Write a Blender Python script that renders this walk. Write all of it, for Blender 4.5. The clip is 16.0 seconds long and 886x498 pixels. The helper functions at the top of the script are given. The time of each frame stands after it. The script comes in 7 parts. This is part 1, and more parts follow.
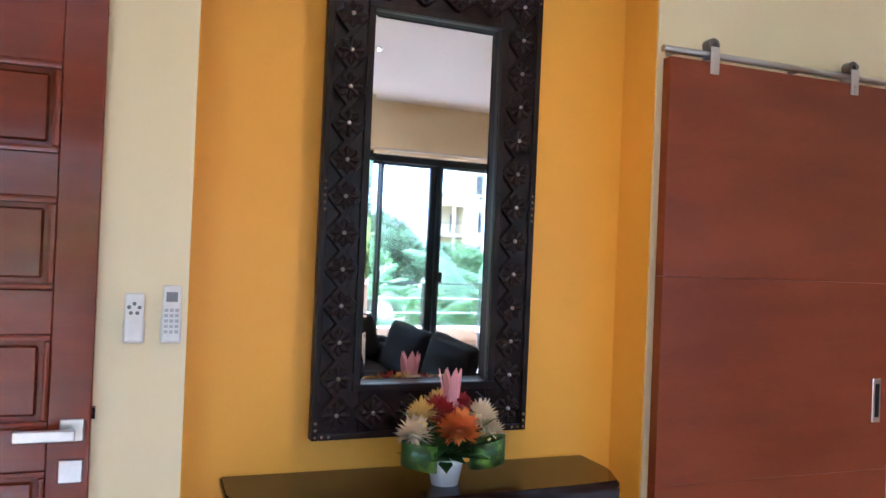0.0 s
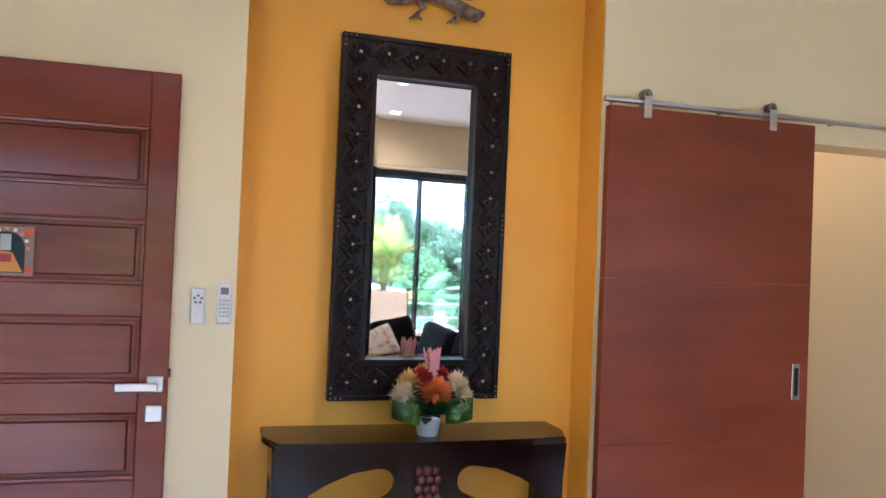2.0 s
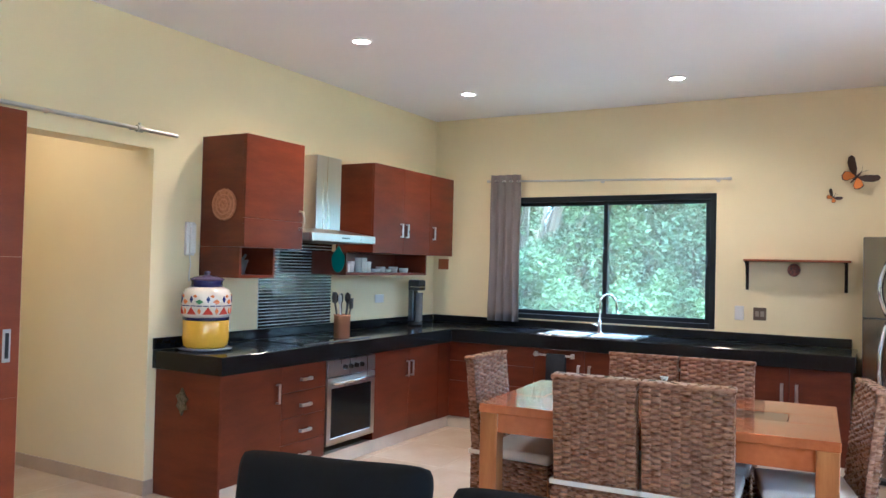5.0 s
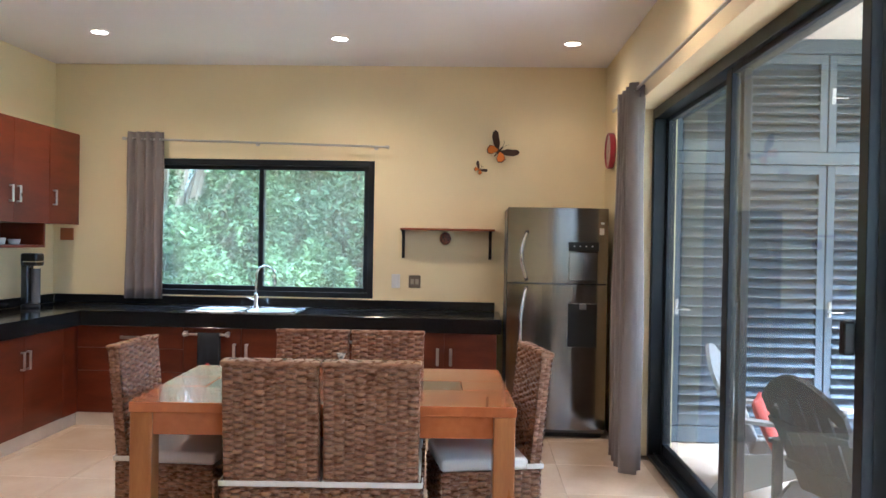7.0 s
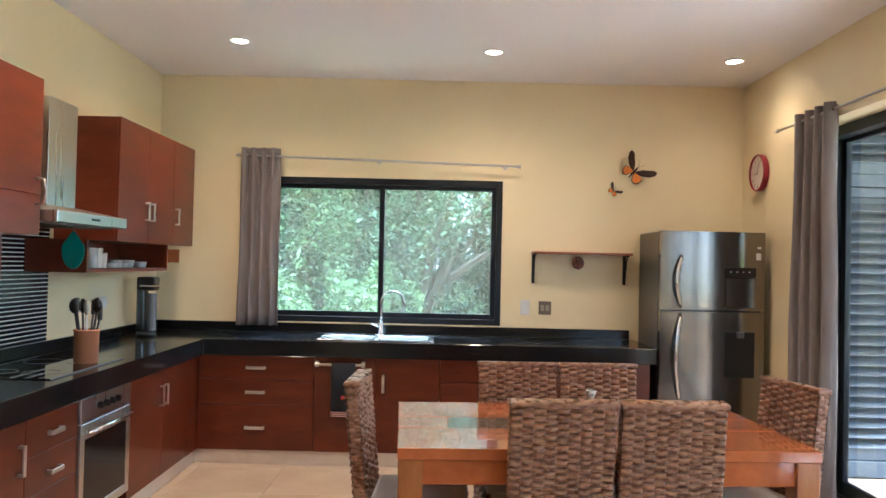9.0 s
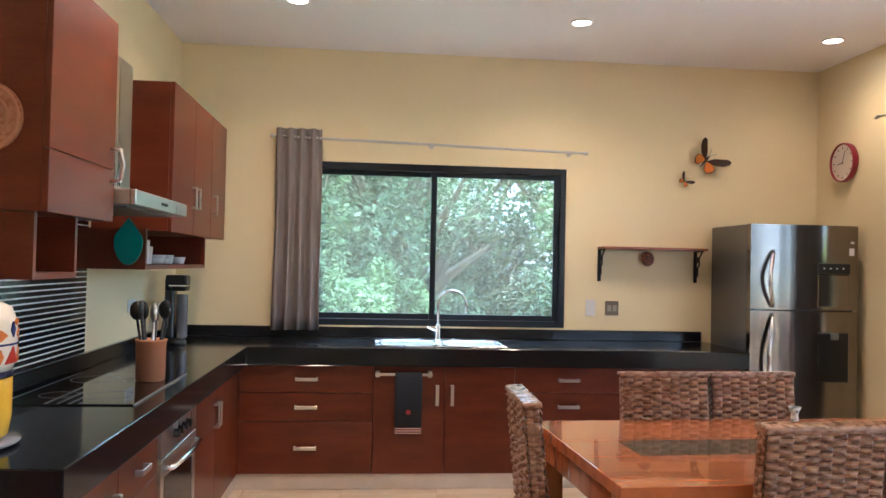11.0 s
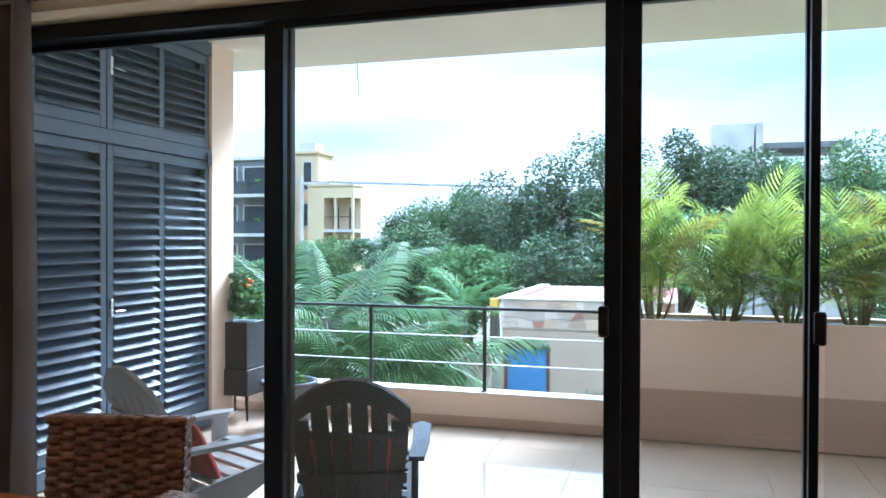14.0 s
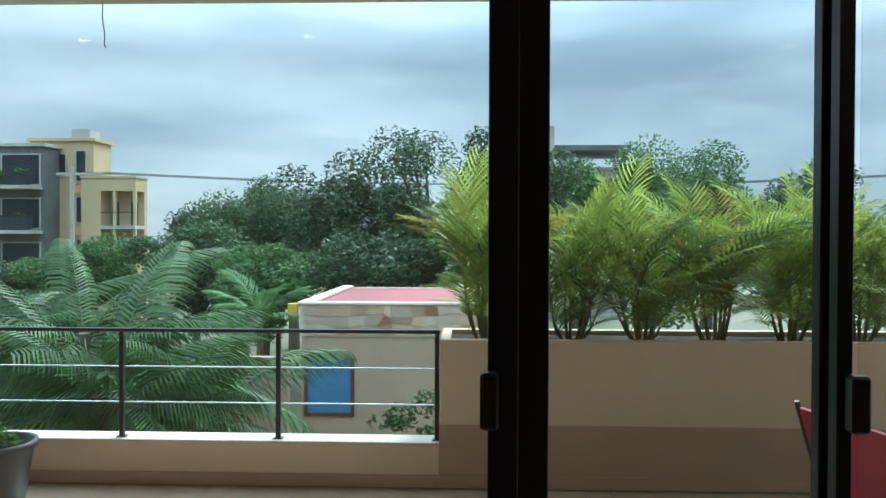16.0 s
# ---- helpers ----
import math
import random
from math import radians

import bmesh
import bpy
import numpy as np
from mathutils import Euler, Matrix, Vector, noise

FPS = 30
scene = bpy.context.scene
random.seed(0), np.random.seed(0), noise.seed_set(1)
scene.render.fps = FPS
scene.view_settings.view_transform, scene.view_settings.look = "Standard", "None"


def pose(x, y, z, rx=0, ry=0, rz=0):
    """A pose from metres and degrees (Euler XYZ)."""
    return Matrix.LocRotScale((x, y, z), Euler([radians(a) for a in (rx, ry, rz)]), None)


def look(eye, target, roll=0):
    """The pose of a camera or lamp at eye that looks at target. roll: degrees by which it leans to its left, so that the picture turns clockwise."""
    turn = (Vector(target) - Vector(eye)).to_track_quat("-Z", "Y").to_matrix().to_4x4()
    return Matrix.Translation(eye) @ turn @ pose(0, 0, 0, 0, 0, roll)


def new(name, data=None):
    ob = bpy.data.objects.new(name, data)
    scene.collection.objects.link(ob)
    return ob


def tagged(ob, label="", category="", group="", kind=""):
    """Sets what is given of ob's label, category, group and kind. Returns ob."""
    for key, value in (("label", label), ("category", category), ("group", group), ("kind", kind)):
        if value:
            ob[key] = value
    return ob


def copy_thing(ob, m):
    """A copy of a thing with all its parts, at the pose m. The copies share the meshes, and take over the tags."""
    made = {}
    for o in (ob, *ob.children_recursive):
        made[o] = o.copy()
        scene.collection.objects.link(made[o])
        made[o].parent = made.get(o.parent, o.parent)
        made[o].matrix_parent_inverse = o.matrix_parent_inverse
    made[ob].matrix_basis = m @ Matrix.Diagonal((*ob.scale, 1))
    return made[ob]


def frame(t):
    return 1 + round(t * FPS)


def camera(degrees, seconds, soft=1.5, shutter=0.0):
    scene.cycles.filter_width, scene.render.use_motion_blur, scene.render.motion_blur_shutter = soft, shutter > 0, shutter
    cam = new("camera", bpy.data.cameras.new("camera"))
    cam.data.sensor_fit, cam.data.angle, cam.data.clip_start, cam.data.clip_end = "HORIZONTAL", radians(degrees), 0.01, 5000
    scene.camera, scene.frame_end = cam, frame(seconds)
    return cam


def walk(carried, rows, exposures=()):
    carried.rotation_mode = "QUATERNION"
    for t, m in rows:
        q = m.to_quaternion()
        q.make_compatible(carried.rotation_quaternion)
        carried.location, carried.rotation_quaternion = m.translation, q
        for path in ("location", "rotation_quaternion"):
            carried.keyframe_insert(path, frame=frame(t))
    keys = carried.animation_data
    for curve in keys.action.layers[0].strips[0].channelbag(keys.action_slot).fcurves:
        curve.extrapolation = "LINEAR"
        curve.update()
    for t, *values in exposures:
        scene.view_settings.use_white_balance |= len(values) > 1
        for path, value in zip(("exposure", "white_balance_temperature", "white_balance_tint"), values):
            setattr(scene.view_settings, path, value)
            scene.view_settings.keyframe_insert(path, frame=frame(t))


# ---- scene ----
cam = camera(60.0, 16.0)
PATH = [
    (0, (-0.036, -0.211, 1.507), (0.664, 1.662, 1.524), 2.3),
    (0.5, (-0.06, -0.459, 1.523), (0.501, 1.461, 1.538), 2.4),
    (1, (-0.096, -0.671, 1.524), (0.413, 1.263, 1.544), 2.5),
    (1.5, (-0.06, -0.854, 1.518), (0.438, 1.083, 1.55), 2.5),
    (2, (0.006, -1.031, 1.504), (0.552, 0.893, 1.54), 2.3),
    (2.5, (0.035, -1.139, 1.506), (0.81, 0.704, 1.55), 2.2),
    (3, (0.075, -1.268, 1.504), (1.152, 0.417, 1.543), 2.1),
    (3.5, (0.178, -1.456, 1.49), (1.471, 0.069, 1.536), 1.8),
    (4, (0.227, -1.611, 1.503), (1.647, -0.204, 1.543), 1.7),
    (4.5, (0.23, -1.697, 1.488), (1.817, -0.481, 1.529), 1.5),
    (5, (0.278, -1.864, 1.477), (2.021, -0.884, 1.519), 1.4),
    (5.2, (0.311, -1.897, 1.479), (2.105, -1.012, 1.518), 1.3),
    (7.5, (0.718, -1.313, 1.471), (2.718, -1.307, 1.467), 1.1),
    (8, (0.778, -0.975, 1.46), (2.778, -0.977, 1.477), 1.2),
    (8.5, (0.848, -0.576, 1.463), (2.848, -0.582, 1.492), 1.3),
    (9, (0.931, -0.227, 1.472), (2.93, -0.224, 1.511), 1.3),
    (11.5, (1.861, 0.775, 1.428), (3.828, 0.412, 1.469), 1.2),
    (12, (2.163, 0.776, 1.438), (4.009, 0.006, 1.471), 1.0),
    (12.5, (2.417, 0.672, 1.425), (4.012, -0.535, 1.461), 0.5),
    (13, (2.603, 0.436, 1.468), (3.846, -1.131, 1.478), 0.1),
    (13.5, (2.833, 0.192, 1.5), (3.682, -1.618, 1.483), -0.3),
    (14, (2.968, -0.005, 1.467), (3.546, -1.92, 1.448), 0.2),
    (14.5, (3.118, -0.315, 1.477), (3.554, -2.266, 1.457), 0.4),
    (15, (3.247, -0.628, 1.496), (3.576, -2.601, 1.473), 0.3),
    (15.5, (3.272, -0.972, 1.502), (3.491, -2.96, 1.476), 0.1),
    (16, (3.248, -1.299, 1.495), (3.316, -3.298, 1.471), 0.2),
]
EXPOSE = [(0, 3.6, 4700, 17), (2.5, 3.55, 4700, 17), (3.0, 3.62, 4550, 13), (4.5, 3.65, 4480, 8), (5.0, 3.75, 4550, 8), (7.5, 3.45, 4970, 11), (8.5, 3.64, 5050, 10), (9.2, 3.68, 5070, 10), (11.5, 3.65, 5080, 13), (12.0, 3.4, 4750, 9), (12.5, 3.03, 4480, 7), (13.0, 2.57, 4520, 6),
          (13.5, 2.12, 4620, 7), (14.0, 1.88, 4850, 10), (14.5, 1.5, 5080, 13), (15.0, 1.13, 5300, 13), (15.5, 0.87, 6050, 11), (16, 0.68, 5450, -2)]
walk(cam, [(t, look(eye, target, roll)) for t, eye, target, roll in PATH], EXPOSE)

# ---- world and sun ----
world = bpy.data.worlds.new("overcast_sky")
scene.world = world
world.use_nodes = True
wn, wl = world.node_tree.nodes, world.node_tree.links
wn.clear()
w_out, w_bg = wn.new("ShaderNodeOutputWorld"), wn.new("ShaderNodeBackground")
w_sky, w_mix, w_ramp = wn.new("ShaderNodeTexSky"), wn.new("ShaderNodeMix"), wn.new("ShaderNodeValToRGB")
w_tc, w_map, w_noise = wn.new("ShaderNodeTexCoord"), wn.new("ShaderNodeMapping"), wn.new("ShaderNodeTexNoise")
w_sky.sky_type, w_sky.sun_disc = "NISHITA", False
w_sky.sun_elevation, w_sky.sun_rotation = radians(42), radians(150)
w_map.inputs["Scale"].default_value = (1.5, 1.5, 6.5)
w_noise.inputs["Scale"].default_value, w_noise.inputs["Detail"].default_value = 1.6, 7
w_ramp.color_ramp.elements[0].position, w_ramp.color_ramp.elements[0].color = 0.36, (4.1, 5.0, 5.9, 1)
w_ramp.color_ramp.elements[1].position, w_ramp.color_ramp.elements[1].color = 0.66, (8.4, 9.2, 9.9, 1)
w_mix.data_type, w_mix.inputs["Factor"].default_value = "RGBA", 0.85
w_bg.inputs["Strength"].default_value = 0.12
w_sep, w_up, w_mul = wn.new("ShaderNodeSeparateXYZ"), wn.new("ShaderNodeMapRange"), wn.new("ShaderNodeMix")
w_up.inputs["From Min"].default_value, w_up.inputs["From Max"].default_value = 0.22, 0.9
w_up.inputs["To Min"].default_value, w_up.inputs["To Max"].default_value = 0.56, 3.9
w_mul.data_type, w_mul.blend_type, w_mul.inputs["Factor"].default_value = "RGBA", "MULTIPLY", 1.0
wl.new(w_tc.outputs["Generated"], w_map.inputs["Vector"])
wl.new(w_map.outputs["Vector"], w_noise.inputs["Vector"])
wl.new(w_noise.outputs["Fac"], w_ramp.inputs["Fac"])
wl.new(w_sky.outputs["Color"], w_mix.inputs[6])
wl.new(w_ramp.outputs["Color"], w_mix.inputs[7])
wl.new(w_tc.outputs["Generated"], w_sep.inputs["Vector"])
wl.new(w_sep.outputs["Z"], w_up.inputs["Value"])
wl.new(w_mix.outputs[2], w_mul.inputs[6])
wl.new(w_up.outputs["Result"], w_mul.inputs[7])
wl.new(w_mul.outputs[2], w_bg.inputs["Color"])
wl.new(w_bg.outputs["Background"], w_out.inputs["Surface"])
sun = new("sun", bpy.data.lights.new("sun", "SUN"))
sun.data.energy, sun.data.angle, sun.data.color = 3.3, radians(16), (1, 0.96, 0.9)
sun.matrix_world = look((-6, -14, 14), (0, 0, 0))

CEIL = 2.95
DOWNLIGHTS = [(6.07, 1.18), (6.21, -0.54), (6.31, -2.24), (4.4, 1.11), (1.98, -2.12), (1.63, -0.72), (4.4, -2.24), (0.88, 1.35)]


# ---- materials ----
def shader(name, rough=0.5, metal=0.0):
    m = bpy.data.materials.new(name)
    m.use_nodes = True
    b = m.node_tree.nodes["Principled BSDF"]
    b.inputs["Roughness"].default_value, b.inputs["Metallic"].default_value = rough, metal
    return m, m.node_tree.nodes, m.node_tree.links, b


def surface(name, c1, c2=None, rough=0.5, metal=0.0, scale=4.0, stretch=(1, 1, 1), fine=90.0, bump=0.08, dist=0.002, spread=(0.35, 0.65), coat=0.0, rvar=0.08, spec=0.5):
    """A surface with a slow drift of colour, fine grain and fine relief."""
    c2 = c2 or tuple(c * 0.86 for c in c1)
    m, n, l, b = shader(name, rough, metal)
    tc, mp = n.new("ShaderNodeTexCoord"), n.new("ShaderNodeMapping")
    mp.inputs["Scale"].default_value = stretch
    l.new(tc.outputs["Object"], mp.inputs["Vector"])
    a, f = n.new("ShaderNodeTexNoise"), n.new("ShaderNodeTexNoise")
    a.inputs["Scale"].default_value, a.inputs["Detail"].default_value = scale, 6
    f.inputs["Scale"].default_value, f.inputs["Detail"].default_value = fine, 3
    l.new(mp.outputs["Vector"], a.inputs["Vector"])
    l.new(mp.outputs["Vector"], f.inputs["Vector"])
    add = n.new("ShaderNodeMath")
    add.operation, add.inputs[1].default_value = "MULTIPLY_ADD", 0.25
    l.new(f.outputs["Fac"], add.inputs[0])
    l.new(a.outputs["Fac"], add.inputs[2])
    r = n.new("ShaderNodeValToRGB")
    r.color_ramp.elements[0].position, r.color_ramp.elements[1].position = spread[0] + 0.125, spread[1] + 0.125
    r.color_ramp.elements[0].color, r.color_ramp.elements[1].color = (*c2, 1), (*c1, 1)
    l.new(add.outputs[0], r.inputs["Fac"])
    l.new(r.outputs["Color"], b.inputs["Base Color"])
    ma = n.new("ShaderNodeMapRange")
    ma.inputs["To Min"].default_value, ma.inputs["To Max"].default_value = max(0.02, rough - rvar), rough + rvar
    l.new(a.outputs["Fac"], ma.inputs["Value"])
    l.new(ma.outputs["Result"], b.inputs["Roughness"])
    bp = n.new("ShaderNodeBump")
    bp.inputs["Strength"].default_value, bp.inputs["Distance"].default_value = bump, dist
    l.new(f.outputs["Fac"], bp.inputs["Height"])
    l.new(bp.outputs["Normal"], b.inputs["Normal"])
    b.inputs["Coat Weight"].default_value = coat
    b.inputs["Specular IOR Level"].default_value = spec
    b.inputs["Coat Roughness"].default_value = 0.12
    return m


def vary(m, amount=0.25):
    """Lets the objects that share this material differ a little in lightness."""
    n, l = m.node_tree.nodes, m.node_tree.links
    b = n["Principled BSDF"]
    old = b.inputs["Base Color"].links[0].from_socket
    info, mr, hs = n.new("ShaderNodeObjectInfo"), n.new("ShaderNodeMapRange"), n.new("ShaderNodeHueSaturation")
    mr.inputs["To Min"].default_value, mr.inputs["To Max"].default_value = 1 - amount, 1 + amount
    l.new(info.outputs["Random"], mr.inputs["Value"])
    l.new(mr.outputs["Result"], hs.inputs["Value"])
    l.new(old, hs.inputs["Color"])
    l.new(hs.outputs["Color"], b.inputs["Base Color"])
    return m


def clear_glass(name, tint=(0.96, 0.98, 0.97), power=1.0, haze=0.0):
    m = bpy.data.materials.new(name)
    m.use_nodes = True
    n, l = m.node_tree.nodes, m.node_tree.links
    n.clear()
    o, t, g, fr, mx, pw, ml = [n.new("ShaderNode" + k) for k in ("OutputMaterial", "BsdfTransparent", "BsdfGlossy", "LayerWeight", "MixShader", "Math", "Math")]
    t.inputs["Color"].default_value = (*tint, 1)
    g.inputs["Roughness"].default_value = 0.01
    fr.inputs["Blend"].default_value = 0.5
    pw.operation, pw.inputs[1].default_value = "POWER", 4.0
    ml.operation, ml.inputs[1].default_value, ml.inputs[2].default_value = "MULTIPLY_ADD", 0.5, 0.03
    l.new(fr.outputs["Facing"], pw.inputs[0])
    l.new(pw.outputs[0], ml.inputs[0])
    l.new(ml.outputs[0], mx.inputs["Fac"])
    l.new(t.outputs["BSDF"], mx.inputs[1])
    l.new(g.outputs["BSDF"], mx.inputs[2])
    last = mx
    # haze painted into the pane as a share of pale diffuse
    if haze:
        d, m2 = n.new("ShaderNodeBsdfDiffuse"), n.new("ShaderNodeMixShader")
        d.inputs["Color"].default_value = (0.75, 0.85, 0.8, 1)
        m2.inputs["Fac"].default_value = haze
        l.new(mx.outputs[0], m2.inputs[1])
        l.new(d.outputs[0], m2.inputs[2])
        last = m2
    l.new(last.outputs[0], o.inputs["Surface"])
    return m


def glow(name, color, strength):
    m, n, l, b = shader(name)
    b.inputs["Emission Color"].default_value, b.inputs["Emission Strength"].default_value = (*color, 1), strength
    b.inputs["Base Color"].default_value = (*color, 1)
    return m


def leafmat(name, c1, c2, thin=0.35, rough=0.6, spread=(0.65, 1.45)):
    m = vary(surface(name, c1, c2, rough=rough, scale=2.2, fine=40, bump=0.05, spec=0.25), 0.2)
    n, l = m.node_tree.nodes, m.node_tree.links
    b = n["Principled BSDF"]
    tr, mx, geo = n.new("ShaderNodeBsdfTranslucent"), n.new("ShaderNodeMixShader"), n.new("ShaderNodeNewGeometry")
    hs, mr = n.new("ShaderNodeHueSaturation"), n.new("ShaderNodeMapRange")
    src = b.inputs["Base Color"].links[0].from_socket
    mr.inputs["To Min"].default_value, mr.inputs["To Max"].default_value = spread
    l.new(geo.outputs["Random Per Island"], mr.inputs["Value"])
    l.new(mr.outputs["Result"], hs.inputs["Value"])
    l.new(src, hs.inputs["Color"])
    l.new(hs.outputs["Color"], b.inputs["Base Color"])
    l.new(hs.outputs["Color"], tr.inputs["Color"])
    mx.inputs["Fac"].default_value = thin
    l.new(b.outputs[0], mx.inputs[1])
    l.new(tr.outputs[0], mx.inputs[2])
    l.new(mx.outputs[0], n["Material Output"].inputs["Surface"])
    return m


M_WALL = surface("cream_wall_paint", (0.80, 0.69, 0.43), (0.77, 0.655, 0.40), rough=0.55, scale=1.3, fine=160, bump=0.1, dist=0.001)
M_NICHE = surface("marigold_wall_paint", (0.78, 0.385, 0.018), (0.74, 0.355, 0.015), rough=0.5, scale=1.5, fine=160, bump=0.1, dist=0.001)
M_CEIL = surface("white_ceiling_paint", (0.86, 0.83, 0.83), (0.83, 0.80, 0.80), rough=0.7, scale=0.8, fine=180, bump=0.06, dist=0.001)
M_TILE = vary(surface("polished_beige_tile", (0.62, 0.50, 0.38), (0.55, 0.43, 0.32), rough=0.10, scale=2.5, fine=30, bump=0.006, rvar=0.03), 0.03)
M_TILEB = vary(surface("wet_polished_beige_tile", (0.60, 0.48, 0.36), (0.53, 0.41, 0.31), rough=0.05, scale=2.5, fine=30, bump=0.004, rvar=0.02, coat=0.8), 0.03)
M_GROUT = surface("tile_grout", (0.47, 0.37, 0.28), rough=0.9)
M_SKIRT = surface("tan_skirting_tile", (0.50, 0.38, 0.27), rough=0.3)
M_CAB = surface("cherry_cabinet_veneer", (0.138, 0.027, 0.009), (0.090, 0.017, 0.0058), rough=0.34, scale=2.2, stretch=(1.2, 1.2, 5), fine=30, bump=0.03, coat=0.12, spec=0.3)
M_DOOR = surface("varnished_red_mahogany", (0.19, 0.030, 0.010), (0.15, 0.0225, 0.008), rough=0.18, scale=2.0, stretch=(1, 1, 7), fine=22, bump=0.03, coat=0.3, spec=0.4)
M_TABLE = surface("orange_parota_wood", (0.52, 0.165, 0.05), (0.34, 0.095, 0.028), rough=0.16, scale=2.4, stretch=(7, 1, 1), fine=25, bump=0.012, coat=0.7)
M_TABLE.node_tree.nodes["Principled BSDF"].inputs["Coat Roughness"].default_value = 0.02
M_GRANITE = surface("black_granite", (0.0105, 0.0115, 0.0135), (0.008, 0.0085, 0.0098), rough=0.11, scale=60, fine=220, bump=0.0, rvar=0.004, spec=0.3)
M_STEEL = surface("brushed_steel", (0.56, 0.55, 0.53), (0.54, 0.53, 0.51), rough=0.28, metal=1.0, scale=3, stretch=(12, 12, 0.6), fine=50, bump=0.0, rvar=0.02, dist=0.0005)
M_CHROME = surface("chrome", (0.78, 0.78, 0.78), rough=0.12, metal=1.0, bump=0.0)
M_NICKEL = surface("satin_nickel", (0.66, 0.64, 0.62), rough=0.3, metal=1.0, bump=0.02)
M_BLACKALU = surface("black_anodised_aluminium", (0.013, 0.017, 0.023), (0.009, 0.012, 0.017), rough=0.35, scale=3, bump=0.03, spec=0.3)
M_SHUTTER = surface("charcoal_painted_louvre", (0.068, 0.092, 0.122), (0.052, 0.072, 0.098), rough=0.4, scale=4, bump=0.04)
M_ESPRESSO = surface("espresso_stained_wood", (0.014, 0.006, 0.005), (0.007, 0.003, 0.003), rough=0.14, scale=3, stretch=(6, 1, 1), bump=0.02, coat=0.1, spec=0.3)
M_CARVED = surface("dark_carved_wood", (0.018, 0.009, 0.008), (0.005, 0.003, 0.003), rough=0.34, scale=14, fine=80, bump=0.12, coat=0.0, spec=0.2)
M_RATTAN = surface("woven_banana_fibre", (0.36, 0.185, 0.100), (0.12, 0.048, 0.024), rough=0.28, scale=30, stretch=(1, 1, 2.5), fine=140, bump=0.15, spread=(0.3, 0.7))
M_CUSHION = surface("off_white_cotton", (0.78, 0.74, 0.68), (0.70, 0.66, 0.60), rough=0.9, fine=260, bump=0.15)
M_CURTAIN = surface("grey_taupe_curtain", (0.23, 0.20, 0.19), (0.19, 0.165, 0.16), rough=0.85, fine=400, bump=0.15, stretch=(1, 1, 0.6))
M_SOFA = surface("charcoal_upholstery", (0.0085, 0.009, 0.010), (0.006, 0.0065, 0.0075), rough=0.9, fine=380, bump=0.2, spec=0.12)
M_PILLOW = surface("embroidered_pillow", (0.70, 0.64, 0.58), (0.30, 0.16, 0.12), rough=0.9, scale=16, fine=260, bump=0.2, spread=(0.3, 0.5))
M_WHITE = surface("white_plastic", (0.78, 0.77, 0.75), rough=0.35, bump=0.01)
M_GREYP = surface("grey_plastic", (0.16, 0.165, 0.17), rough=0.4, bump=0.02)
M_BLACK = surface("black_plastic", (0.010, 0.010, 0.011), rough=0.3, bump=0.02)
M_MIRROR = surface("silvered_mirror", (0.90, 0.91, 0.90), (0.90, 0.91, 0.90), rough=0.02, metal=1.0, bump=0.0, rvar=0.0)
M_GLASS = clear_glass("door_glass", haze=0.055)
M_WINGLASS = clear_glass("kitchen_window_glass", (0.93, 0.98, 0.95), haze=0.13)
M_STUCCO = surface("peach_stucco", (0.80, 0.61, 0.46), (0.76, 0.57, 0.42), rough=0.8, scale=1.5, fine=120, bump=0.2, dist=0.002)
M_STUCCO2 = surface("brown_stucco", (0.52, 0.34, 0.235), (0.47, 0.305, 0.21), rough=0.7, scale=1.5, fine=120, bump=0.2, dist=0.002)
M_LAMP = glow("warm_led", (1.0, 0.80, 0.58), 5.0)


# ---- building blocks ----
def part(name, bm, material, parent=None, label="", smooth=False):
    me = bpy.data.meshes.new(name)
    bmesh.ops.recalc_face_normals(bm, faces=bm.faces)
    bm.to_mesh(me)
    bm.free()
    me.materials.append(material)
    if smooth:
        for p in me.polygons:
            p.use_smooth = True
    ob = new(name, me)
    ob.parent = parent
    if label:
        ob["label"] = label
    return ob


def thing(name, at, label, category, rz=0.0, group=""):
    e = new(name)
    e.empty_display_size = 0.1
    e.matrix_world = pose(*at, 0, 0, rz)
    return tagged(e, label, category, group)


def box(bm, x0, x1, y0, y1, z0, z1, bevel=0.0, seg=1):
    vs = bmesh.ops.create_cube(bm, size=1.0)["verts"]
    for v in vs:
        v.co = Vector((x0 + (v.co.x + 0.5) * (x1 - x0), y0 + (v.co.y + 0.5) * (y1 - y0), z0 + (v.co.z + 0.5) * (z1 - z0)))
    if bevel:
        bmesh.ops.bevel(bm, geom=list({e for v in vs for e in v.link_edges}), offset=bevel, segments=seg, profile=0.6, affect="EDGES")
    return vs


def boxes(*rows, bevel=0.0, seg=1):
    bm = bmesh.new()
    for r in rows:
        box(bm, *r, bevel=bevel, seg=seg)
    return bm


def rod(bm, a, b, r, sides=10, r2=None):
    a, b = Vector(a), Vector(b)
    m = Matrix.Translation((a + b) / 2) @ (b - a).to_track_quat("Z", "Y").to_matrix().to_4x4()
    return bmesh.ops.create_cone(bm, cap_ends=True, segments=sides, radius1=r, radius2=r if r2 is None else r2, depth=(b - a).length, matrix=m)["verts"]


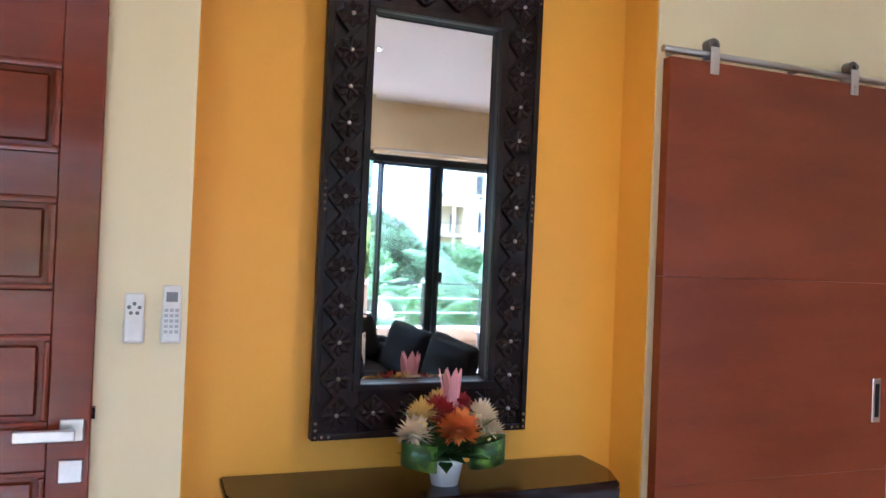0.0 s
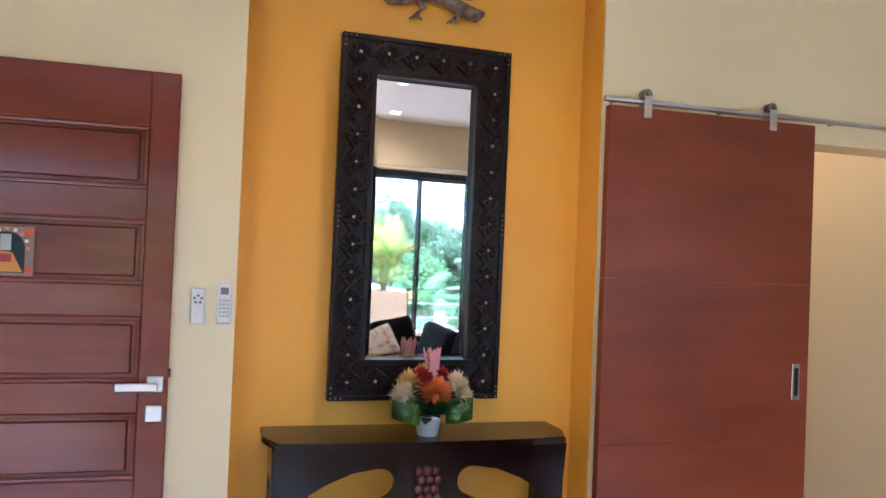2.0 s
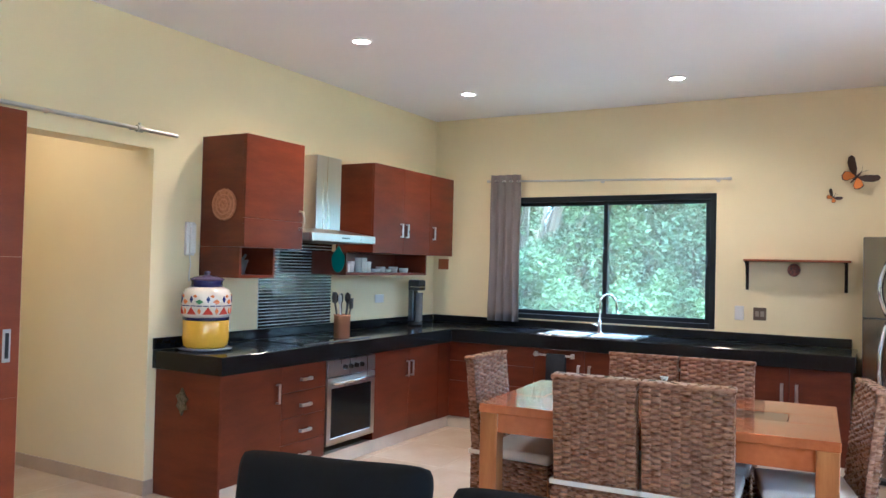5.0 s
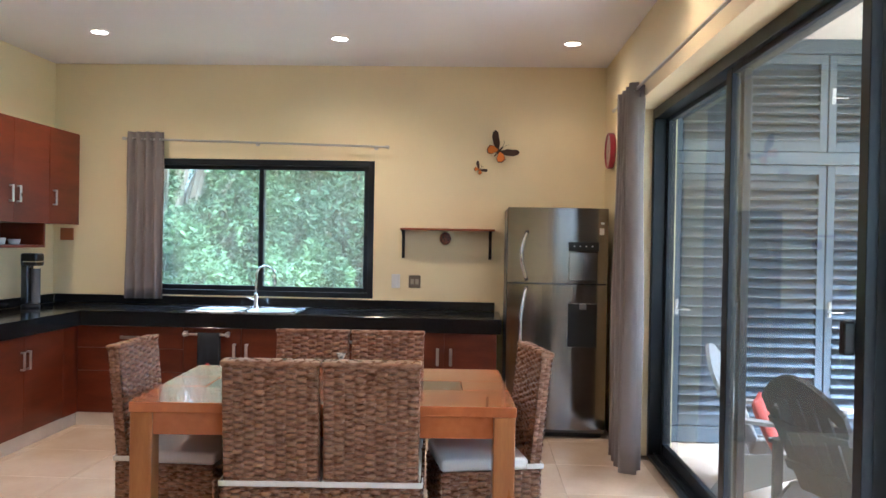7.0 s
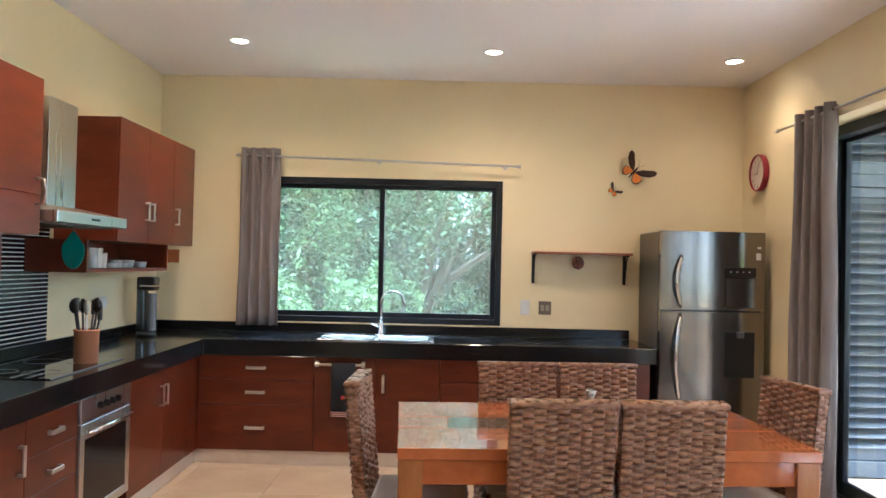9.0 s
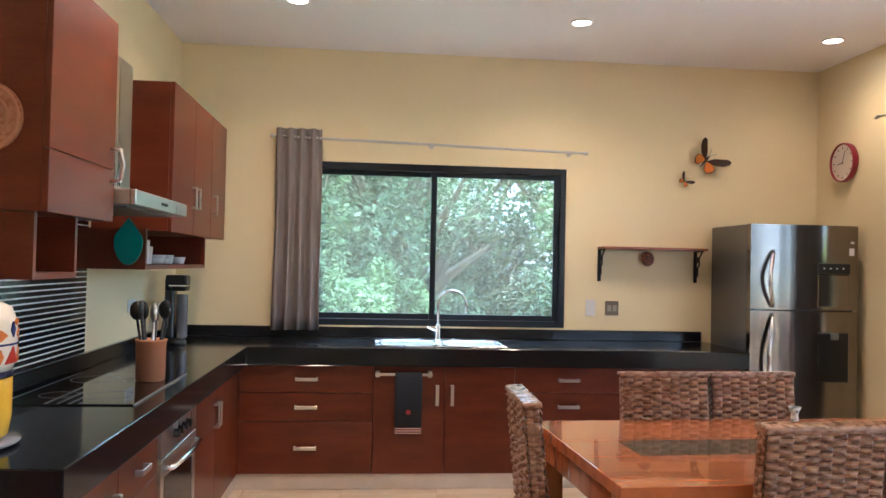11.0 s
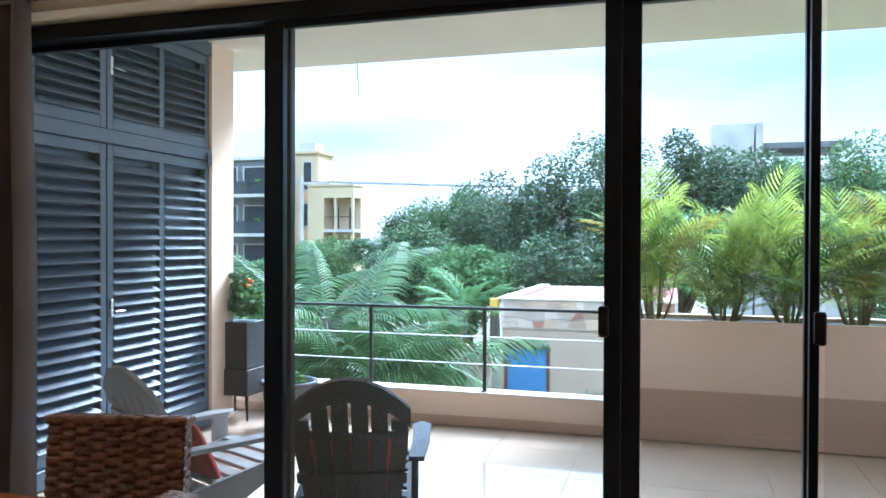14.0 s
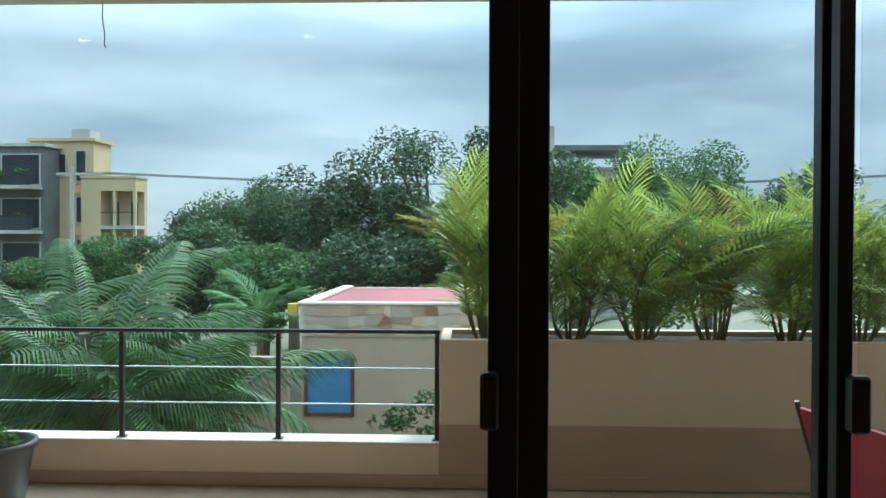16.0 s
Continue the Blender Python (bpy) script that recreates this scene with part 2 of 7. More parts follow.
def tube(bm, pts, r, sides=8):
    """A round tube along a line of points."""
    rings = []
    pts = [Vector(p) for p in pts]
    for i, p in enumerate(pts):
        d = (pts[min(i + 1, len(pts) - 1)] - pts[max(i - 1, 0)]).normalized()
        u = d.cross(Vector((0.31, 0.22, 0.92))).normalized()
        w = d.cross(u)
        rr = r[i] if isinstance(r, (list, tuple)) else r
        rings.append([bm.verts.new(p + rr * (math.cos(k * math.tau / sides) * u + math.sin(k * math.tau / sides) * w)) for k in range(sides)])
    for a, b in zip(rings, rings[1:]):
        for k in range(sides):
            bm.faces.new((a[k], a[(k + 1) % sides], b[(k + 1) % sides], b[k]))
    bm.faces.new(rings[0][::-1])
    bm.faces.new(rings[-1])


def lathe(bm, profile, at=(0, 0, 0), sides=24):
    """A turned body: profile rows of radius, height."""
    rings = [[bm.verts.new((at[0] + r * math.cos(k * math.tau / sides), at[1] + r * math.sin(k * math.tau / sides), at[2] + z)) for k in range(sides)] for r, z in profile]
    for a, b in zip(rings, rings[1:]):
        for k in range(sides):
            bm.faces.new((a[k], a[(k + 1) % sides], b[(k + 1) % sides], b[k]))
    bm.faces.new(rings[0][::-1])
    bm.faces.new(rings[-1])


def prism(bm, outline, h0, h1, plane="xz"):
    """An outline in a plane, given thickness along the third axis."""
    def put(a, b, h):
        return {"xz": (a, h, b), "yz": (h, a, b), "xy": (a, b, h)}[plane]
    lo = [bm.verts.new(put(a, b, h0)) for a, b in outline]
    hi = [bm.verts.new(put(a, b, h1)) for a, b in outline]
    n = len(outline)
    bm.faces.new(lo[::-1])
    bm.faces.new(hi)
    for i in range(n):
        bm.faces.new((lo[i], lo[(i + 1) % n], hi[(i + 1) % n], hi[i]))


def arc(cx, cy, r, a0, a1, n=8, ry=None):
    ry = r if ry is None else ry
    return [(cx + r * math.cos(radians(a0 + (a1 - a0) * i / n)), cy + ry * math.sin(radians(a0 + (a1 - a0) * i / n))) for i in range(n + 1)]


def structure(name, bm, material, label=""):
    return tagged(part(name, bm, material), label or name.replace("_", " "), name.split("_")[0], kind="structure")


def pull(parent, x, y, z, length, upright, axis, material=None):
    """A flat bar handle on two feet. axis: the side it stands out to."""
    bm = bmesh.new()
    h = length / 2
    sx, sy = {"-y": (0, -1), "-x": (-1, 0)}[axis]
    def b(a0, a1, d0, d1, w):
        if upright:
            u0, u1, z0, z1 = -w, w, z + a0, z + a1
        else:
            u0, u1, z0, z1 = a0, a1, z - w, z + w
        if axis == "-y":
            box(bm, x + u0, x + u1, y - d1, y - d0, z0, z1, 0.002)
        else:
            box(bm, x - d1, x - d0, y + u0, y + u1, z0, z1, 0.002)
    b(-h, h, 0.022, 0.030, 0.011)
    b(-h, -h + 0.012, 0, 0.024, 0.011)
    b(h - 0.012, h, 0, 0.024, 0.011)
    return part("handle", bm, material or M_NICKEL, parent, "brushed metal bar handle")


# ---- the shell ----
WX0, WX1, WY0, WY1 = -2.6, 7.1, -2.62, 2.08
structure("ground", boxes((-400, 400, -400, 400, -3.6, -3.5)), surface("lawn_ground", (0.09, 0.12, 0.045), (0.16, 0.13, 0.09), rough=0.95, scale=0.12, fine=3), "grass and earth ground below the house")
floor = structure("floor", boxes((WX0 - 0.2, WX1 + 0.2, -2.64, 3.6, -0.12, -0.006)), M_GROUT, "polished beige tile floor of the living room")
structure("ceiling", boxes((WX0 - 0.2, WX1 + 0.2, WY0 - 0.2, 3.6, CEIL, CEIL + 0.15)), M_CEIL, "plain white ceiling")
structure("wall_north", boxes((WX0, 0.055, 2.08, 2.28, 0, CEIL), (1.605, 2.45, 2.08, 2.28, 0, CEIL), (3.565, WX1, 2.08, 2.28, 0, CEIL), (2.45, 3.565, 2.08, 2.28, 2.16, CEIL)), M_WALL, "cream painted wall behind the kitchen")
structure("wall_niche", boxes((0.055, 1.603, 2.283, 2.40, 0, CEIL), (1.599, 1.603, 2.084, 2.283, 0, CEIL), (0.056, 0.060, 2.084, 2.283, 0, CEIL)), M_NICHE, "marigold painted wall recess behind the mirror")
structure("wall_hall", boxes((2.40, 2.50, 2.284, 3.5, 0, CEIL), (2.5, 3.9, 3.4, 3.5, 0, CEIL), (3.565, 3.70, 2.28, 3.4, 0, CEIL)), M_WALL, "cream painted walls of the passage")
structure("wall_west", boxes((WX0 - 0.2, WX0, WY0 - 0.2, 2.28, 0, CEIL)), M_WALL, "plain cream wall")
structure("wall_east", boxes((7.1, 7.3, WY0 - 0.2, -0.69, 0, CEIL), (7.1, 7.3, 1.30, 2.28, 0, CEIL), (7.1, 7.3, -0.69, 1.30, 0, 0.985), (7.1, 7.3, -0.69, 1.30, 2.15, CEIL)), M_WALL, "cream painted wall with the kitchen window")
GX0, GX1, GZ = -2.45, 6.08, 2.43
structure("wall_south", boxes((GX1, 7.1, -2.95, -2.62, 0, CEIL), (WX0, GX0, -2.95, -2.62, 0, CEIL), (GX0, GX1, -2.95, -2.62, GZ, CEIL)), M_WALL, "cream painted wall above the sliding doors")
structure("baseboard_hall", boxes((2.5, 3.553, 3.385, 3.4, 0, 0.09), (3.553, 3.565, 2.07, 3.385, 0, 0.09)), M_SKIRT, "tan tile skirting in the passage")
structure("baseboard_north", boxes((1.60, 2.45, 2.068, 2.08, 0, 0.09), (3.565, 3.63, 2.068, 2.08, 0, 0.09), (WX0, -1.2, 2.068, 2.08, 0, 0.09)), M_SKIRT, "tan tile skirting")
structure("baseboard_east", boxes((6.1, 7.1, -2.632, -2.62, 0, 0.09), (7.088, 7.1, -2.6, -2.56, 0, 0.09)), M_SKIRT, "tan tile skirting")

# balcony shell
balcony = structure("balcony_floor", boxes((-2.4, 7.4, -6.2, -2.66, -0.2, -0.016)), M_GROUT, "polished beige tile floor of the balcony")
structure("balcony_ceiling", boxes((-2.4, 7.6, -6.3, -2.95, 3.04, 3.25)), surface("peach_ceiling_paint", (0.80, 0.70, 0.60), rough=0.7, scale=1), "plain light balcony ceiling")
structure("parapet_low", boxes((3.426, 6.9, -6.08, -5.91, 0, 0.255)), M_STUCCO, "low peach stucco parapet")
structure("parapet_cap", boxes((3.426, 6.9, -6.09, -5.90, 0.255, 0.272), bevel=0.004), surface("pale_stone_cap", (0.72, 0.62, 0.52), rough=0.4), "pale stone cap on the low parapet")
structure("planter_wall", boxes((-2.4, 3.42, -6.0, -5.92, 0.38, 0.89), (-2.4, 3.42, -6.55, -6.47, 0.0, 0.89), (3.36, 3.42, -6.47, -6.0, 0, 0.89)), M_STUCCO, "peach stucco planter wall with palms")
# lower part of the planter wall, in a browner tone than above
structure("planter_dado", boxes((-2.4, 3.424, -6.0, -5.915, 0, 0.38)), M_STUCCO2, "brown lower band of the planter wall")
structure("planter_soil", boxes((-2.4, 3.36, -6.47, -6.0, 0.3, 0.86)), surface("dark_soil", (0.03, 0.02, 0.013), rough=0.95, fine=60, bump=0.6, dist=0.02), "dark soil in the planter")
structure("baseboard_balcony", boxes((3.426, 6.9, -5.91, -5.898, 0, 0.075), (-2.4, 3.425, -5.915, -5.903, 0, 0.075)), M_STUCCO2, "brown skirting tile on the balcony")
structure("pier", boxes((6.50, 6.80, -5.64, -5.33, 0, 3.04)), M_STUCCO, "peach stucco pier at the balcony end")
# last box: unseen west end, kept low to let more light in
structure("wall_balcony_end", boxes((6.62, 6.8, -5.33, -2.95, 0, 3.04), (6.50, 6.62, -3.045, -2.95, 0, 3.04), (-2.6, -2.4, -6.5, -2.95, 0, 0.89)), M_STUCCO, "peach stucco end walls of the balcony")


# ---- sliding glass doors ----
def glazing():
    door = tagged(new("glass_door_1"), "black framed sliding glass doors to the balcony", "sliding door", kind="structure")
    part("door_frame", boxes((GX0, GX1, -2.93, -2.78, GZ - 0.07, GZ), (GX1 - 0.05, GX1, -2.93, -2.78, 0, GZ - 0.07), (GX0, GX0 + 0.05, -2.93, -2.78, 0, GZ - 0.07), bevel=0.004), M_BLACKALU, door, "black aluminium head and jambs")
    part("sill_track", boxes((GX0 + 0.05, GX1 - 0.05, -2.93, -2.78, 0.0, 0.022), (GX0 + 0.05, GX1 - 0.05, -2.875, -2.865, 0.022, 0.04), (GX0 + 0.05, GX1 - 0.05, -2.825, -2.815, 0.022, 0.04)), M_BLACKALU, door, "black aluminium floor track")
    # panes: two tracks
    for x0, x1, y, wl, wr in ((4.49, 6.03, -2.885, 0.05, 0.05), (3.15, 4.58, -2.825, 0.06, 0.085), (2.50, 3.205, -2.885, 0.042, 0.12), (0.9, 2.535, -2.825, 0.05, 0.03), (-0.62, 0.98, -2.885, 0.06, 0.06), (-2.4, -0.55, -2.825, 0.06, 0.06)):
        leaf = part("leaf_frame", boxes((x0, x0 + wl, y - 0.02, y + 0.02, 0.03, 2.385), (x1 - wr, x1, y - 0.02, y + 0.02, 0.03, 2.385), (x0 + wl, x1 - wr, y - 0.018, y + 0.018, 0.03, 0.11), (x0 + wl, x1 - wr, y - 0.018, y + 0.018, 2.333, 2.385), bevel=0.003), M_BLACKALU, door, "black aluminium leaf frame")
        g = part("pane", boxes((x0 + wl - 0.01, x1 - 0.05, y - 0.003, y + 0.003, 0.10, 2.338)), M_GLASS, leaf, "clear glass pane")
        g.visible_shadow = False
    for x in (3.208, 2.508):
        part("door_handle", boxes((x - 0.018, x + 0.018, -2.80, -2.76, 1.13, 1.24), bevel=0.006), M_BLACK, door, "black plastic pull handle")


glazing()


def kitchen_window():
    w = tagged(new("window_1"), "black framed sliding window over the sink", "window", kind="structure")
    y0, y1, z0, z1 = -0.688, 1.298, 0.987, 2.148
    part("window_frame", boxes((7.095, 7.2, y0, y0 + 0.045, z0, z1), (7.095, 7.2, y1 - 0.045, y1, z0, z1), (7.095, 7.2, y0 + 0.045, y1 - 0.045, z0, z0 + 0.045), (7.095, 7.2, y0 + 0.045, y1 - 0.045, z1 - 0.05, z1), bevel=0.003), M_BLACKALU, w, "black aluminium frame")
    for a, b, x in ((y0 + 0.045, 0.30, 7.13), (0.255, y1 - 0.045, 7.16)):
        s = part("sash", boxes((x - 0.012, x + 0.012, a, a + 0.04, z0 + 0.045, z1 - 0.05), (x - 0.012, x + 0.012, b - 0.04, b, z0 + 0.045, z1 - 0.05), (x - 0.012, x + 0.012, a + 0.04, b - 0.04, z0 + 0.045, z0 + 0.085), (x - 0.012, x + 0.012, a + 0.04, b - 0.04, z1 - 0.085, z1 - 0.05), bevel=0.002), M_BLACKALU, w)
        g = part("pane", boxes((x - 0.003, x + 0.003, a + 0.035, b - 0.035, z0 + 0.08, z1 - 0.08)), M_WINGLASS, s, "clear glass pane")
        g.visible_shadow = False
    part("latch", boxes((7.108, 7.118, y0 + 0.055, y0 + 0.075, 1.52, 1.66), bevel=0.003), M_BLACK, w, "black latch")


kitchen_window()


def curtain(name, at, along, width, z0, z1, folds, depth, label, seed):
    """A gathered curtain hung in waves."""
    rnd = random.Random(seed)
    c = thing(name, at, label, "curtain")
    bm = bmesh.new()
    n, rows = folds * 10, 14
    ph = [rnd.uniform(-0.6, 0.6) for _ in range(folds + 2)]
    grid = []
    for j in range(rows + 1):
        f = j / rows
        row = []
        for i in range(n + 1):
            u = i / n
            k = u * folds
            a = ph[int(k)] * (1 - k % 1) + ph[int(k) + 1] * (k % 1)
            off = depth * math.sin(math.tau * k + a * (1 - f)) * (0.75 + 0.25 * (1 - f)) + 0.006 * math.sin(9 * f + 5 * u)
            s = (u - 0.5) * width * (1 + 0.05 * (1 - f)) + 0.004 * math.sin(7 * f + 20 * u)
            p = (s, off) if along == "x" else (off, s)
            row.append(bm.verts.new((p[0], p[1], z0 + f * (z1 - z0))))
        grid.append(row)
    for a, b in zip(grid, grid[1:]):
        for i in range(n):
            bm.faces.new((a[i], a[i + 1], b[i + 1], b[i]))
    cl = part("cloth", bm, M_CURTAIN, c, smooth=True)
    sol = cl.modifiers.new("thickness", "SOLIDIFY")
    sol.thickness = 0.004
    for i in range(folds):
        bm = bmesh.new()
        s = ((i + 0.5) / folds - 0.5) * width
        m = Matrix.Translation((s, -depth * 0.2, z1 - 0.055) if along == "x" else (-depth * 0.2, s, z1 - 0.055)) @ pose(0, 0, 0, 90 if along == "x" else 0, 90 if along == "y" else 0, 0)
        tube(bm, [m @ Vector((0.024 * math.cos(a * math.tau / 14), 0.024 * math.sin(a * math.tau / 14), 0)) for a in range(15)], 0.003, 6)
        part("eyelet", bm, M_GREYP, c, "metal eyelet ring")
    return c


curtain("curtain", (7.0, 1.24, 0), "y", 0.31, 0.955, 2.36, 4, 0.032, "grey taupe curtain gathered beside the kitchen window", 3)
curtain("curtain", (5.79, -2.57, 0), "x", 0.52, 0.03, 2.505, 4, 0.078, "grey taupe floor-length curtain gathered by the glass doors", 4)


def curtain_rod(at, axis, length, label, rise=0.0):
    r = thing("curtain_rod", at, label, "curtain rod")
    e = Vector((length, 0, rise)) if axis == "x" else Vector((0, length, rise))
    out = Vector((0, 0.075, 0)) if axis == "x" else Vector((-0.09, 0, 0))
    bm = bmesh.new()
    rod(bm, out, out + e, 0.009)
    part("bar", bm, M_NICKEL, r)
    for p in (out, out + e):
        bm = bmesh.new()
        d = e.normalized() * (0.03 if p == out else -0.03)
        rod(bm, p - d, p, 0.013)
        part("finial", bm, M_NICKEL, r)
    for f in (0.04, 0.5, 0.96):
        bm = bmesh.new()
        rod(bm, e * f, e * f + out, 0.006, 8)
        rod(bm, e * f, e * f + out * 0.08, 0.02, 12)
        part("bracket", bm, M_NICKEL, r)


curtain_rod((7.099, -0.79, 2.258), "y", 2.2, "slim brushed steel curtain rod above the kitchen window", 0.045)
curtain_rod((0.0, -2.619, 2.455), "x", 6.28, "slim brushed steel curtain rod above the glass doors")


# ---- louvred shutter screen on the balcony ----
def slat_mesh(w):
    bm = bmesh.new()
    box(bm, -0.004, 0.004, -w / 2, w / 2, -0.047, 0.047, 0.002)
    bmesh.ops.rotate(bm, verts=bm.verts, cent=(0, 0, 0), matrix=Matrix.Rotation(radians(50), 3, "Y"))
    me = bpy.data.meshes.new("slat")
    bm.to_mesh(me)
    bm.free()
    me.materials.append(M_SHUTTER)
    return me


def shutters():
    bays = ((-3.54, -3.105), (-4.12, -3.60), (-4.72, -4.24), (-5.28, -4.78))
    rows = ((0.20, 2.03), (2.28, 2.86))
    for (d0, d1), group in (((-4.12, -3.105), bays[:2]), ((-5.28, -4.24), bays[2:])):
        for z0, z1 in rows:
            s = thing("shutter_door", (6.55, (d0 + d1) / 2, z0 - 0.08), "charcoal painted louvred shutter door on the balcony", "shutter", group="louvred shutters")
            cy, cz = (d0 + d1) / 2, z0 - 0.08
            fr = [(-0.022, 0.022, d0 - 0.055 - cy, d0 - cy, 0, z1 - cz + 0.07), (-0.022, 0.022, d1 - cy, d1 + 0.055 - cy, 0, z1 - cz + 0.07)]
            fr += [(-0.022, 0.022, d0 - cy, d1 - cy, 0, 0.08), (-0.022, 0.022, d0 - cy, d1 - cy, z1 - cz, z1 - cz + 0.07)]
            mid = (group[0][0] + group[1][1]) / 2 - cy
            fr.append((-0.018, 0.018, mid - 0.027, mid + 0.027, 0.08, z1 - cz))
            part("shutter_frame", boxes(*fr, bevel=0.003), M_SHUTTER, s)
            n = round((z1 - z0) / 0.077)
            for a, b in group:
                me = slat_mesh(b - a)
                for i in range(n):
                    o = new("slat", me)
                    o.parent = s
                    o.location = (0, (a + b) / 2 - cy, z0 - cz + 0.034 + i * (z1 - z0 - 0.034) / n)
            lz = 1.02 - cz if z0 < 1 else 2.62 - cz
            bm = boxes((-0.034, -0.022, d1 - cy + 0.01 if d0 < -4 else d0 - cy - 0.04, d1 - cy + 0.035 if d0 < -4 else d0 - cy - 0.015, lz - 0.06, lz + 0.06), bevel=0.002)
            y = d1 - cy + 0.022 if d0 < -4 else d0 - cy - 0.027
            rod(bm, (-0.022, y, lz - 0.02), (-0.06, y, lz - 0.02), 0.006)
            rod(bm, (-0.06, y, lz - 0.02), (-0.06, y - 0.09, lz - 0.02), 0.006)
            part("lever", bm, M_NICKEL, s, "small metal lever handle")
    fr = tagged(part("shutter_surround", boxes((6.50, 6.60, -5.33, -3.05, 0.0, 0.115), (6.50, 6.60, -5.33, -3.05, 2.935, 3.04), (6.51, 6.59, -5.33, -3.05, 2.105, 2.195), bevel=0.003), M_SHUTTER), "charcoal painted surround of the shutters", "shutter", kind="structure")
    # added dark sheet: stands in for the shade seen between the slats
    part("shade_sheet", boxes((6.604, 6.616, -5.32, -3.05, 0.02, 3.02)), M_SHUTTER, fr, "dark sheet in place of the shade behind the louvres")
    part("hinge", boxes((6.49, 6.50, -5.32, -5.26, 2.06, 2.16), bevel=0.002), M_BLACK, fr)


shutters()


def railing():
    r = thing("balcony_railing", (3.44, -5.965, 0.272), "slim dark steel balcony railing with two thin cables", "railing")
    for i in range(4):
        bm = boxes((-0.014 + 0.975 * i, 0.014 + 0.975 * i, -0.014, 0.014, 0, 0.65), (-0.03 + 0.975 * i, 0.03 + 0.975 * i, -0.03, 0.03, 0, 0.006), bevel=0.002)
        part("post", bm, M_GREYRAIL, r)
    bm = boxes((-0.02, 3.3, -0.02, 0.02, 0.65, 0.672), bevel=0.004)
    part("top_rail", bm, M_GREYRAIL, r)
    for z in (0.215, 0.435):
        bm = bmesh.new()
        rod(bm, (0, 0, z), (3.3, 0, z), 0.005, 6)
        part("cable", bm, M_NICKEL, r, "thin steel cable")


M_GREYRAIL = surface("dark_bronze_steel", (0.055, 0.062, 0.06), (0.035, 0.04, 0.04), rough=0.35, metal=0.6, bump=0.03)
railing()


# ---- north wall: door, mirror, console, sliding door ----
def entry_door():
    d = tagged(new("door_1"), "closed red mahogany entrance door with raised panels", "door", kind="structure")
    x0, x1, z1 = -1.16, -0.18, 2.18
    y = 2.08
    zs = ((1.735, 1.975), (1.375, 1.62), (1.012, 1.258), (0.65, 0.90), (0.13, 0.54))
    a, b = x0 + 0.125, x1 - 0.105
    part("core", boxes((x0 + 0.01, x1 - 0.01, y - 0.022, y - 0.001, 0.02, z1 - 0.01)), M_DOOR, d)
    part("stile", boxes((x0, a, y - 0.042, y - 0.001, 0.008, z1), bevel=0.003), M_DOOR, d)
    part("stile", boxes((b, x1, y - 0.042, y - 0.001, 0.008, z1), bevel=0.003), M_DOOR, d)
    tops = [z1] + [z[0] for z in zs]
    lows = [z[1] for z in zs] + [0.008]
    for top, low in zip(tops, lows):
        part("rail", boxes((a, b, y - 0.0418, y - 0.001, low, top), bevel=0.002), M_DOOR, d)
    for za, zb in zs:
        part("panel", boxes((a + 0.03, b - 0.03, y - 0.034, y - 0.022, za + 0.03, zb - 0.03), bevel=0.006), M_DOOR, d)
        bm = bmesh.new()
        for r in ((a, b, zb - 0.018, zb), (a, b, za, za + 0.018), (a, a + 0.018, za + 0.018, zb - 0.018), (b - 0.018, b, za + 0.018, zb - 0.018)):
            box(bm, r[0], r[1], y - 0.049, y - 0.0225, r[2], r[3], 0.007, 2)
        part("moulding", bm, M_DOOR, d)
    hx = x1 - 0.045
    bm = boxes((hx - 0.03, hx + 0.03, y - 0.050, y - 0.042, 0.975, 1.035), bevel=0.003)
    rod(bm, (hx, y - 0.043, 1.0), (hx, y - 0.085, 1.0), 0.011, 14)
    box(bm, hx - 0.135, hx + 0.012, y - 0.095, y - 0.078, 0.985, 1.015, 0.003)
    part("door_handle", bm, M_NICKEL, d, "satin nickel lever on a square plate")
    bm = boxes((hx - 0.03, hx + 0.03, y - 0.050, y - 0.042, 0.865, 0.927), bevel=0.003)
    rod(bm, (hx, y - 0.043, 0.90), (hx, y - 0.048, 0.90), 0.012, 16)
    box(bm, hx - 0.004, hx + 0.004, y - 0.0465, y - 0.043, 0.872, 0.90)
    part("lock_plate", bm, M_NICKEL, d, "satin nickel square keyhole plate")
    part("strike", boxes((x1, x1 + 0.008, y - 0.03, y - 0.004, 1.03, 1.06)), M_ESPRESSO, d)


entry_door()


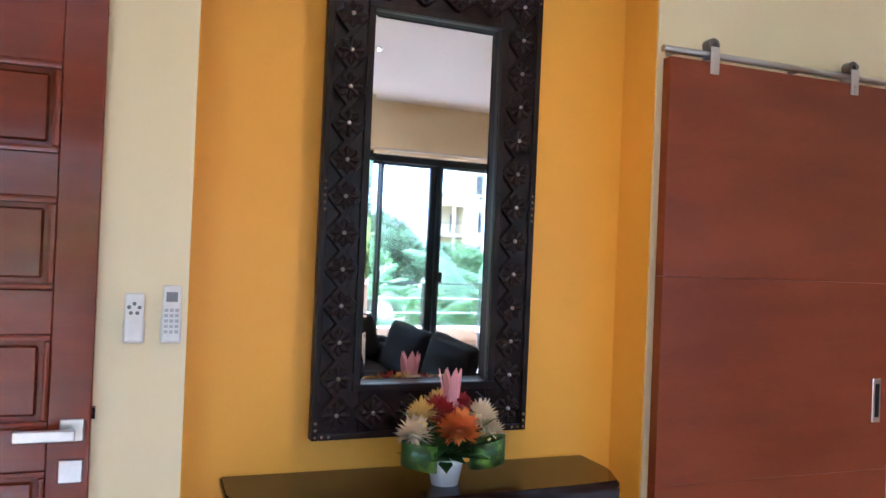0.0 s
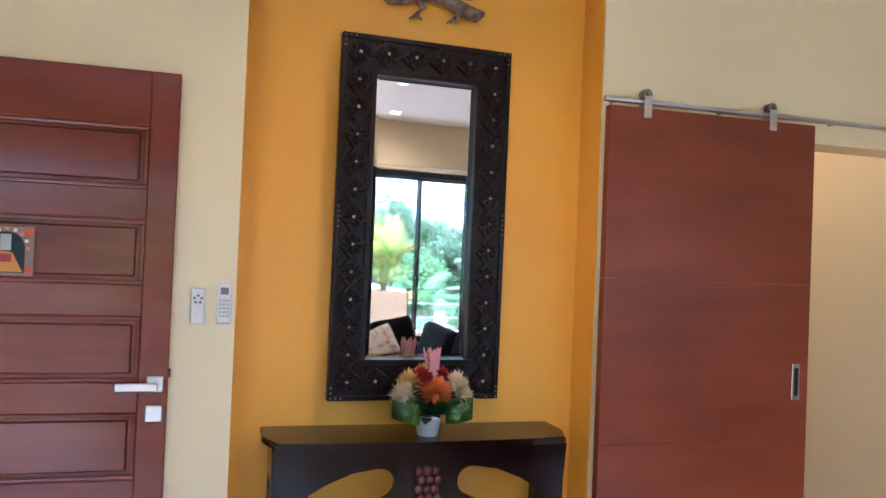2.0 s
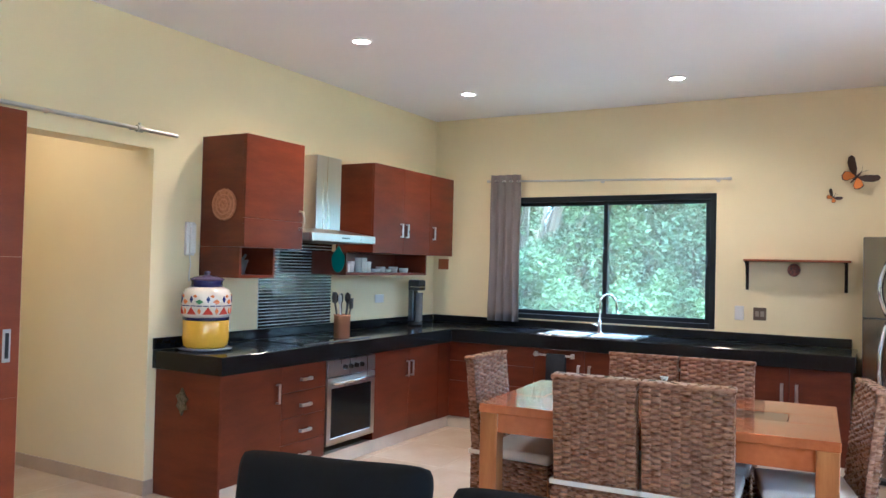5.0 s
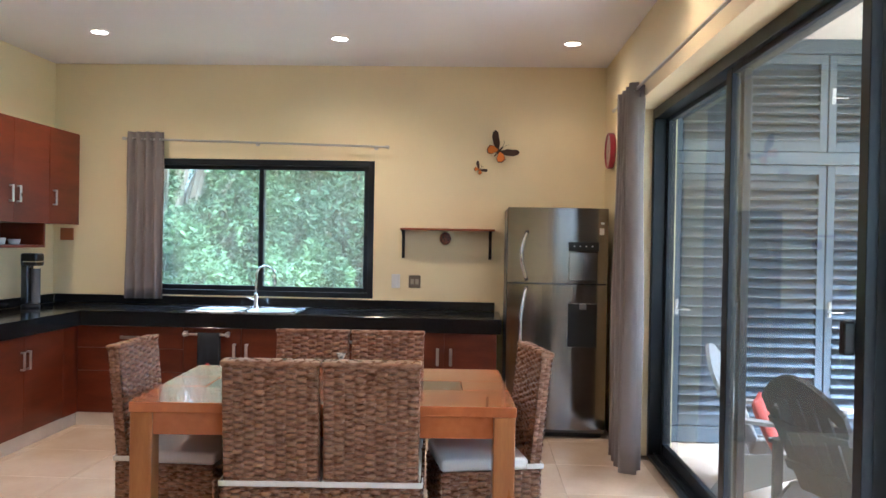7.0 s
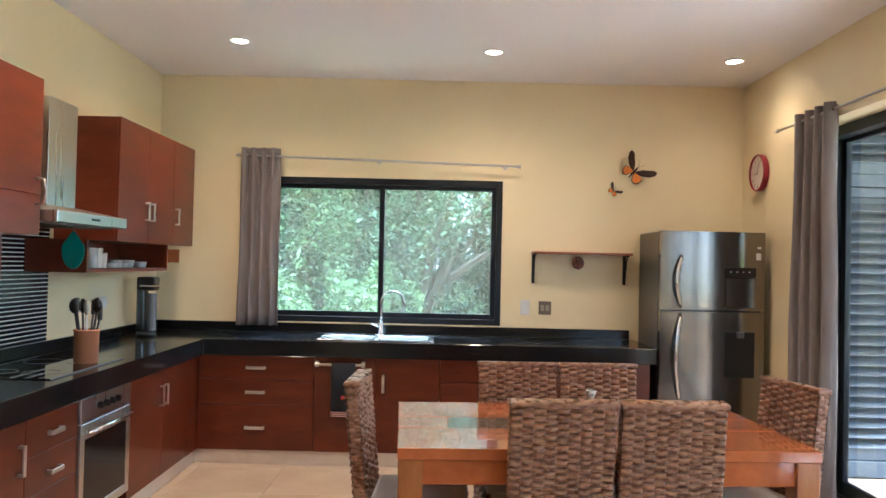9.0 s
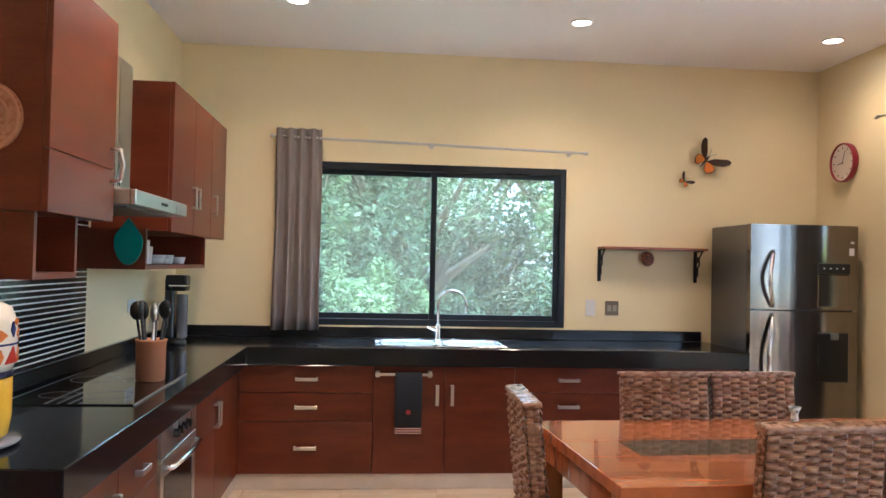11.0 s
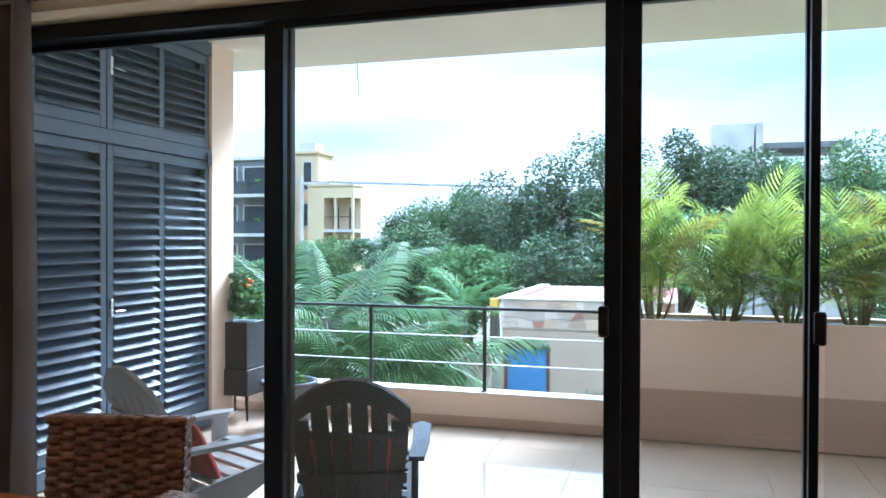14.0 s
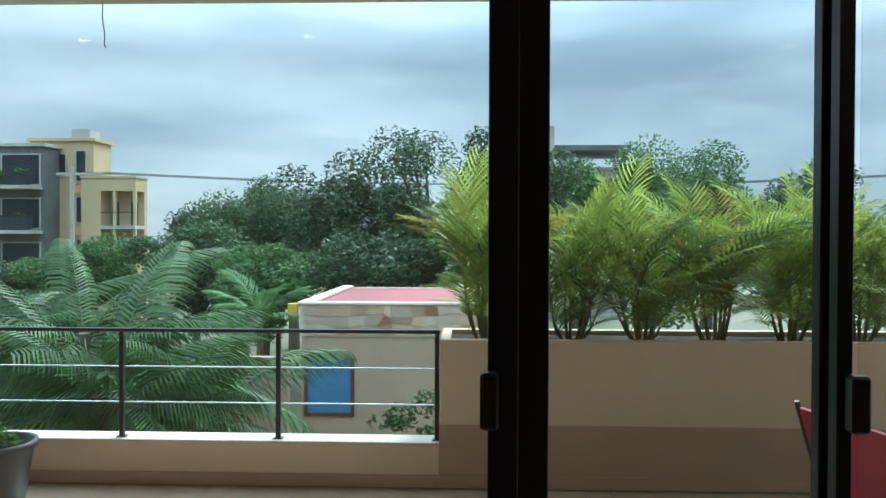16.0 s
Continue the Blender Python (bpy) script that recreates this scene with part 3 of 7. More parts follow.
def barn_door():
    d = thing("sliding_door", (1.602, 2.0, 0.02), "wide red-brown wooden sliding door hung on a steel rail", "sliding door")
    part("leaf", boxes((0, 1.085, 0, 0.042, 0, 0.72), (0, 1.085, 0, 0.042, 0.7208, 1.446), (0, 1.085, 0, 0.042, 1.4468, 2.208), bevel=0.0008), M_BARN, d)
    for x in (0.185, 0.845):
        bm = boxes((x - 0.019, x + 0.019, -0.006, -0.0005, 2.165, 2.262), (x - 0.019, x + 0.019, 0.0425, 0.048, 2.165, 2.262), (x - 0.019, x + 0.019, -0.0005, 0.0425, 2.209, 2.217), bevel=0.0015)
        for z in (2.18, 2.2):
            rod(bm, (x, -0.0095, z), (x, -0.006, z), 0.007, 10)
        part("hanger", bm, M_NICKEL, d, "brushed steel hanger strap")
        bm = bmesh.new()
        rod(bm, (x, 0.004, 2.272), (x, 0.040, 2.272), 0.024, 20)
        rod(bm, (x, -0.012, 2.272), (x, 0.052, 2.272), 0.009, 12)
        part("roller", bm, M_ROLLER, d, "dark roller wheel on a steel axle")
    bm = boxes((0.995, 1.038, -0.004, 0.001, 0.905, 1.075), bevel=0.002)
    part("finger_pull", bm, M_NICKEL, d, "recessed brushed steel finger pull")
    # black block, slightly proud of the pull, in place of a modelled hollow
    part("recess", boxes((1.007, 1.026, -0.0065, -0.003, 0.925, 1.055)), M_BLACK, d)
    r = thing("door_rail", (1.585, 2.022, 2.258), "round brushed steel rail above the sliding door", "rail")
    bm = bmesh.new()
    rod(bm, (0, 0, 0), (2.11, 0, 0), 0.0125, 12)
    part("bar", bm, M_NICKEL, r)
    for x in (0.06, 0.62, 1.25, 1.80):
        bm = bmesh.new()
        rod(bm, (x, 0, 0), (x, 0.058, 0), 0.009, 10)
        part("bracket", bm, M_NICKEL, r)
    bm = bmesh.new()
    rod(bm, (1.80, 0, 0), (1.84, 0, 0), 0.022, 14)
    rod(bm, (1.82, 0, 0), (1.82, 0, 0.035), 0.009, 10)
    part("end_stop", bm, M_NICKEL, r)


M_ROLLER = surface("dark_steel_roller", (0.26, 0.25, 0.24), rough=0.32, metal=0.9, bump=0.02)
M_BARN = surface("red_brown_veneer", (0.215, 0.046, 0.0125), (0.155, 0.031, 0.009), rough=0.36, scale=1.1, stretch=(1, 1, 5), fine=24, bump=0.03, coat=0.08, spec=0.35)
barn_door()


def carved_mirror():
    m = thing("wall_mirror", (0.825, 2.270, 0.905), "tall mirror in a dark carved wooden frame", "mirror")
    m.matrix_world = pose(0.825, 2.270, 0.905, 0.5, 0, 2.3)
    W, H, F = 0.384, 1.558, 0.155
    part("back_board", boxes((-W + 0.01, W - 0.01, -0.022, -0.012, 0.01, H - 0.01)), M_CARVED, m)
    part("frame_base", boxes((-W, -W + F, -0.05, -0.02, 0, H), (W - F, W, -0.05, -0.02, 0, H), (-W + F, W - F, -0.05, -0.02, 0, F + 0.02), (-W + F, W - F, -0.05, -0.02, H - F - 0.01, H), bevel=0.003), M_CARVED, m)
    part("outer_rim", boxes((-W, -W + 0.022, -0.064, -0.05, 0, H), (W - 0.022, W, -0.064, -0.05, 0, H), (-W + 0.022, W - 0.022, -0.064, -0.05, 0, 0.022), (-W + 0.022, W - 0.022, -0.064, -0.05, H - 0.022, H), bevel=0.005, seg=2), M_CARVED, m)
    i = W - F
    part("inner_rim", boxes((-i - 0.024, -i, -0.062, -0.05, F + 0.02, H - F - 0.01), (i, i + 0.024, -0.062, -0.05, F + 0.02, H - F - 0.01), (-i - 0.024, i + 0.024, -0.062, -0.05, F - 0.004, F + 0.02), (-i - 0.024, i + 0.024, -0.062, -0.05, H - F - 0.01, H - F + 0.014), bevel=0.004, seg=2), M_CARVED, m)
    bm = bmesh.new()
    a, b, c, d = -i, i, F + 0.02, H - F - 0.01
    e = 0.022
    o = [bm.verts.new(p) for p in ((a, -0.024, c), (b, -0.024, c), (b, -0.024, d), (a, -0.024, d))]
    q = [bm.verts.new(p) for p in ((a + e, -0.0262, c + e), (b - e, -0.0262, c + e), (b - e, -0.0262, d - e), (a + e, -0.0262, d - e))]
    bm.faces.new(q)
    for k in range(4):
        bm.faces.new((o[k], o[(k + 1) % 4], q[(k + 1) % 4], q[k]))
    part("glass", bm, M_MIRROR, m, "bevelled mirror glass")
    # lattice bands and rosettes on the four sides
    cx, bw = W - F / 2, 0.055
    spots = []
    n = 13
    for k in range(n):
        z = 0.08 + k * (H - 0.16) / (n - 1)
        spots += [(-cx, z), (cx, z)]
    for k in range(1, 5):
        x = -cx + k * 2 * cx / 5
        spots += [(x, F / 2 + 0.006), (x, H - F / 2 + 0.002)]
    bm = bmesh.new()
    def strap(x0, z0, x1, z1):
        d = Vector((x1 - x0, 0, z1 - z0))
        nrm = d.cross(Vector((0, 1, 0))).normalized() * 0.011
        p, q = Vector((x0, 0, z0)), Vector((x1, 0, z1))
        lo = [bm.verts.new(v + Vector((0, -0.05, 0))) for v in (p - nrm, p + nrm, q + nrm, q - nrm)]
        hi = [bm.verts.new(v + Vector((0, -0.064, 0))) for v in (p - nrm * 0.6, p + nrm * 0.6, q + nrm * 0.6, q - nrm * 0.6)]
        bm.faces.new(hi)
        for j in range(4):
            bm.faces.new((lo[j], lo[(j + 1) % 4], hi[(j + 1) % 4], hi[j]))
    step = (H - 0.16) / (n - 1)
    for side in (-cx, cx):
        for k in range(n - 1):
            z = 0.08 + k * step
            strap(side - bw + 0.006, z, side + bw - 0.006, z + step)
            strap(side + bw - 0.006, z, side - bw + 0.006, z + step)
    for zc in (F / 2 + 0.006, H - F / 2 + 0.002):
        for k in range(5):
            x = -cx + k * 2 * cx / 5
            strap(x, zc - bw + 0.006, x + 2 * cx / 5, zc + bw - 0.006)
            strap(x, zc + bw - 0.006, x + 2 * cx / 5, zc - bw + 0.006)
    part("lattice", bm, M_CARVED, m, "carved interlaced straps")
    bm = bmesh.new()
    mid = bm.verts.new((0, -0.006, 0))
    rings = []
    for f, lift in ((0.25, 0.004), (0.5, 0.010), (0.75, 0.011), (0.95, 0.006), (1.0, -0.004)):
        row = []
        for k in range(48):
            a = k * math.tau / 48
            pet = 0.5 + 0.5 * math.cos(8 * a)
            r = 0.047 * f * (1 - 0.3 * f * (1 - pet))
            row.append(bm.verts.new((r * math.cos(a), -lift * (0.15 + 0.85 * pet ** 0.7), r * math.sin(a))))
        rings.append(row)
    for k in range(48):
        bm.faces.new((mid, rings[0][k], rings[0][(k + 1) % 48]))
        for a, b in zip(rings, rings[1:]):
            bm.faces.new((a[k], b[k], b[(k + 1) % 48], a[(k + 1) % 48]))
    bmesh.ops.recalc_face_normals(bm, faces=bm.faces)
    first = part("rosette", bm, M_CARVED, m, smooth=True)
    first.location = (spots[0][0], -0.062, spots[0][1])
    for x, z in spots[1:]:
        o = new("rosette", first.data)
        o.parent, o.location = m, (x, -0.062, z)
    bm = bmesh.new()
    bmesh.ops.create_icosphere(bm, subdivisions=2, radius=0.0075)
    hub = part("rosette_stud", bm, M_NICKEL, m, "polished metal stud", smooth=True)
    hub.location = (spots[0][0], -0.071, spots[0][1])
    for x, z in spots[1:]:
        o = new("rosette_stud", hub.data)
        o.parent, o.location = m, (x, -0.071, z)
    bm = bmesh.new()
    bmesh.ops.create_icosphere(bm, subdivisions=1, radius=0.0055)
    st = bpy.data.meshes.new("stud")
    bm.to_mesh(st)
    bm.free()
    st.materials.append(M_BRASS)
    ends = [(sx * (W - 0.012 - 0.0), z) for sx in (-1, 1) for z in [0.012 + 0.022 * k for k in range(3)] + [H - 0.012 - 0.022 * k for k in range(3)] + [H * 0.5 + 0.022 * k for k in range(-2, 3)]]
    ends += [(sx * (W - 0.034 - 0.022 * k), z) for sx in (-1, 1) for k in range(2) for z in (0.012, H - 0.012)]
    for x, z in ends:
        o = new("stud", st)
        o.parent, o.location = m, (x, -0.065, z)
    return m


M_BRASS = surface("dull_brass", (0.30, 0.20, 0.12), rough=0.4, metal=1.0)
carved_mirror()


def console():
    c = thing("console_table", (0.825, 2.275, 0.02), "dark espresso console table with curved openwork front", "console table")
    W = 0.648
    bm = bmesh.new()
    top = [(-W, -0.003), (W, -0.003), (W, -0.19), (W - 0.02, -0.215)] + [(x, -0.33 - 0.02 * (1 - (x / 0.54) ** 2) - 0.0) for x in (0.6, 0.45, 0.3, 0.15, 0, -0.15, -0.3, -0.45, -0.6)] + [(-W + 0.02, -0.215), (-W, -0.19)]
    prism(bm, top, 0.742, 0.770, "xy")
    bmesh.ops.bevel(bm, geom=[e for e in bm.edges if abs(e.verts[0].co.z - e.verts[1].co.z) < 1e-6], offset=0.006, segments=2, affect="EDGES")
    part("tabletop", bm, M_ESPRESSO, c)
    # front apron with two rounded openings and a centre splat
    bm = bmesh.new()
    y0, y1 = -0.315, -0.285
    half = [(0, 0.741), (0.61, 0.741), (0.60, 0.62), (0.565, 0.40), (0.50, 0.20), (0.47, -0.02), (0.40, -0.02), (0.425, 0.20), (0.46, 0.40), (0.47, 0.565)] + [(0.40, 0.605), (0.30, 0.645), (0.20, 0.660)] + arc(0.19, 0.60, 0.06, 90, 250, 8) + [(0.22, 0.52), (0.20, 0.40), (0.12, 0.30), (0.09, 0.16), (0.16, 0.06), (0.16, -0.02), (0, -0.02)]
    prism(bm, half, y0, y1)
    prism(bm, [(-x, z) for x, z in half][::-1], y0, y1)
    bmesh.ops.remove_doubles(bm, verts=bm.verts, dist=0.0005)
    part("apron", bm, M_ESPRESSO, c, "curved openwork apron and legs")
    for sx in (-1, 1):
        bm = bmesh.new()
        prism(bm, [(-0.284, 0.741), (-0.02, 0.741), (-0.02, 0.62), (-0.22, 0.60), (-0.26, 0.3), (-0.284, -0.02)], sx * 0.60 - 0.012, sx * 0.60 + 0.012, "yz")
        part("side_rail", bm, M_ESPRESSO, c)
        part("back_leg", boxes((sx * 0.59 - 0.02, sx * 0.59 + 0.02, -0.05, -0.01, -0.02, 0.741), bevel=0.003), M_ESPRESSO, c)
    red = surface("red_stained_carving", (0.10, 0.014, 0.012), (0.03, 0.006, 0.006), rough=0.3, scale=30)
    for r in range(4):
        for k in range(3):
            bm = bmesh.new()
            bmesh.ops.create_icosphere(bm, subdivisions=1, radius=0.022, matrix=Matrix.Translation(((k - 1) * 0.034 + (0.01 if r % 2 else 0), -0.318, 0.645 - r * 0.036)) @ Matrix.Diagonal((1, 0.45, 1.1, 1)))
            part("carved_boss", bm, red, c, "red stained carved boss", smooth=True)


console()


# ---- kitchen ----
def base_units():
    y, yw = 1.525, 2.078
    def unit(x0, x1, label, doors=(), drawers=(), z0=0.10, z1=0.785):
        u = thing("base_cabinet", (x0, y, 0.0), label, "kitchen cabinet", group="base cabinets")
        part("body", boxes((0.002, x1 - x0 - 0.002, 0.02, yw - y, z0, z1)), M_CAB, u)
        for a, b, hx in doors:
            d = part("door", boxes((a - x0 + 0.0015, b - x0 - 0.0015, 0, 0.0195, z0 + 0.003, z1 - 0.003), bevel=0.0015), M_CAB, u)
            pull(d, hx - x0, 0.0, 0.61, 0.13, True, "-y")
        for a, b in drawers:
            d = part("drawer", boxes((0.0015, x1 - x0 - 0.0015, 0, 0.0195, a + 0.0015, b - 0.0015), bevel=0.0015), M_CAB, u)
            pull(d, (x1 - x0) / 2, 0.0, (a + b) / 2 - 0.012, 0.11, False, "-y")
        return u
    unit(3.655, 4.19, "cherry base cabinet with one door at the counter end", doors=((3.655, 4.19, 4.14),))
    unit(4.19, 4.655, "cherry base cabinet with four drawers", drawers=((0.103, 0.255), (0.255, 0.43), (0.43, 0.60), (0.60, 0.782)))
    unit(5.255, 6.27, "cherry double base cabinet beside the oven", doors=((5.255, 5.77, 5.735), (5.77, 6.27, 5.805)))
    tagged(part("corner_filler", boxes((6.2715, 6.493, 1.5255, 1.545, 0.10, 0.785), bevel=0.001), M_CAB), "cherry filler panel in the counter corner", "cabinet panel")
    tagged(part("end_panel", boxes((3.633, 3.654, 1.52, 2.078, 0.0, 0.785), bevel=0.002), M_CAB), "cherry end panel of the counter", "cabinet panel")
    structure("plinth_north", boxes((3.66, 6.499, 1.546, 1.60, 0.0, 0.098)), M_STONE, "cream tiled plinth")
    structure("plinth_east", boxes((6.50, 6.55, -1.72, 1.545, 0.0, 0.098)), M_STONE, "cream tiled plinth")
    # east run, facing the room
    x = 6.475
    def unit_e(y0, y1, label, doors=(), drawers=(), z0=0.10, z1=0.785):
        u = thing("base_cabinet", (x, y0, 0.0), label, "kitchen cabinet", group="base cabinets")
        part("body", boxes((0.02, 7.098 - x, 0.002, y1 - y0 - 0.002, z0, z1)), M_CAB, u)
        for a, b, hy in doors:
            d = part("door", boxes((0, 0.0195, a - y0 + 0.0015, b - y0 - 0.0015, z0 + 0.003, z1 - 0.003), bevel=0.0015), M_CAB, u)
            if hy is not None:
                pull(d, 0.0, hy - y0, 0.60, 0.13, True, "-x")
        for a, b in drawers:
            d = part("drawer", boxes((0, 0.0195, 0.0015, y1 - y0 - 0.0015, a + 0.0015, b - 0.0015), bevel=0.0015), M_CAB, u)
            pull(d, 0.0, (y1 - y0) / 2, (a + b) / 2, 0.14, False, "-x")
        return u
    unit_e(0.69, 1.525, "cherry base cabinet with three wide drawers", drawers=((0.103, 0.43), (0.43, 0.61), (0.61, 0.782)))
    unit_e(-0.215, 0.69, "cherry double base cabinet under the sink", doors=((0.237, 0.69, 0.285), (-0.215, 0.237, 0.19)))
    unit_e(-0.92, -0.215, "cherry base cabinet with three drawers", drawers=((0.103, 0.44), (0.44, 0.62), (0.62, 0.782)))
    unit_e(-1.73, -0.92, "cherry double base cabinet beside the refrigerator", doors=((-1.73, -1.33, -1.28), (-1.33, -0.92, -1.38)))
    # worktop in one piece with splash
    bm = bmesh.new()
    prism(bm, [(3.60, 1.475), (6.415, 1.475), (6.415, -1.76), (7.098, -1.76), (7.098, 2.078), (3.60, 2.078)], 0.787, 0.90, "xy")
    bmesh.ops.bevel(bm, geom=[e for e in bm.edges], offset=0.004, segments=1, affect="EDGES")
    w = thing("worktop", (0, 0, 0), "thick polished black granite worktop along two walls", "worktop")
    part("slab", bm, M_GRANITE, w)
    part("splash", boxes((3.60, 7.075, 2.055, 2.079, 0.902, 0.975), (7.075, 7.099, -1.72, 2.055, 0.902, 0.975), bevel=0.002), M_GRANITE, w, "black granite upstand")


M_STONE = surface("cream_stone", (0.72, 0.63, 0.52), rough=0.35)
base_units()


def oven():
    o = thing("oven", (4.66, 1.515, 0.165), "built-in stainless steel oven with a dark glass door", "oven")
    part("body", boxes((0.003, 0.587, 0.025, 0.53, 0.0, 0.605)), M_BLACK, o)
    part("control_panel", boxes((0, 0.59, -0.004, 0.024, 0.49, 0.607), bevel=0.003), M_STEEL, o, "brushed steel control panel")
    for k in range(4):
        bm = bmesh.new()
        rod(bm, (0.19 + k * 0.07, -0.004, 0.55), (0.19 + k * 0.07, -0.026, 0.55), 0.019, 16, 0.016)
        part("knob", bm, M_BLACK, o)
    d = part("oven_door", boxes((0, 0.045, -0.004, 0.024, 0.0, 0.483), (0.545, 0.59, -0.004, 0.024, 0, 0.483), (0.045, 0.545, -0.004, 0.024, 0, 0.05), (0.045, 0.545, -0.004, 0.024, 0.405, 0.483), bevel=0.002), M_STEEL, o, "steel door frame")
    part("window", boxes((0.045, 0.545, 0.0, 0.02, 0.05, 0.405)), surface("oven_glass", (0.006, 0.007, 0.008), rough=0.12, bump=0.0, rvar=0.02, spec=0.25), d, "dark oven glass")
    bm = bmesh.new()
    tube(bm, [(0.05, -0.004, 0.44), (0.06, -0.035, 0.445), (0.295, -0.048, 0.447), (0.53, -0.035, 0.445), (0.54, -0.004, 0.44)], 0.011, 8)
    part("handle", bm, M_CHROME, d, "curved bar handle", smooth=True)


oven()


def hob():
    h = thing("cooktop", (4.45, 1.56, 0.9005), "black glass ceramic cooktop set in the worktop", "cooktop")
    part("glass_plate", boxes((0, 0.78, 0, 0.46, 0, 0.005), bevel=0.002), surface("ceramic_glass", (0.006, 0.006, 0.007), rough=0.03, bump=0.0, rvar=0.01), h)
    part("trim", boxes((-0.006, 0.786, -0.006, 0.0, 0, 0.0058)), M_GREYP, h)
    part("trim", boxes((-0.006, 0.786, 0.46, 0.466, 0, 0.0058)), M_GREYP, h)
    for x, y, r in ((0.19, 0.14, 0.085), (0.19, 0.33, 0.07), (0.58, 0.14, 0.07), (0.58, 0.33, 0.10)):
        bm = bmesh.new()
        tube(bm, [(x + r * math.cos(a * math.tau / 28), y + r * math.sin(a * math.tau / 28), 0.005) for a in range(29)], 0.0012, 4)
        part("ring_mark", bm, M_GREYP, h)


hob()


def wall_units():
    def shelf_box(u, x0, x1, d, z0, z1):
        part("open_shelf", boxes((x0, x1, 2.077 - d - 0, 2.077, z0, z0 + 0.02), (x0, x0 + 0.02, 2.077 - d, 2.077, z0 + 0.02, z1), (x1 - 0.02, x1, 2.077 - d, 2.077, z0 + 0.02, z1), (x0 + 0.02, x1 - 0.02, 2.065, 2.077, z0 + 0.02, z1)), M_CAB, u, "open cherry shelf box")
    a = thing("wall_cabinet", (0, 0, 0), "tall cherry wall cabinet with an open shelf below", "kitchen cabinet", group="wall cabinets")
    part("body", boxes((3.962, 4.535, 1.70, 2.077, 1.565, 2.30)), M_CAB, a)
    part("door", boxes((3.962, 4.54, 1.68, 1.6995, 1.755, 2.302), (3.962, 4.54, 1.68, 1.6995, 1.563, 1.752), bevel=0.0015), M_CAB, a)
    bm = bmesh.new()
    tube(bm, [(4.50, 1.68, 1.71), (4.50, 1.645, 1.715), (4.50, 1.635, 1.77), (4.50, 1.645, 1.825), (4.50, 1.68, 1.83)], 0.008, 8)
    part("handle", bm, M_NICKEL, a, "brushed metal bow handle", smooth=True)
    shelf_box(a, 3.962, 4.30, 0.36, 1.36, 1.563)
    b = thing("wall_cabinet", (0, 0, 0), "cherry wall cabinet with double doors over an open shelf", "kitchen cabinet", group="wall cabinets")
    part("body", boxes((5.45, 6.36, 1.72, 2.077, 1.565, 2.30)), M_CAB, b)
    for x0, x1, h in ((5.45, 5.91, 5.865), (5.91, 6.36, 5.955)):
        d = part("door", boxes((x0 + 0.0015, x1 - 0.0015, 1.70, 1.7195, 1.563, 2.302), bevel=0.0015), M_CAB, b)
        pull(d, h, 1.70, 1.765, 0.12, True, "-y")
    shelf_box(b, 5.13, 6.36, 0.35, 1.38, 1.563)
    c = thing("wall_cabinet", (0, 0, 0), "narrow cherry wall cabinet near the corner", "kitchen cabinet", group="wall cabinets")
    part("body", boxes((6.364, 6.80, 1.72, 2.077, 1.565, 2.30)), M_CAB, c)
    d = part("door", boxes((6.3655, 6.80, 1.70, 1.7195, 1.563, 2.302), bevel=0.0015), M_CAB, c)
    pull(d, 6.42, 1.70, 1.765, 0.12, True, "-y")


wall_units()


def hood():
    h = thing("range_hood", (4.545, 2.078, 1.63), "stainless steel range hood over the cooktop", "range hood")
    part("chimney", boxes((0.30, 0.60, -0.27, 0, 0.075, 0.66), bevel=0.002), M_STEEL, h)
    part("canopy", boxes((0.01, 0.80, -0.475, 0, 0.0, 0.06), bevel=0.004), M_STEEL, h)
    bm = bmesh.new()
    vs = [(0.02, -0.46, 0.06), (0.79, -0.46, 0.06), (0.79, -0.005, 0.06), (0.02, -0.005, 0.06), (0.28, -0.28, 0.10), (0.62, -0.28, 0.10), (0.62, -0.005, 0.10), (0.28, -0.005, 0.10)]
    v = [bm.verts.new(p) for p in vs]
    for f in ((0, 1, 5, 4), (1, 2, 6, 5), (2, 3, 7, 6), (3, 0, 4, 7), (4, 5, 6, 7), (3, 2, 1, 0)):
        bm.faces.new([v[k] for k in f])
    part("shoulder", bm, M_STEEL, h)
    for k in range(4):
        part("button", boxes((0.36 + k * 0.025, 0.375 + k * 0.025, -0.479, -0.474, 0.024, 0.036)), M_BLACK, h)
    part("filter", boxes((0.08, 0.73, -0.42, -0.06, -0.006, -0.0005)), M_GREYP, h)


hood()


def splash_tiles():
    s = thing("mosaic_panel", (4.53, 2.078, 0.976), "black strip mosaic backsplash with pale joints behind the cooktop", "backsplash")
    part("backing", boxes((0, 0.86, -0.006, -0.001, 0, 0.655)), surface("pale_joint", (0.78, 0.78, 0.75), rough=0.8), s)
    bm = bmesh.new()
    box(bm, 0, 0.856, -0.0105, -0.006, 0, 0.0178, 0.0012)
    me = bpy.data.meshes.new("strip_tile")
    bm.to_mesh(me)
    bm.free()
    me.materials.append(vary(surface("black_strip_tile", (0.014, 0.017, 0.020), (0.005, 0.006, 0.008), rough=0.1, scale=9, fine=40, bump=0.02), 0.4))
    for k in range(27):
        o = new("strip_tile", me)
        o.parent, o.location = s, (0.002, 0, 0.002 + k * 0.0242)


splash_tiles()


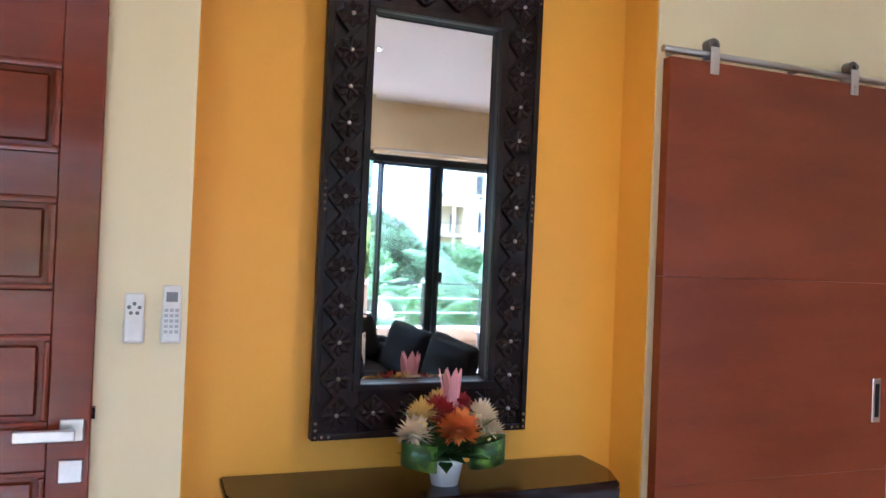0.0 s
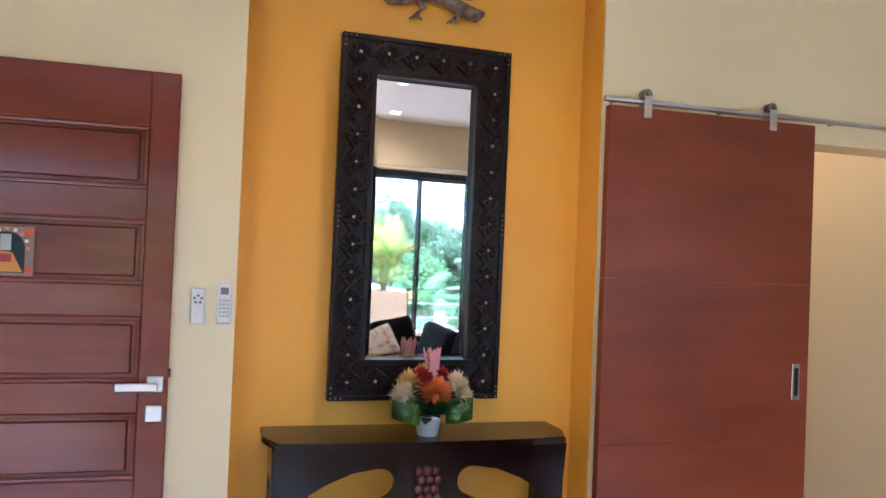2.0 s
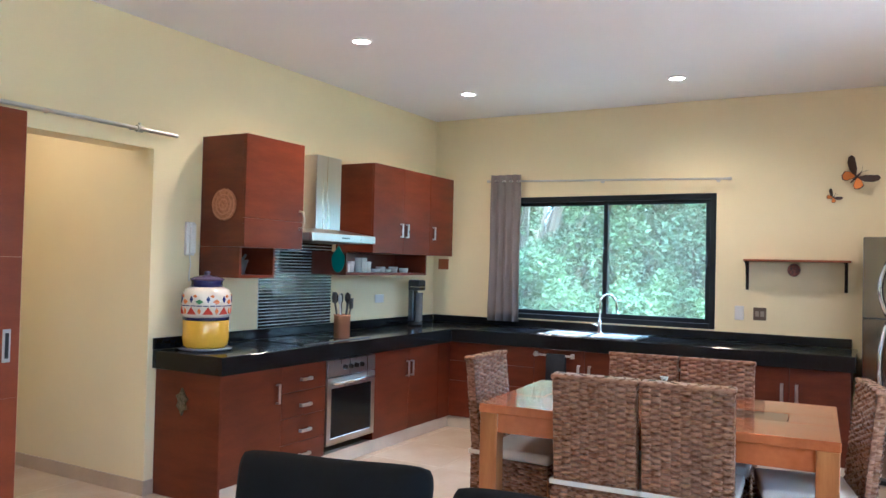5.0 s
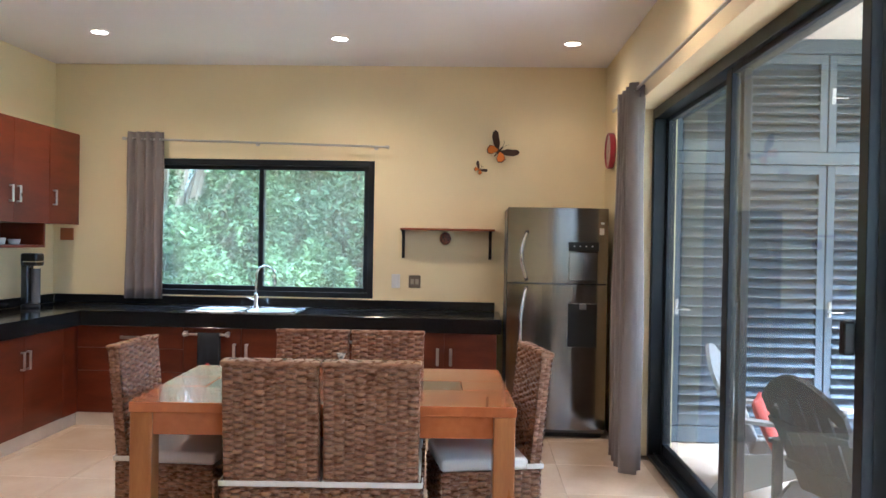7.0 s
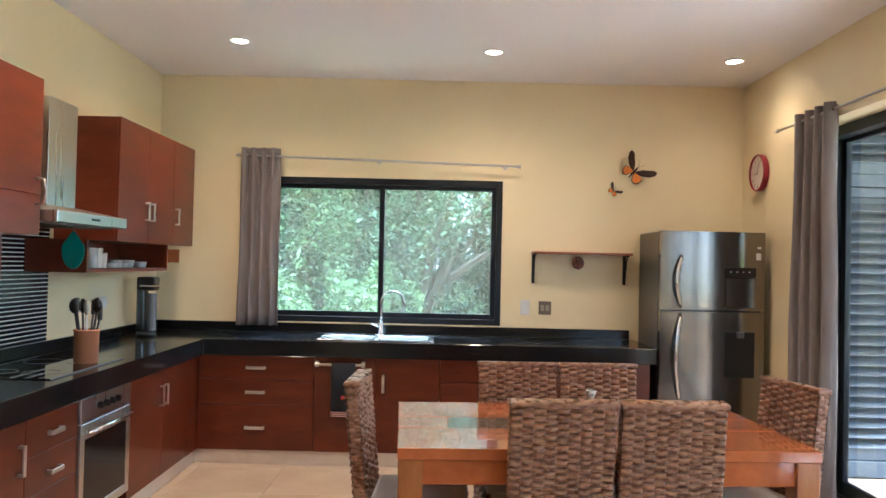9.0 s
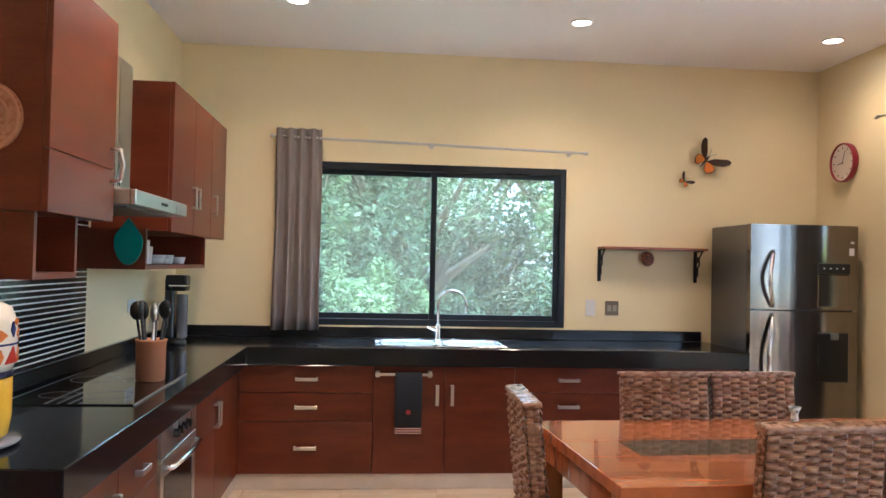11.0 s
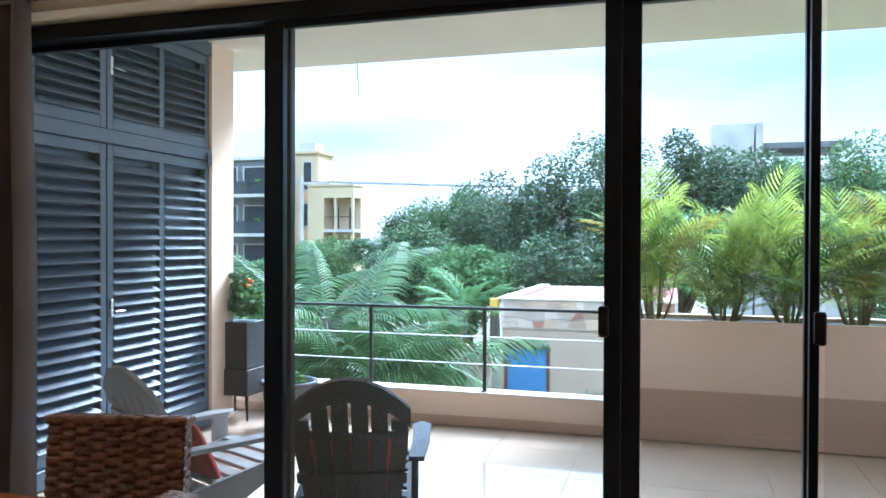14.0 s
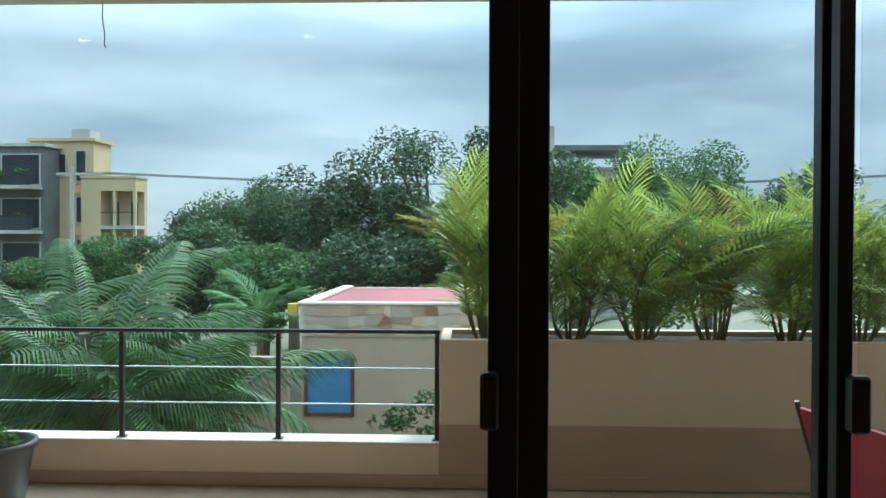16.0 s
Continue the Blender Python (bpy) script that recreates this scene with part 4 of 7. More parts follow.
def sink():
    s = thing("sink", (6.74, 0.26, 0.901), "stainless steel double bowl sink set in black granite", "sink")
    s.scale = (1.0, 1.09, 1.0)
    part("rim", boxes((-0.24, -0.215, -0.39, 0.39, 0, 0.007), (0.13, 0.24, -0.39, 0.39, 0, 0.007), (-0.215, 0.13, -0.39, -0.355, 0, 0.007), (-0.215, 0.13, 0.355, 0.39, 0, 0.007), (-0.215, 0.13, -0.02, 0.02, 0, 0.007), bevel=0.003), M_STEELB, s)
    for y0, y1 in ((-0.355, -0.02), (0.02, 0.355)):
        bm = bmesh.new()
        n = 28
        rings = []
        for f, z in ((1.0, 0.006), (0.97, 0.0045), (0.9, 0.002), (0.82, 0.0008)):
            rings.append([bm.verts.new((-0.0425 + 0.172 * f * math.copysign(abs(math.cos(a)) ** 0.5, math.cos(a)), (y0 + y1) / 2 + 0.167 * f * math.copysign(abs(math.sin(a)) ** 0.5, math.sin(a)), z)) for a in (k * math.tau / n for k in range(n))])
        for a, b in zip(rings, rings[1:]):
            for k in range(n):
                bm.faces.new((a[k], a[(k + 1) % n], b[(k + 1) % n], b[k]))
        bm.faces.new(rings[-1])
        # nearly flat bowl: darker steel than the rim stands in for its shade
        part("bowl", bm, M_STEEL, s, "shallow brushed steel bowl, darkened to look deep", smooth=True)
    f = thing("tap", (6.90, 0.25, 0.908), "tall chrome gooseneck kitchen tap", "tap")
    bm = bmesh.new()
    lathe(bm, [(0.026, 0), (0.026, 0.012), (0.017, 0.02), (0.016, 0.10), (0.012, 0.11)], sides=16)
    part("base", bm, M_CHROME, f, smooth=True)
    bm = bmesh.new()
    pts = [(0, 0, 0.10), (0, 0, 0.26)] + [(-0.045 + 0.045 * math.cos(a), -0.09 + 0.09 * math.cos(a), 0.26 + 0.085 * math.sin(a)) for a in (radians(k * 18) for k in range(1, 11))] + [(-0.09, -0.18, 0.20)]
    tube(bm, pts, 0.010, 10)
    part("spout", bm, M_CHROME, f, smooth=True)
    bm = bmesh.new()
    rod(bm, (0.0, 0.016, 0.06), (0.0, 0.075, 0.085), 0.006, 8)
    part("lever", bm, M_CHROME, f)


M_STEELB = surface("polished_steel", (0.74, 0.74, 0.73), rough=0.26, metal=1.0, bump=0.02)
sink()


def fridge():
    f = thing("refrigerator", (6.50, -2.56, 0.0), "tall stainless steel refrigerator with top freezer and water dispenser", "refrigerator")
    W = 0.765
    part("body", boxes((0.05, 0.585, 0.0, W, 0.03, 1.748), bevel=0.006), M_FRSIDE, f, "dark grey side panels")
    def face(z0, z1):
        """A door front that bows gently outward."""
        bm = bmesh.new()
        n = 20
        out = [(0.048, 0.004)] + [(0.0 - 0.022 * math.sin(math.pi * k / n), 0.004 + (W - 0.008) * k / n) for k in range(n + 1)] + [(0.048, W - 0.004)]
        prism(bm, out, z0, z1, "xy")
        return bm
    up = part("freezer_door", face(1.18, 1.75), M_FRIDGE, f, smooth=False)
    lo = part("fridge_door", face(0.07, 1.17), M_FRIDGE, f, smooth=False)
    for d, z0, z1 in ((up, 1.20, 1.57), (lo, 0.52, 1.15)):
        bm = bmesh.new()
        zs = [z0 + (z1 - z0) * k / 12 for k in range(13)]
        tube(bm, [(-0.012 - 0.062 * math.sin(math.pi * k / 12) ** 0.6, W - 0.15 + 0.045 * math.sin(math.pi * k / 12), z) for k, z in enumerate(zs)], 0.014, 10)
        part("handle", bm, M_CHROME, d, "long bowed steel handle", smooth=True)
    part("display", boxes((-0.030, -0.012, 0.075, 0.305, 1.425, 1.495), bevel=0.008, seg=2), M_BLACK, up, "black control display")
    for k in range(4):
        part("icon", boxes((-0.0315, -0.0298, 0.12 + k * 0.045, 0.132 + k * 0.045, 1.457, 1.466)), M_WHITE, up)
    part("dispenser_hood", boxes((-0.026, -0.012, 0.078, 0.302, 1.20, 1.422), bevel=0.006), M_FRIDGE, up, "steel dispenser cover")
    part("dispenser", boxes((-0.029, -0.014, 0.08, 0.30, 0.70, 1.03), bevel=0.006), M_BLACK, lo, "black water dispenser recess")
    part("dispenser_spout", boxes((-0.05, -0.029, 0.165, 0.215, 0.985, 1.03), bevel=0.004), M_GREYP, lo)
    part("sticker", boxes((-0.0075, -0.004, 0.035, 0.07, 1.55, 1.60)), M_WHITE, up, "small white energy label")
    part("sticker", boxes((-0.0075, -0.004, 0.035, 0.06, 1.63, 1.645)), M_WHITE, up)
    part("kick", boxes((0.06, 0.08, 0.02, W - 0.02, 0.0, 0.06)), M_BLACK, f)


M_FRIDGE = surface("brushed_fridge_steel", (0.25, 0.228, 0.204), (0.225, 0.205, 0.184), rough=0.14, metal=1.0, scale=2, stretch=(12, 12, 0.5), fine=40, bump=0.01, dist=0.0003, rvar=0.02)
M_FRSIDE = surface("grey_fridge_side", (0.16, 0.155, 0.15), rough=0.35, metal=0.7, bump=0.03)
fridge()


# ---- dining ----
def weave(bm, o, u, v, w, h, col=0.044, row=0.0145, amp=0.014):
    """A woven face: columns of stacked strands, each column set half a strand off the next."""
    o, u, v = Vector(o), Vector(u).normalized(), Vector(v).normalized()
    nrm = u.cross(v)
    nu, nv = max(2, round(w / col)) * 4, max(1, round(h / row)) * 3
    grid = []
    cw, rh = w / (nu / 4), h / (nv / 3)
    for j in range(nv + 1):
        y = j / nv * h
        line = []
        for k in range(nu + 1):
            x = k / nu * w
            q = (y / rh - (k // 4) % 2) / 2
            dy = abs(q - round(q)) * 2
            lens = math.sqrt(max(0.0, 1 - (dy / 0.86) ** 2)) * (0.5 + 0.5 * math.sin(math.pi * (k % 4) / 4) ** 0.6)
            line.append(bm.verts.new(o + u * x + v * y + nrm * (amp * lens)))
        grid.append(line)
    for a, b in zip(grid, grid[1:]):
        for k in range(nu):
            bm.faces.new((a[k], a[k + 1], b[k + 1], b[k]))


def rattan_chair(at, rz):
    """Origin under the seat's middle; the back is on the -x side."""
    c = thing("dining_chair", at, "brown woven banana-fibre dining chair with white seat cushion", "chair", rz, "chairs round the table")
    lean = Vector((-0.10, 0, 1)).normalized()
    bw = 0.405
    bm = bmesh.new()
    p0 = Vector((-0.235, 0, 0.40))
    L = 0.552
    weave(bm, p0 + Vector((-0.024, bw / 2, 0)), (0, -1, 0), lean, bw, L)
    weave(bm, p0 + Vector((0.024, -bw / 2, 0)), (0, 1, 0), lean, bw, L)
    for s in (-1, 1):
        o = p0 + Vector((0.024 if s > 0 else -0.024, s * bw / 2, 0))
        weave(bm, o, (-s, 0, 0), lean, 0.048, L, amp=0.006)
    weave(bm, p0 + lean * L + Vector((-0.024, bw / 2, 0)), (0, -1, 0), (1, 0, 0.05), bw, 0.048, row=0.016, amp=0.003)
    part("backrest", bm, M_RATTAN, c)
    bm = bmesh.new()
    box(bm, -0.036, 0.036, -bw / 2 - 0.010, bw / 2 + 0.010, -0.014, 0.011, 0.010, 3)
    bmesh.ops.transform(bm, matrix=Matrix.Translation(p0 + lean * L) @ Matrix.Rotation(math.atan(-0.10), 4, "Y"), verts=bm.verts)
    part("top_roll", bm, M_RATTAN, c, "rolled woven top edge", smooth=True)
    bm = bmesh.new()
    for o, u, w in (((-0.26, 0.215, 0.2), (0, -1, 0), 0.43), ((0.21, -0.215, 0.2), (0, 1, 0), 0.43), ((-0.26, -0.215, 0.2), (1, 0, 0), 0.47), ((0.21, 0.215, 0.2), (-1, 0, 0), 0.47)):
        weave(bm, o, u, (0, 0, 1), w, 0.20)
    part("seat_skirt", bm, M_RATTAN, c)
    part("seat", boxes((-0.255, 0.205, -0.21, 0.21, 0.36, 0.402), bevel=0.008), M_RATTAN, c)
    for x, y in ((-0.235, -0.19), (-0.235, 0.19), (0.185, -0.19), (0.185, 0.19)):
        bm = bmesh.new()
        for o, u in (((x - 0.024, y + 0.024, 0), (0, -1, 0)), ((x + 0.024, y - 0.024, 0), (0, 1, 0)), ((x - 0.024, y - 0.024, 0), (1, 0, 0)), ((x + 0.024, y + 0.024, 0), (-1, 0, 0))):
            weave(bm, o, u, (0, 0, 1), 0.048, 0.205, col=0.024, amp=0.004)
        part("leg", bm, M_RATTAN, c)
    bm = bmesh.new()
    box(bm, -0.205, 0.215, -0.215, 0.215, 0.403, 0.462, 0.022, 3)
    cu = part("seat_cushion", bm, M_CUSHION, c, "white cotton seat cushion", smooth=True)
    part("cushion_tie", boxes((-0.278, -0.272, -0.222, 0.222, 0.412, 0.436), (-0.272, -0.19, -0.225, -0.219, 0.412, 0.436), (-0.272, -0.19, 0.219, 0.225, 0.412, 0.436), bevel=0.002), M_CUSHION, c, "white cotton tie band")
    return c


TX, TY, TR = 4.455, -0.88, 3.2
def table_spot(a, b):
    """A place given across (a) and along (b) the dining table."""
    v = Matrix.Rotation(radians(TR), 3, "Z") @ Vector((a, b, 0))
    return TX + v.x, TY + v.y, 0


chair = rattan_chair(table_spot(-0.275, 0.215), TR)
for a, b, r in ((-0.275, -0.215, TR), (0.30, 0.215, TR + 180), (0.30, -0.215, TR + 180), (0.0, 0.74, TR - 90 - 5), (-0.05, -0.70, TR + 90 + 9)):
    copy_thing(chair, pose(*table_spot(a, b), 0, 0, r))


def dining_table():
    t = thing("dining_table", (TX, TY, 0), "orange-brown wooden dining table with dark glass insets", "table", TR)
    X, Y, Z = 0.50, 0.845, 0.757
    # top of boards round a narrow inset
    rows = ((-X, -0.125, -Y, Y), (0.125, X, -Y, Y), (-0.1245, 0.1245, -Y, -0.62), (-0.1245, 0.1245, 0.62, Y))
    for a, b, c, d in rows:
        part("top_board", boxes((a, b, c, d, Z - 0.045, Z), bevel=0.003), M_TABLE, t)
    part("inset_bed", boxes((-0.124, 0.124, -0.619, 0.619, Z - 0.04, Z - 0.02)), surface("dark_inset_mesh", (0.075, 0.06, 0.04), (0.035, 0.028, 0.02), rough=0.5, scale=120, fine=200), t, "dark woven inset")
    part("inset_glass", boxes((-0.123, 0.123, -0.618, 0.618, Z - 0.012, Z - 0.001)), surface("smoked_glass", (0.13, 0.115, 0.085), (0.09, 0.08, 0.06), rough=0.06, scale=90, fine=200, bump=0.0, rvar=0.01), t, "smoked glass inset")
    part("apron", boxes((-X + 0.02, -X + 0.045, -Y + 0.09, Y - 0.09, Z - 0.145, Z - 0.046), (X - 0.045, X - 0.02, -Y + 0.09, Y - 0.09, Z - 0.145, Z - 0.046), (-X + 0.09, X - 0.09, -Y + 0.02, -Y + 0.045, Z - 0.145, Z - 0.046), (-X + 0.09, X - 0.09, Y - 0.045, Y - 0.02, Z - 0.145, Z - 0.046), bevel=0.002), M_TABLE, t)
    for sx in (-1, 1):
        for sy in (-1, 1):
            cx, cy = sx * (X - 0.052), sy * (Y - 0.052)
            part("leg", boxes((cx - 0.048, cx + 0.048, cy - 0.048, cy + 0.048, 0, Z - 0.0455), bevel=0.004), M_LEG, t)


M_LEG = surface("golden_parota_leg", (0.42, 0.17, 0.045), (0.30, 0.105, 0.025), rough=0.3, scale=2.2, stretch=(6, 6, 0.8), fine=25, coat=0.3)
dining_table()


# ---- sofa ----
def soft_box(w, d, h, puff=0.25, n=14):
    """A plump cushion lying in x and z, d thick."""
    bm = bmesh.new()
    for side in (-1, 1):
        g = []
        for j in range(n + 1):
            r = []
            for i in range(n + 1):
                u, v = 2 * i / n - 1, 2 * j / n - 1
                pin = 1 - 0.06 * (1 - abs(u) ** 2) * abs(v) ** 4
                pin2 = 1 - 0.06 * (1 - abs(v) ** 2) * abs(u) ** 4
                t = ((1 - u ** 4) * (1 - v ** 4)) ** 0.5
                cut = 1 - 0.09 * (abs(u) * abs(v)) ** 5
                r.append(bm.verts.new((u * w / 2 * pin2 * cut, side * d / 2 * (puff + (1 - puff) * t), v * h / 2 * pin * cut)))
            g.append(r)
        for a, b in zip(g, g[1:]):
            for i in range(n):
                bm.faces.new((a[i], a[i + 1], b[i + 1], b[i]))
        if side < 0:
            first = g
    def edge(g):
        return [g[0][i] for i in range(n)] + [g[j][n] for j in range(n)] + [g[n][n - i] for i in range(n)] + [g[n - j][0] for j in range(n)]
    a, b = edge(first), edge(g)
    for k in range(len(a)):
        bm.faces.new((a[k], a[(k + 1) % len(a)], b[(k + 1) % len(b)], b[k]))
    return bm


def sofa():
    s = thing("corner_sofa", (0.55, -2.5, 0), "charcoal grey upholstered corner sofa by the glass doors", "sofa")
    def pad(name, r, b=0.035):
        bm = bmesh.new()
        box(bm, *r, bevel=b, seg=3)
        return part(name, bm, M_SOFA, s, smooth=True)
    pad("base", (0.22, 1.95, 0.02, 0.85, 0.06, 0.28))
    pad("base", (1.15, 1.95, 0.86, 2.38, 0.06, 0.28))
    pad("seat_pad", (0.23, 1.0, 0.2, 0.87, 0.285, 0.43), 0.05)
    pad("seat_pad", (1.01, 1.72, 0.2, 0.87, 0.285, 0.43), 0.05)
    pad("seat_pad", (1.13, 1.74, 0.88, 1.62, 0.285, 0.43), 0.05)
    pad("seat_pad", (1.13, 1.74, 1.63, 2.38, 0.285, 0.43), 0.05)
    pad("back", (0.22, 1.95, 0.0, 0.17, 0.285, 0.62), 0.05)
    pad("back", (1.76, 1.95, 0.18, 2.38, 0.285, 0.58), 0.05)
    for x in (0.26, 1.85):
        for y in (0.08, 0.78):
            part("foot", boxes((x, x + 0.05, y, y + 0.05, 0, 0.062)), M_ESPRESSO, s)


sofa()
CUSH = [((1.15, -2.17, 0.655), 14, 6, 0.48), ((1.62, -2.18, 0.65), 16, -8, 0.48), ((2.08, -2.15, 0.635), 16, -10, 0.46)]
for at, tilt, turn, size in CUSH:
    c = tagged(part("back_cushion", soft_box(size, 0.17, 0.42), M_SOFA, smooth=True), "dark grey loose back cushion on the sofa", "cushion", "sofa cushions")
    c.matrix_world = pose(*at, tilt, turn, turn * 0.6)
for y, turn in ((-0.385, 92), (-1.18, 88)):
    c = tagged(part("back_cushion", soft_box(0.75, 0.17, 0.44), M_SOFA, smooth=True), "dark grey loose back cushion on the sofa", "cushion", "sofa cushions")
    c.matrix_world = pose(2.20, y, 0.655, 14, 3, turn)
for at, turn in (((1.36, -2.0, 0.60), -18), ((1.88, -2.0, 0.59), -24)):
    c = tagged(part("scatter_pillow", soft_box(0.36, 0.12, 0.34), M_PILLOW, smooth=True), "cream embroidered scatter pillow on the sofa", "pillow", "scatter pillows")
    c.matrix_world = pose(*at, 22, turn, 4)


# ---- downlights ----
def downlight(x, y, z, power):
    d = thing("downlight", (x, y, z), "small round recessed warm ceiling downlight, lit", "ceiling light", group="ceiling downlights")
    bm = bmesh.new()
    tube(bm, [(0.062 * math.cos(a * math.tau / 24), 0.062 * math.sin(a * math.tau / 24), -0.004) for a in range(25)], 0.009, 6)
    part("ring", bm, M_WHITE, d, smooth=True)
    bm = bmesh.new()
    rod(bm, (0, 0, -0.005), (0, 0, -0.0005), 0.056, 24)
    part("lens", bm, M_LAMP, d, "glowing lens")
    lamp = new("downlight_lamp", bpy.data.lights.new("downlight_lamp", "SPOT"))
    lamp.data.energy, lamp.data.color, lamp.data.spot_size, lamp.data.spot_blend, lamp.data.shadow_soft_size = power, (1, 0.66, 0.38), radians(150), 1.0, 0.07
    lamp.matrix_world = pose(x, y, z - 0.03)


for x, y in DOWNLIGHTS:
    downlight(x, y, CEIL, 2.5 if x > 6.3 else 3.5 if y < -2 else 5 if x < 3 else 7 if x > 6 else 12)
downlight(5.9, -4.2, 3.04, 14)
# unseen downlight, added to brighten the passage
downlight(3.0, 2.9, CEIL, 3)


# ---- things on the north wall ----
def plain(name, col, rough=0.5, metal=0.0, **k):
    return surface(name, col, rough=rough, metal=metal, **k)


M_GREEN = leafmat("bouquet_leaf", (0.05, 0.13, 0.025), (0.03, 0.08, 0.015), 0.15)
M_RED = plain("red_paint", (0.35, 0.02, 0.02), 0.4)
M_ORANGE = plain("orange_petal", (0.80, 0.22, 0.03), 0.7)
M_CREAMP = plain("cream_petal", (0.80, 0.66, 0.42), 0.7)
M_TERRA = plain("terracotta", (0.45, 0.19, 0.09), 0.7)


def remote(x, z, h, label, pad):
    r = thing("remote_control", (x, 2.079, z), label, "remote control")
    part("holder", boxes((-0.028, 0.028, -0.012, 0, -0.004, h * 0.45), bevel=0.004), M_WHITE, r)
    part("case", boxes((-0.025, 0.025, -0.026, -0.006, 0.002, h), bevel=0.006, seg=2), M_WHITE, r)
    if pad:
        part("screen", boxes((-0.015, 0.015, -0.0275, -0.0255, h - 0.045, h - 0.018)), M_GREYP, r, "grey display")
        for j in range(5):
            for k in range(3):
                part("key", boxes((-0.019 + k * 0.014, -0.009 + k * 0.014, -0.028, -0.0255, 0.025 + j * 0.015, 0.034 + j * 0.015)), M_GREYL, r)
    else:
        for k in range(5):
            a = math.tau * k / 5 + 0.3
            bm = bmesh.new()
            rod(bm, (0.014 * math.cos(a), -0.0275, h - 0.043 + 0.014 * math.sin(a)), (0.014 * math.cos(a), -0.0255, h - 0.043 + 0.014 * math.sin(a)), 0.0055, 8)
            part("key", bm, M_GREYP, r)


M_GREYL = plain("light_grey_plastic", (0.45, 0.45, 0.46), 0.4)
remote(-0.085, 1.235, 0.135, "white fan remote in its wall holder", False)
remote(0.012, 1.235, 0.158, "white air conditioner remote in its wall holder", True)


def door_tile():
    t = thing("painted_tile", (-0.745, 2.043, 1.395), "glazed square tile painted with an arched scene", "tile picture")
    part("tile", boxes((-0.09, 0.09, -0.010, 0, 0, 0.18), bevel=0.003), plain("russet_glaze", (0.30, 0.17, 0.13), 0.15), t)
    bm = bmesh.new()
    prism(bm, [(-0.06, 0.012), (0.06, 0.012)] + arc(0, 0.10, 0.06, 0, 180, 10), -0.0118, -0.0098)
    part("arch", bm, plain("blue_black_glaze", (0.02, 0.02, 0.03), 0.12), t)
    bm = bmesh.new()
    prism(bm, [(-0.045, 0.015), (0.055, 0.015), (0.02, 0.085), (-0.02, 0.09)], -0.0135, -0.0116)
    part("motif", bm, plain("amber_glaze", (0.70, 0.30, 0.05), 0.15), t)
    for k in range(9):
        a = radians(k * 22.5)
        part("arch_stone", boxes((0.07 * math.cos(a) - 0.006, 0.07 * math.cos(a) + 0.006, -0.0125, -0.0098, 0.10 + 0.07 * math.sin(a) - 0.006, 0.10 + 0.07 * math.sin(a) + 0.006), bevel=0.0008), M_CREAMP if k % 2 else M_ORANGE, t)
    part("motif", boxes((-0.022, 0.018, -0.0148, -0.0133, 0.05, 0.08), bevel=0.0005), M_RED, t)
    part("motif", boxes((-0.02, 0.015, -0.0135, -0.0116, 0.092, 0.15), bevel=0.0005), plain("pale_glaze", (0.5, 0.47, 0.45), 0.2), t)
    for x in (-0.072, 0.072):
        for z in (0.022, 0.158):
            bm = bmesh.new()
            for k in range(5):
                a = k * math.tau / 5
                bmesh.ops.create_icosphere(bm, subdivisions=1, radius=0.008, matrix=Matrix.Translation((x + 0.009 * math.cos(a), -0.0105, z + 0.009 * math.sin(a))) @ Matrix.Diagonal((1, 0.35, 1, 1)))
            part("corner_flower", bm, plain("rust_glaze", (0.62, 0.12, 0.03), 0.2), t)


door_tile()


def lizard():
    z = thing("lizard_carving", (0.84, 2.279, 2.585), "carved painted lizard figure hung on the marigold wall", "wall carving")
    z.scale = (1.06, 1.0, 1.06)
    m = surface("mottled_carved_paint", (0.24, 0.19, 0.12), (0.10, 0.045, 0.05), rough=0.45, scale=40, fine=120, bump=0.3)
    bm = bmesh.new()
    pts = [(0.23, 0.03), (0.20, 0.015), (0.14, 0.03), (0.07, 0.065), (0.0, 0.085), (-0.06, 0.075), (-0.12, 0.045), (-0.18, 0.035), (-0.225, 0.06), (-0.235, 0.11), (-0.20, 0.15)]
    tube(bm, [(x, -0.03, zz + 0.02) for x, zz in pts], [0.012, 0.03, 0.034, 0.032, 0.036, 0.034, 0.026, 0.02, 0.016, 0.012, 0.006], 10)
    for x, s in ((0.09, 1), (-0.07, 1)):
        tube(bm, [(x, -0.03, 0.08), (x + 0.03, -0.045, 0.035), (x + 0.005, -0.04, 0.005)], [0.02, 0.015, 0.012], 8)
        for k in range(4):
            tube(bm, [(x + 0.005, -0.04, 0.008), (x + 0.0 + (k - 1.5) * 0.018, -0.045, -0.018)], [0.007, 0.003], 6)
        tube(bm, [(x, -0.03, 0.10), (x + 0.03, -0.04, 0.15), (x + 0.06, -0.035, 0.16)], [0.02, 0.014, 0.008], 8)
    part("body", bm, m, z, smooth=True)
    bm = bmesh.new()
    for k in range(9):
        x = -0.12 + k * 0.035
        bmesh.ops.create_cone(bm, cap_ends=True, segments=6, radius1=0.009, radius2=0.001, depth=0.026, matrix=Matrix.Translation((x, -0.045, 0.135 - 0.03 * abs(k - 4) / 4)))
    part("crest", bm, M_RED, z, "red crest spines")


lizard()


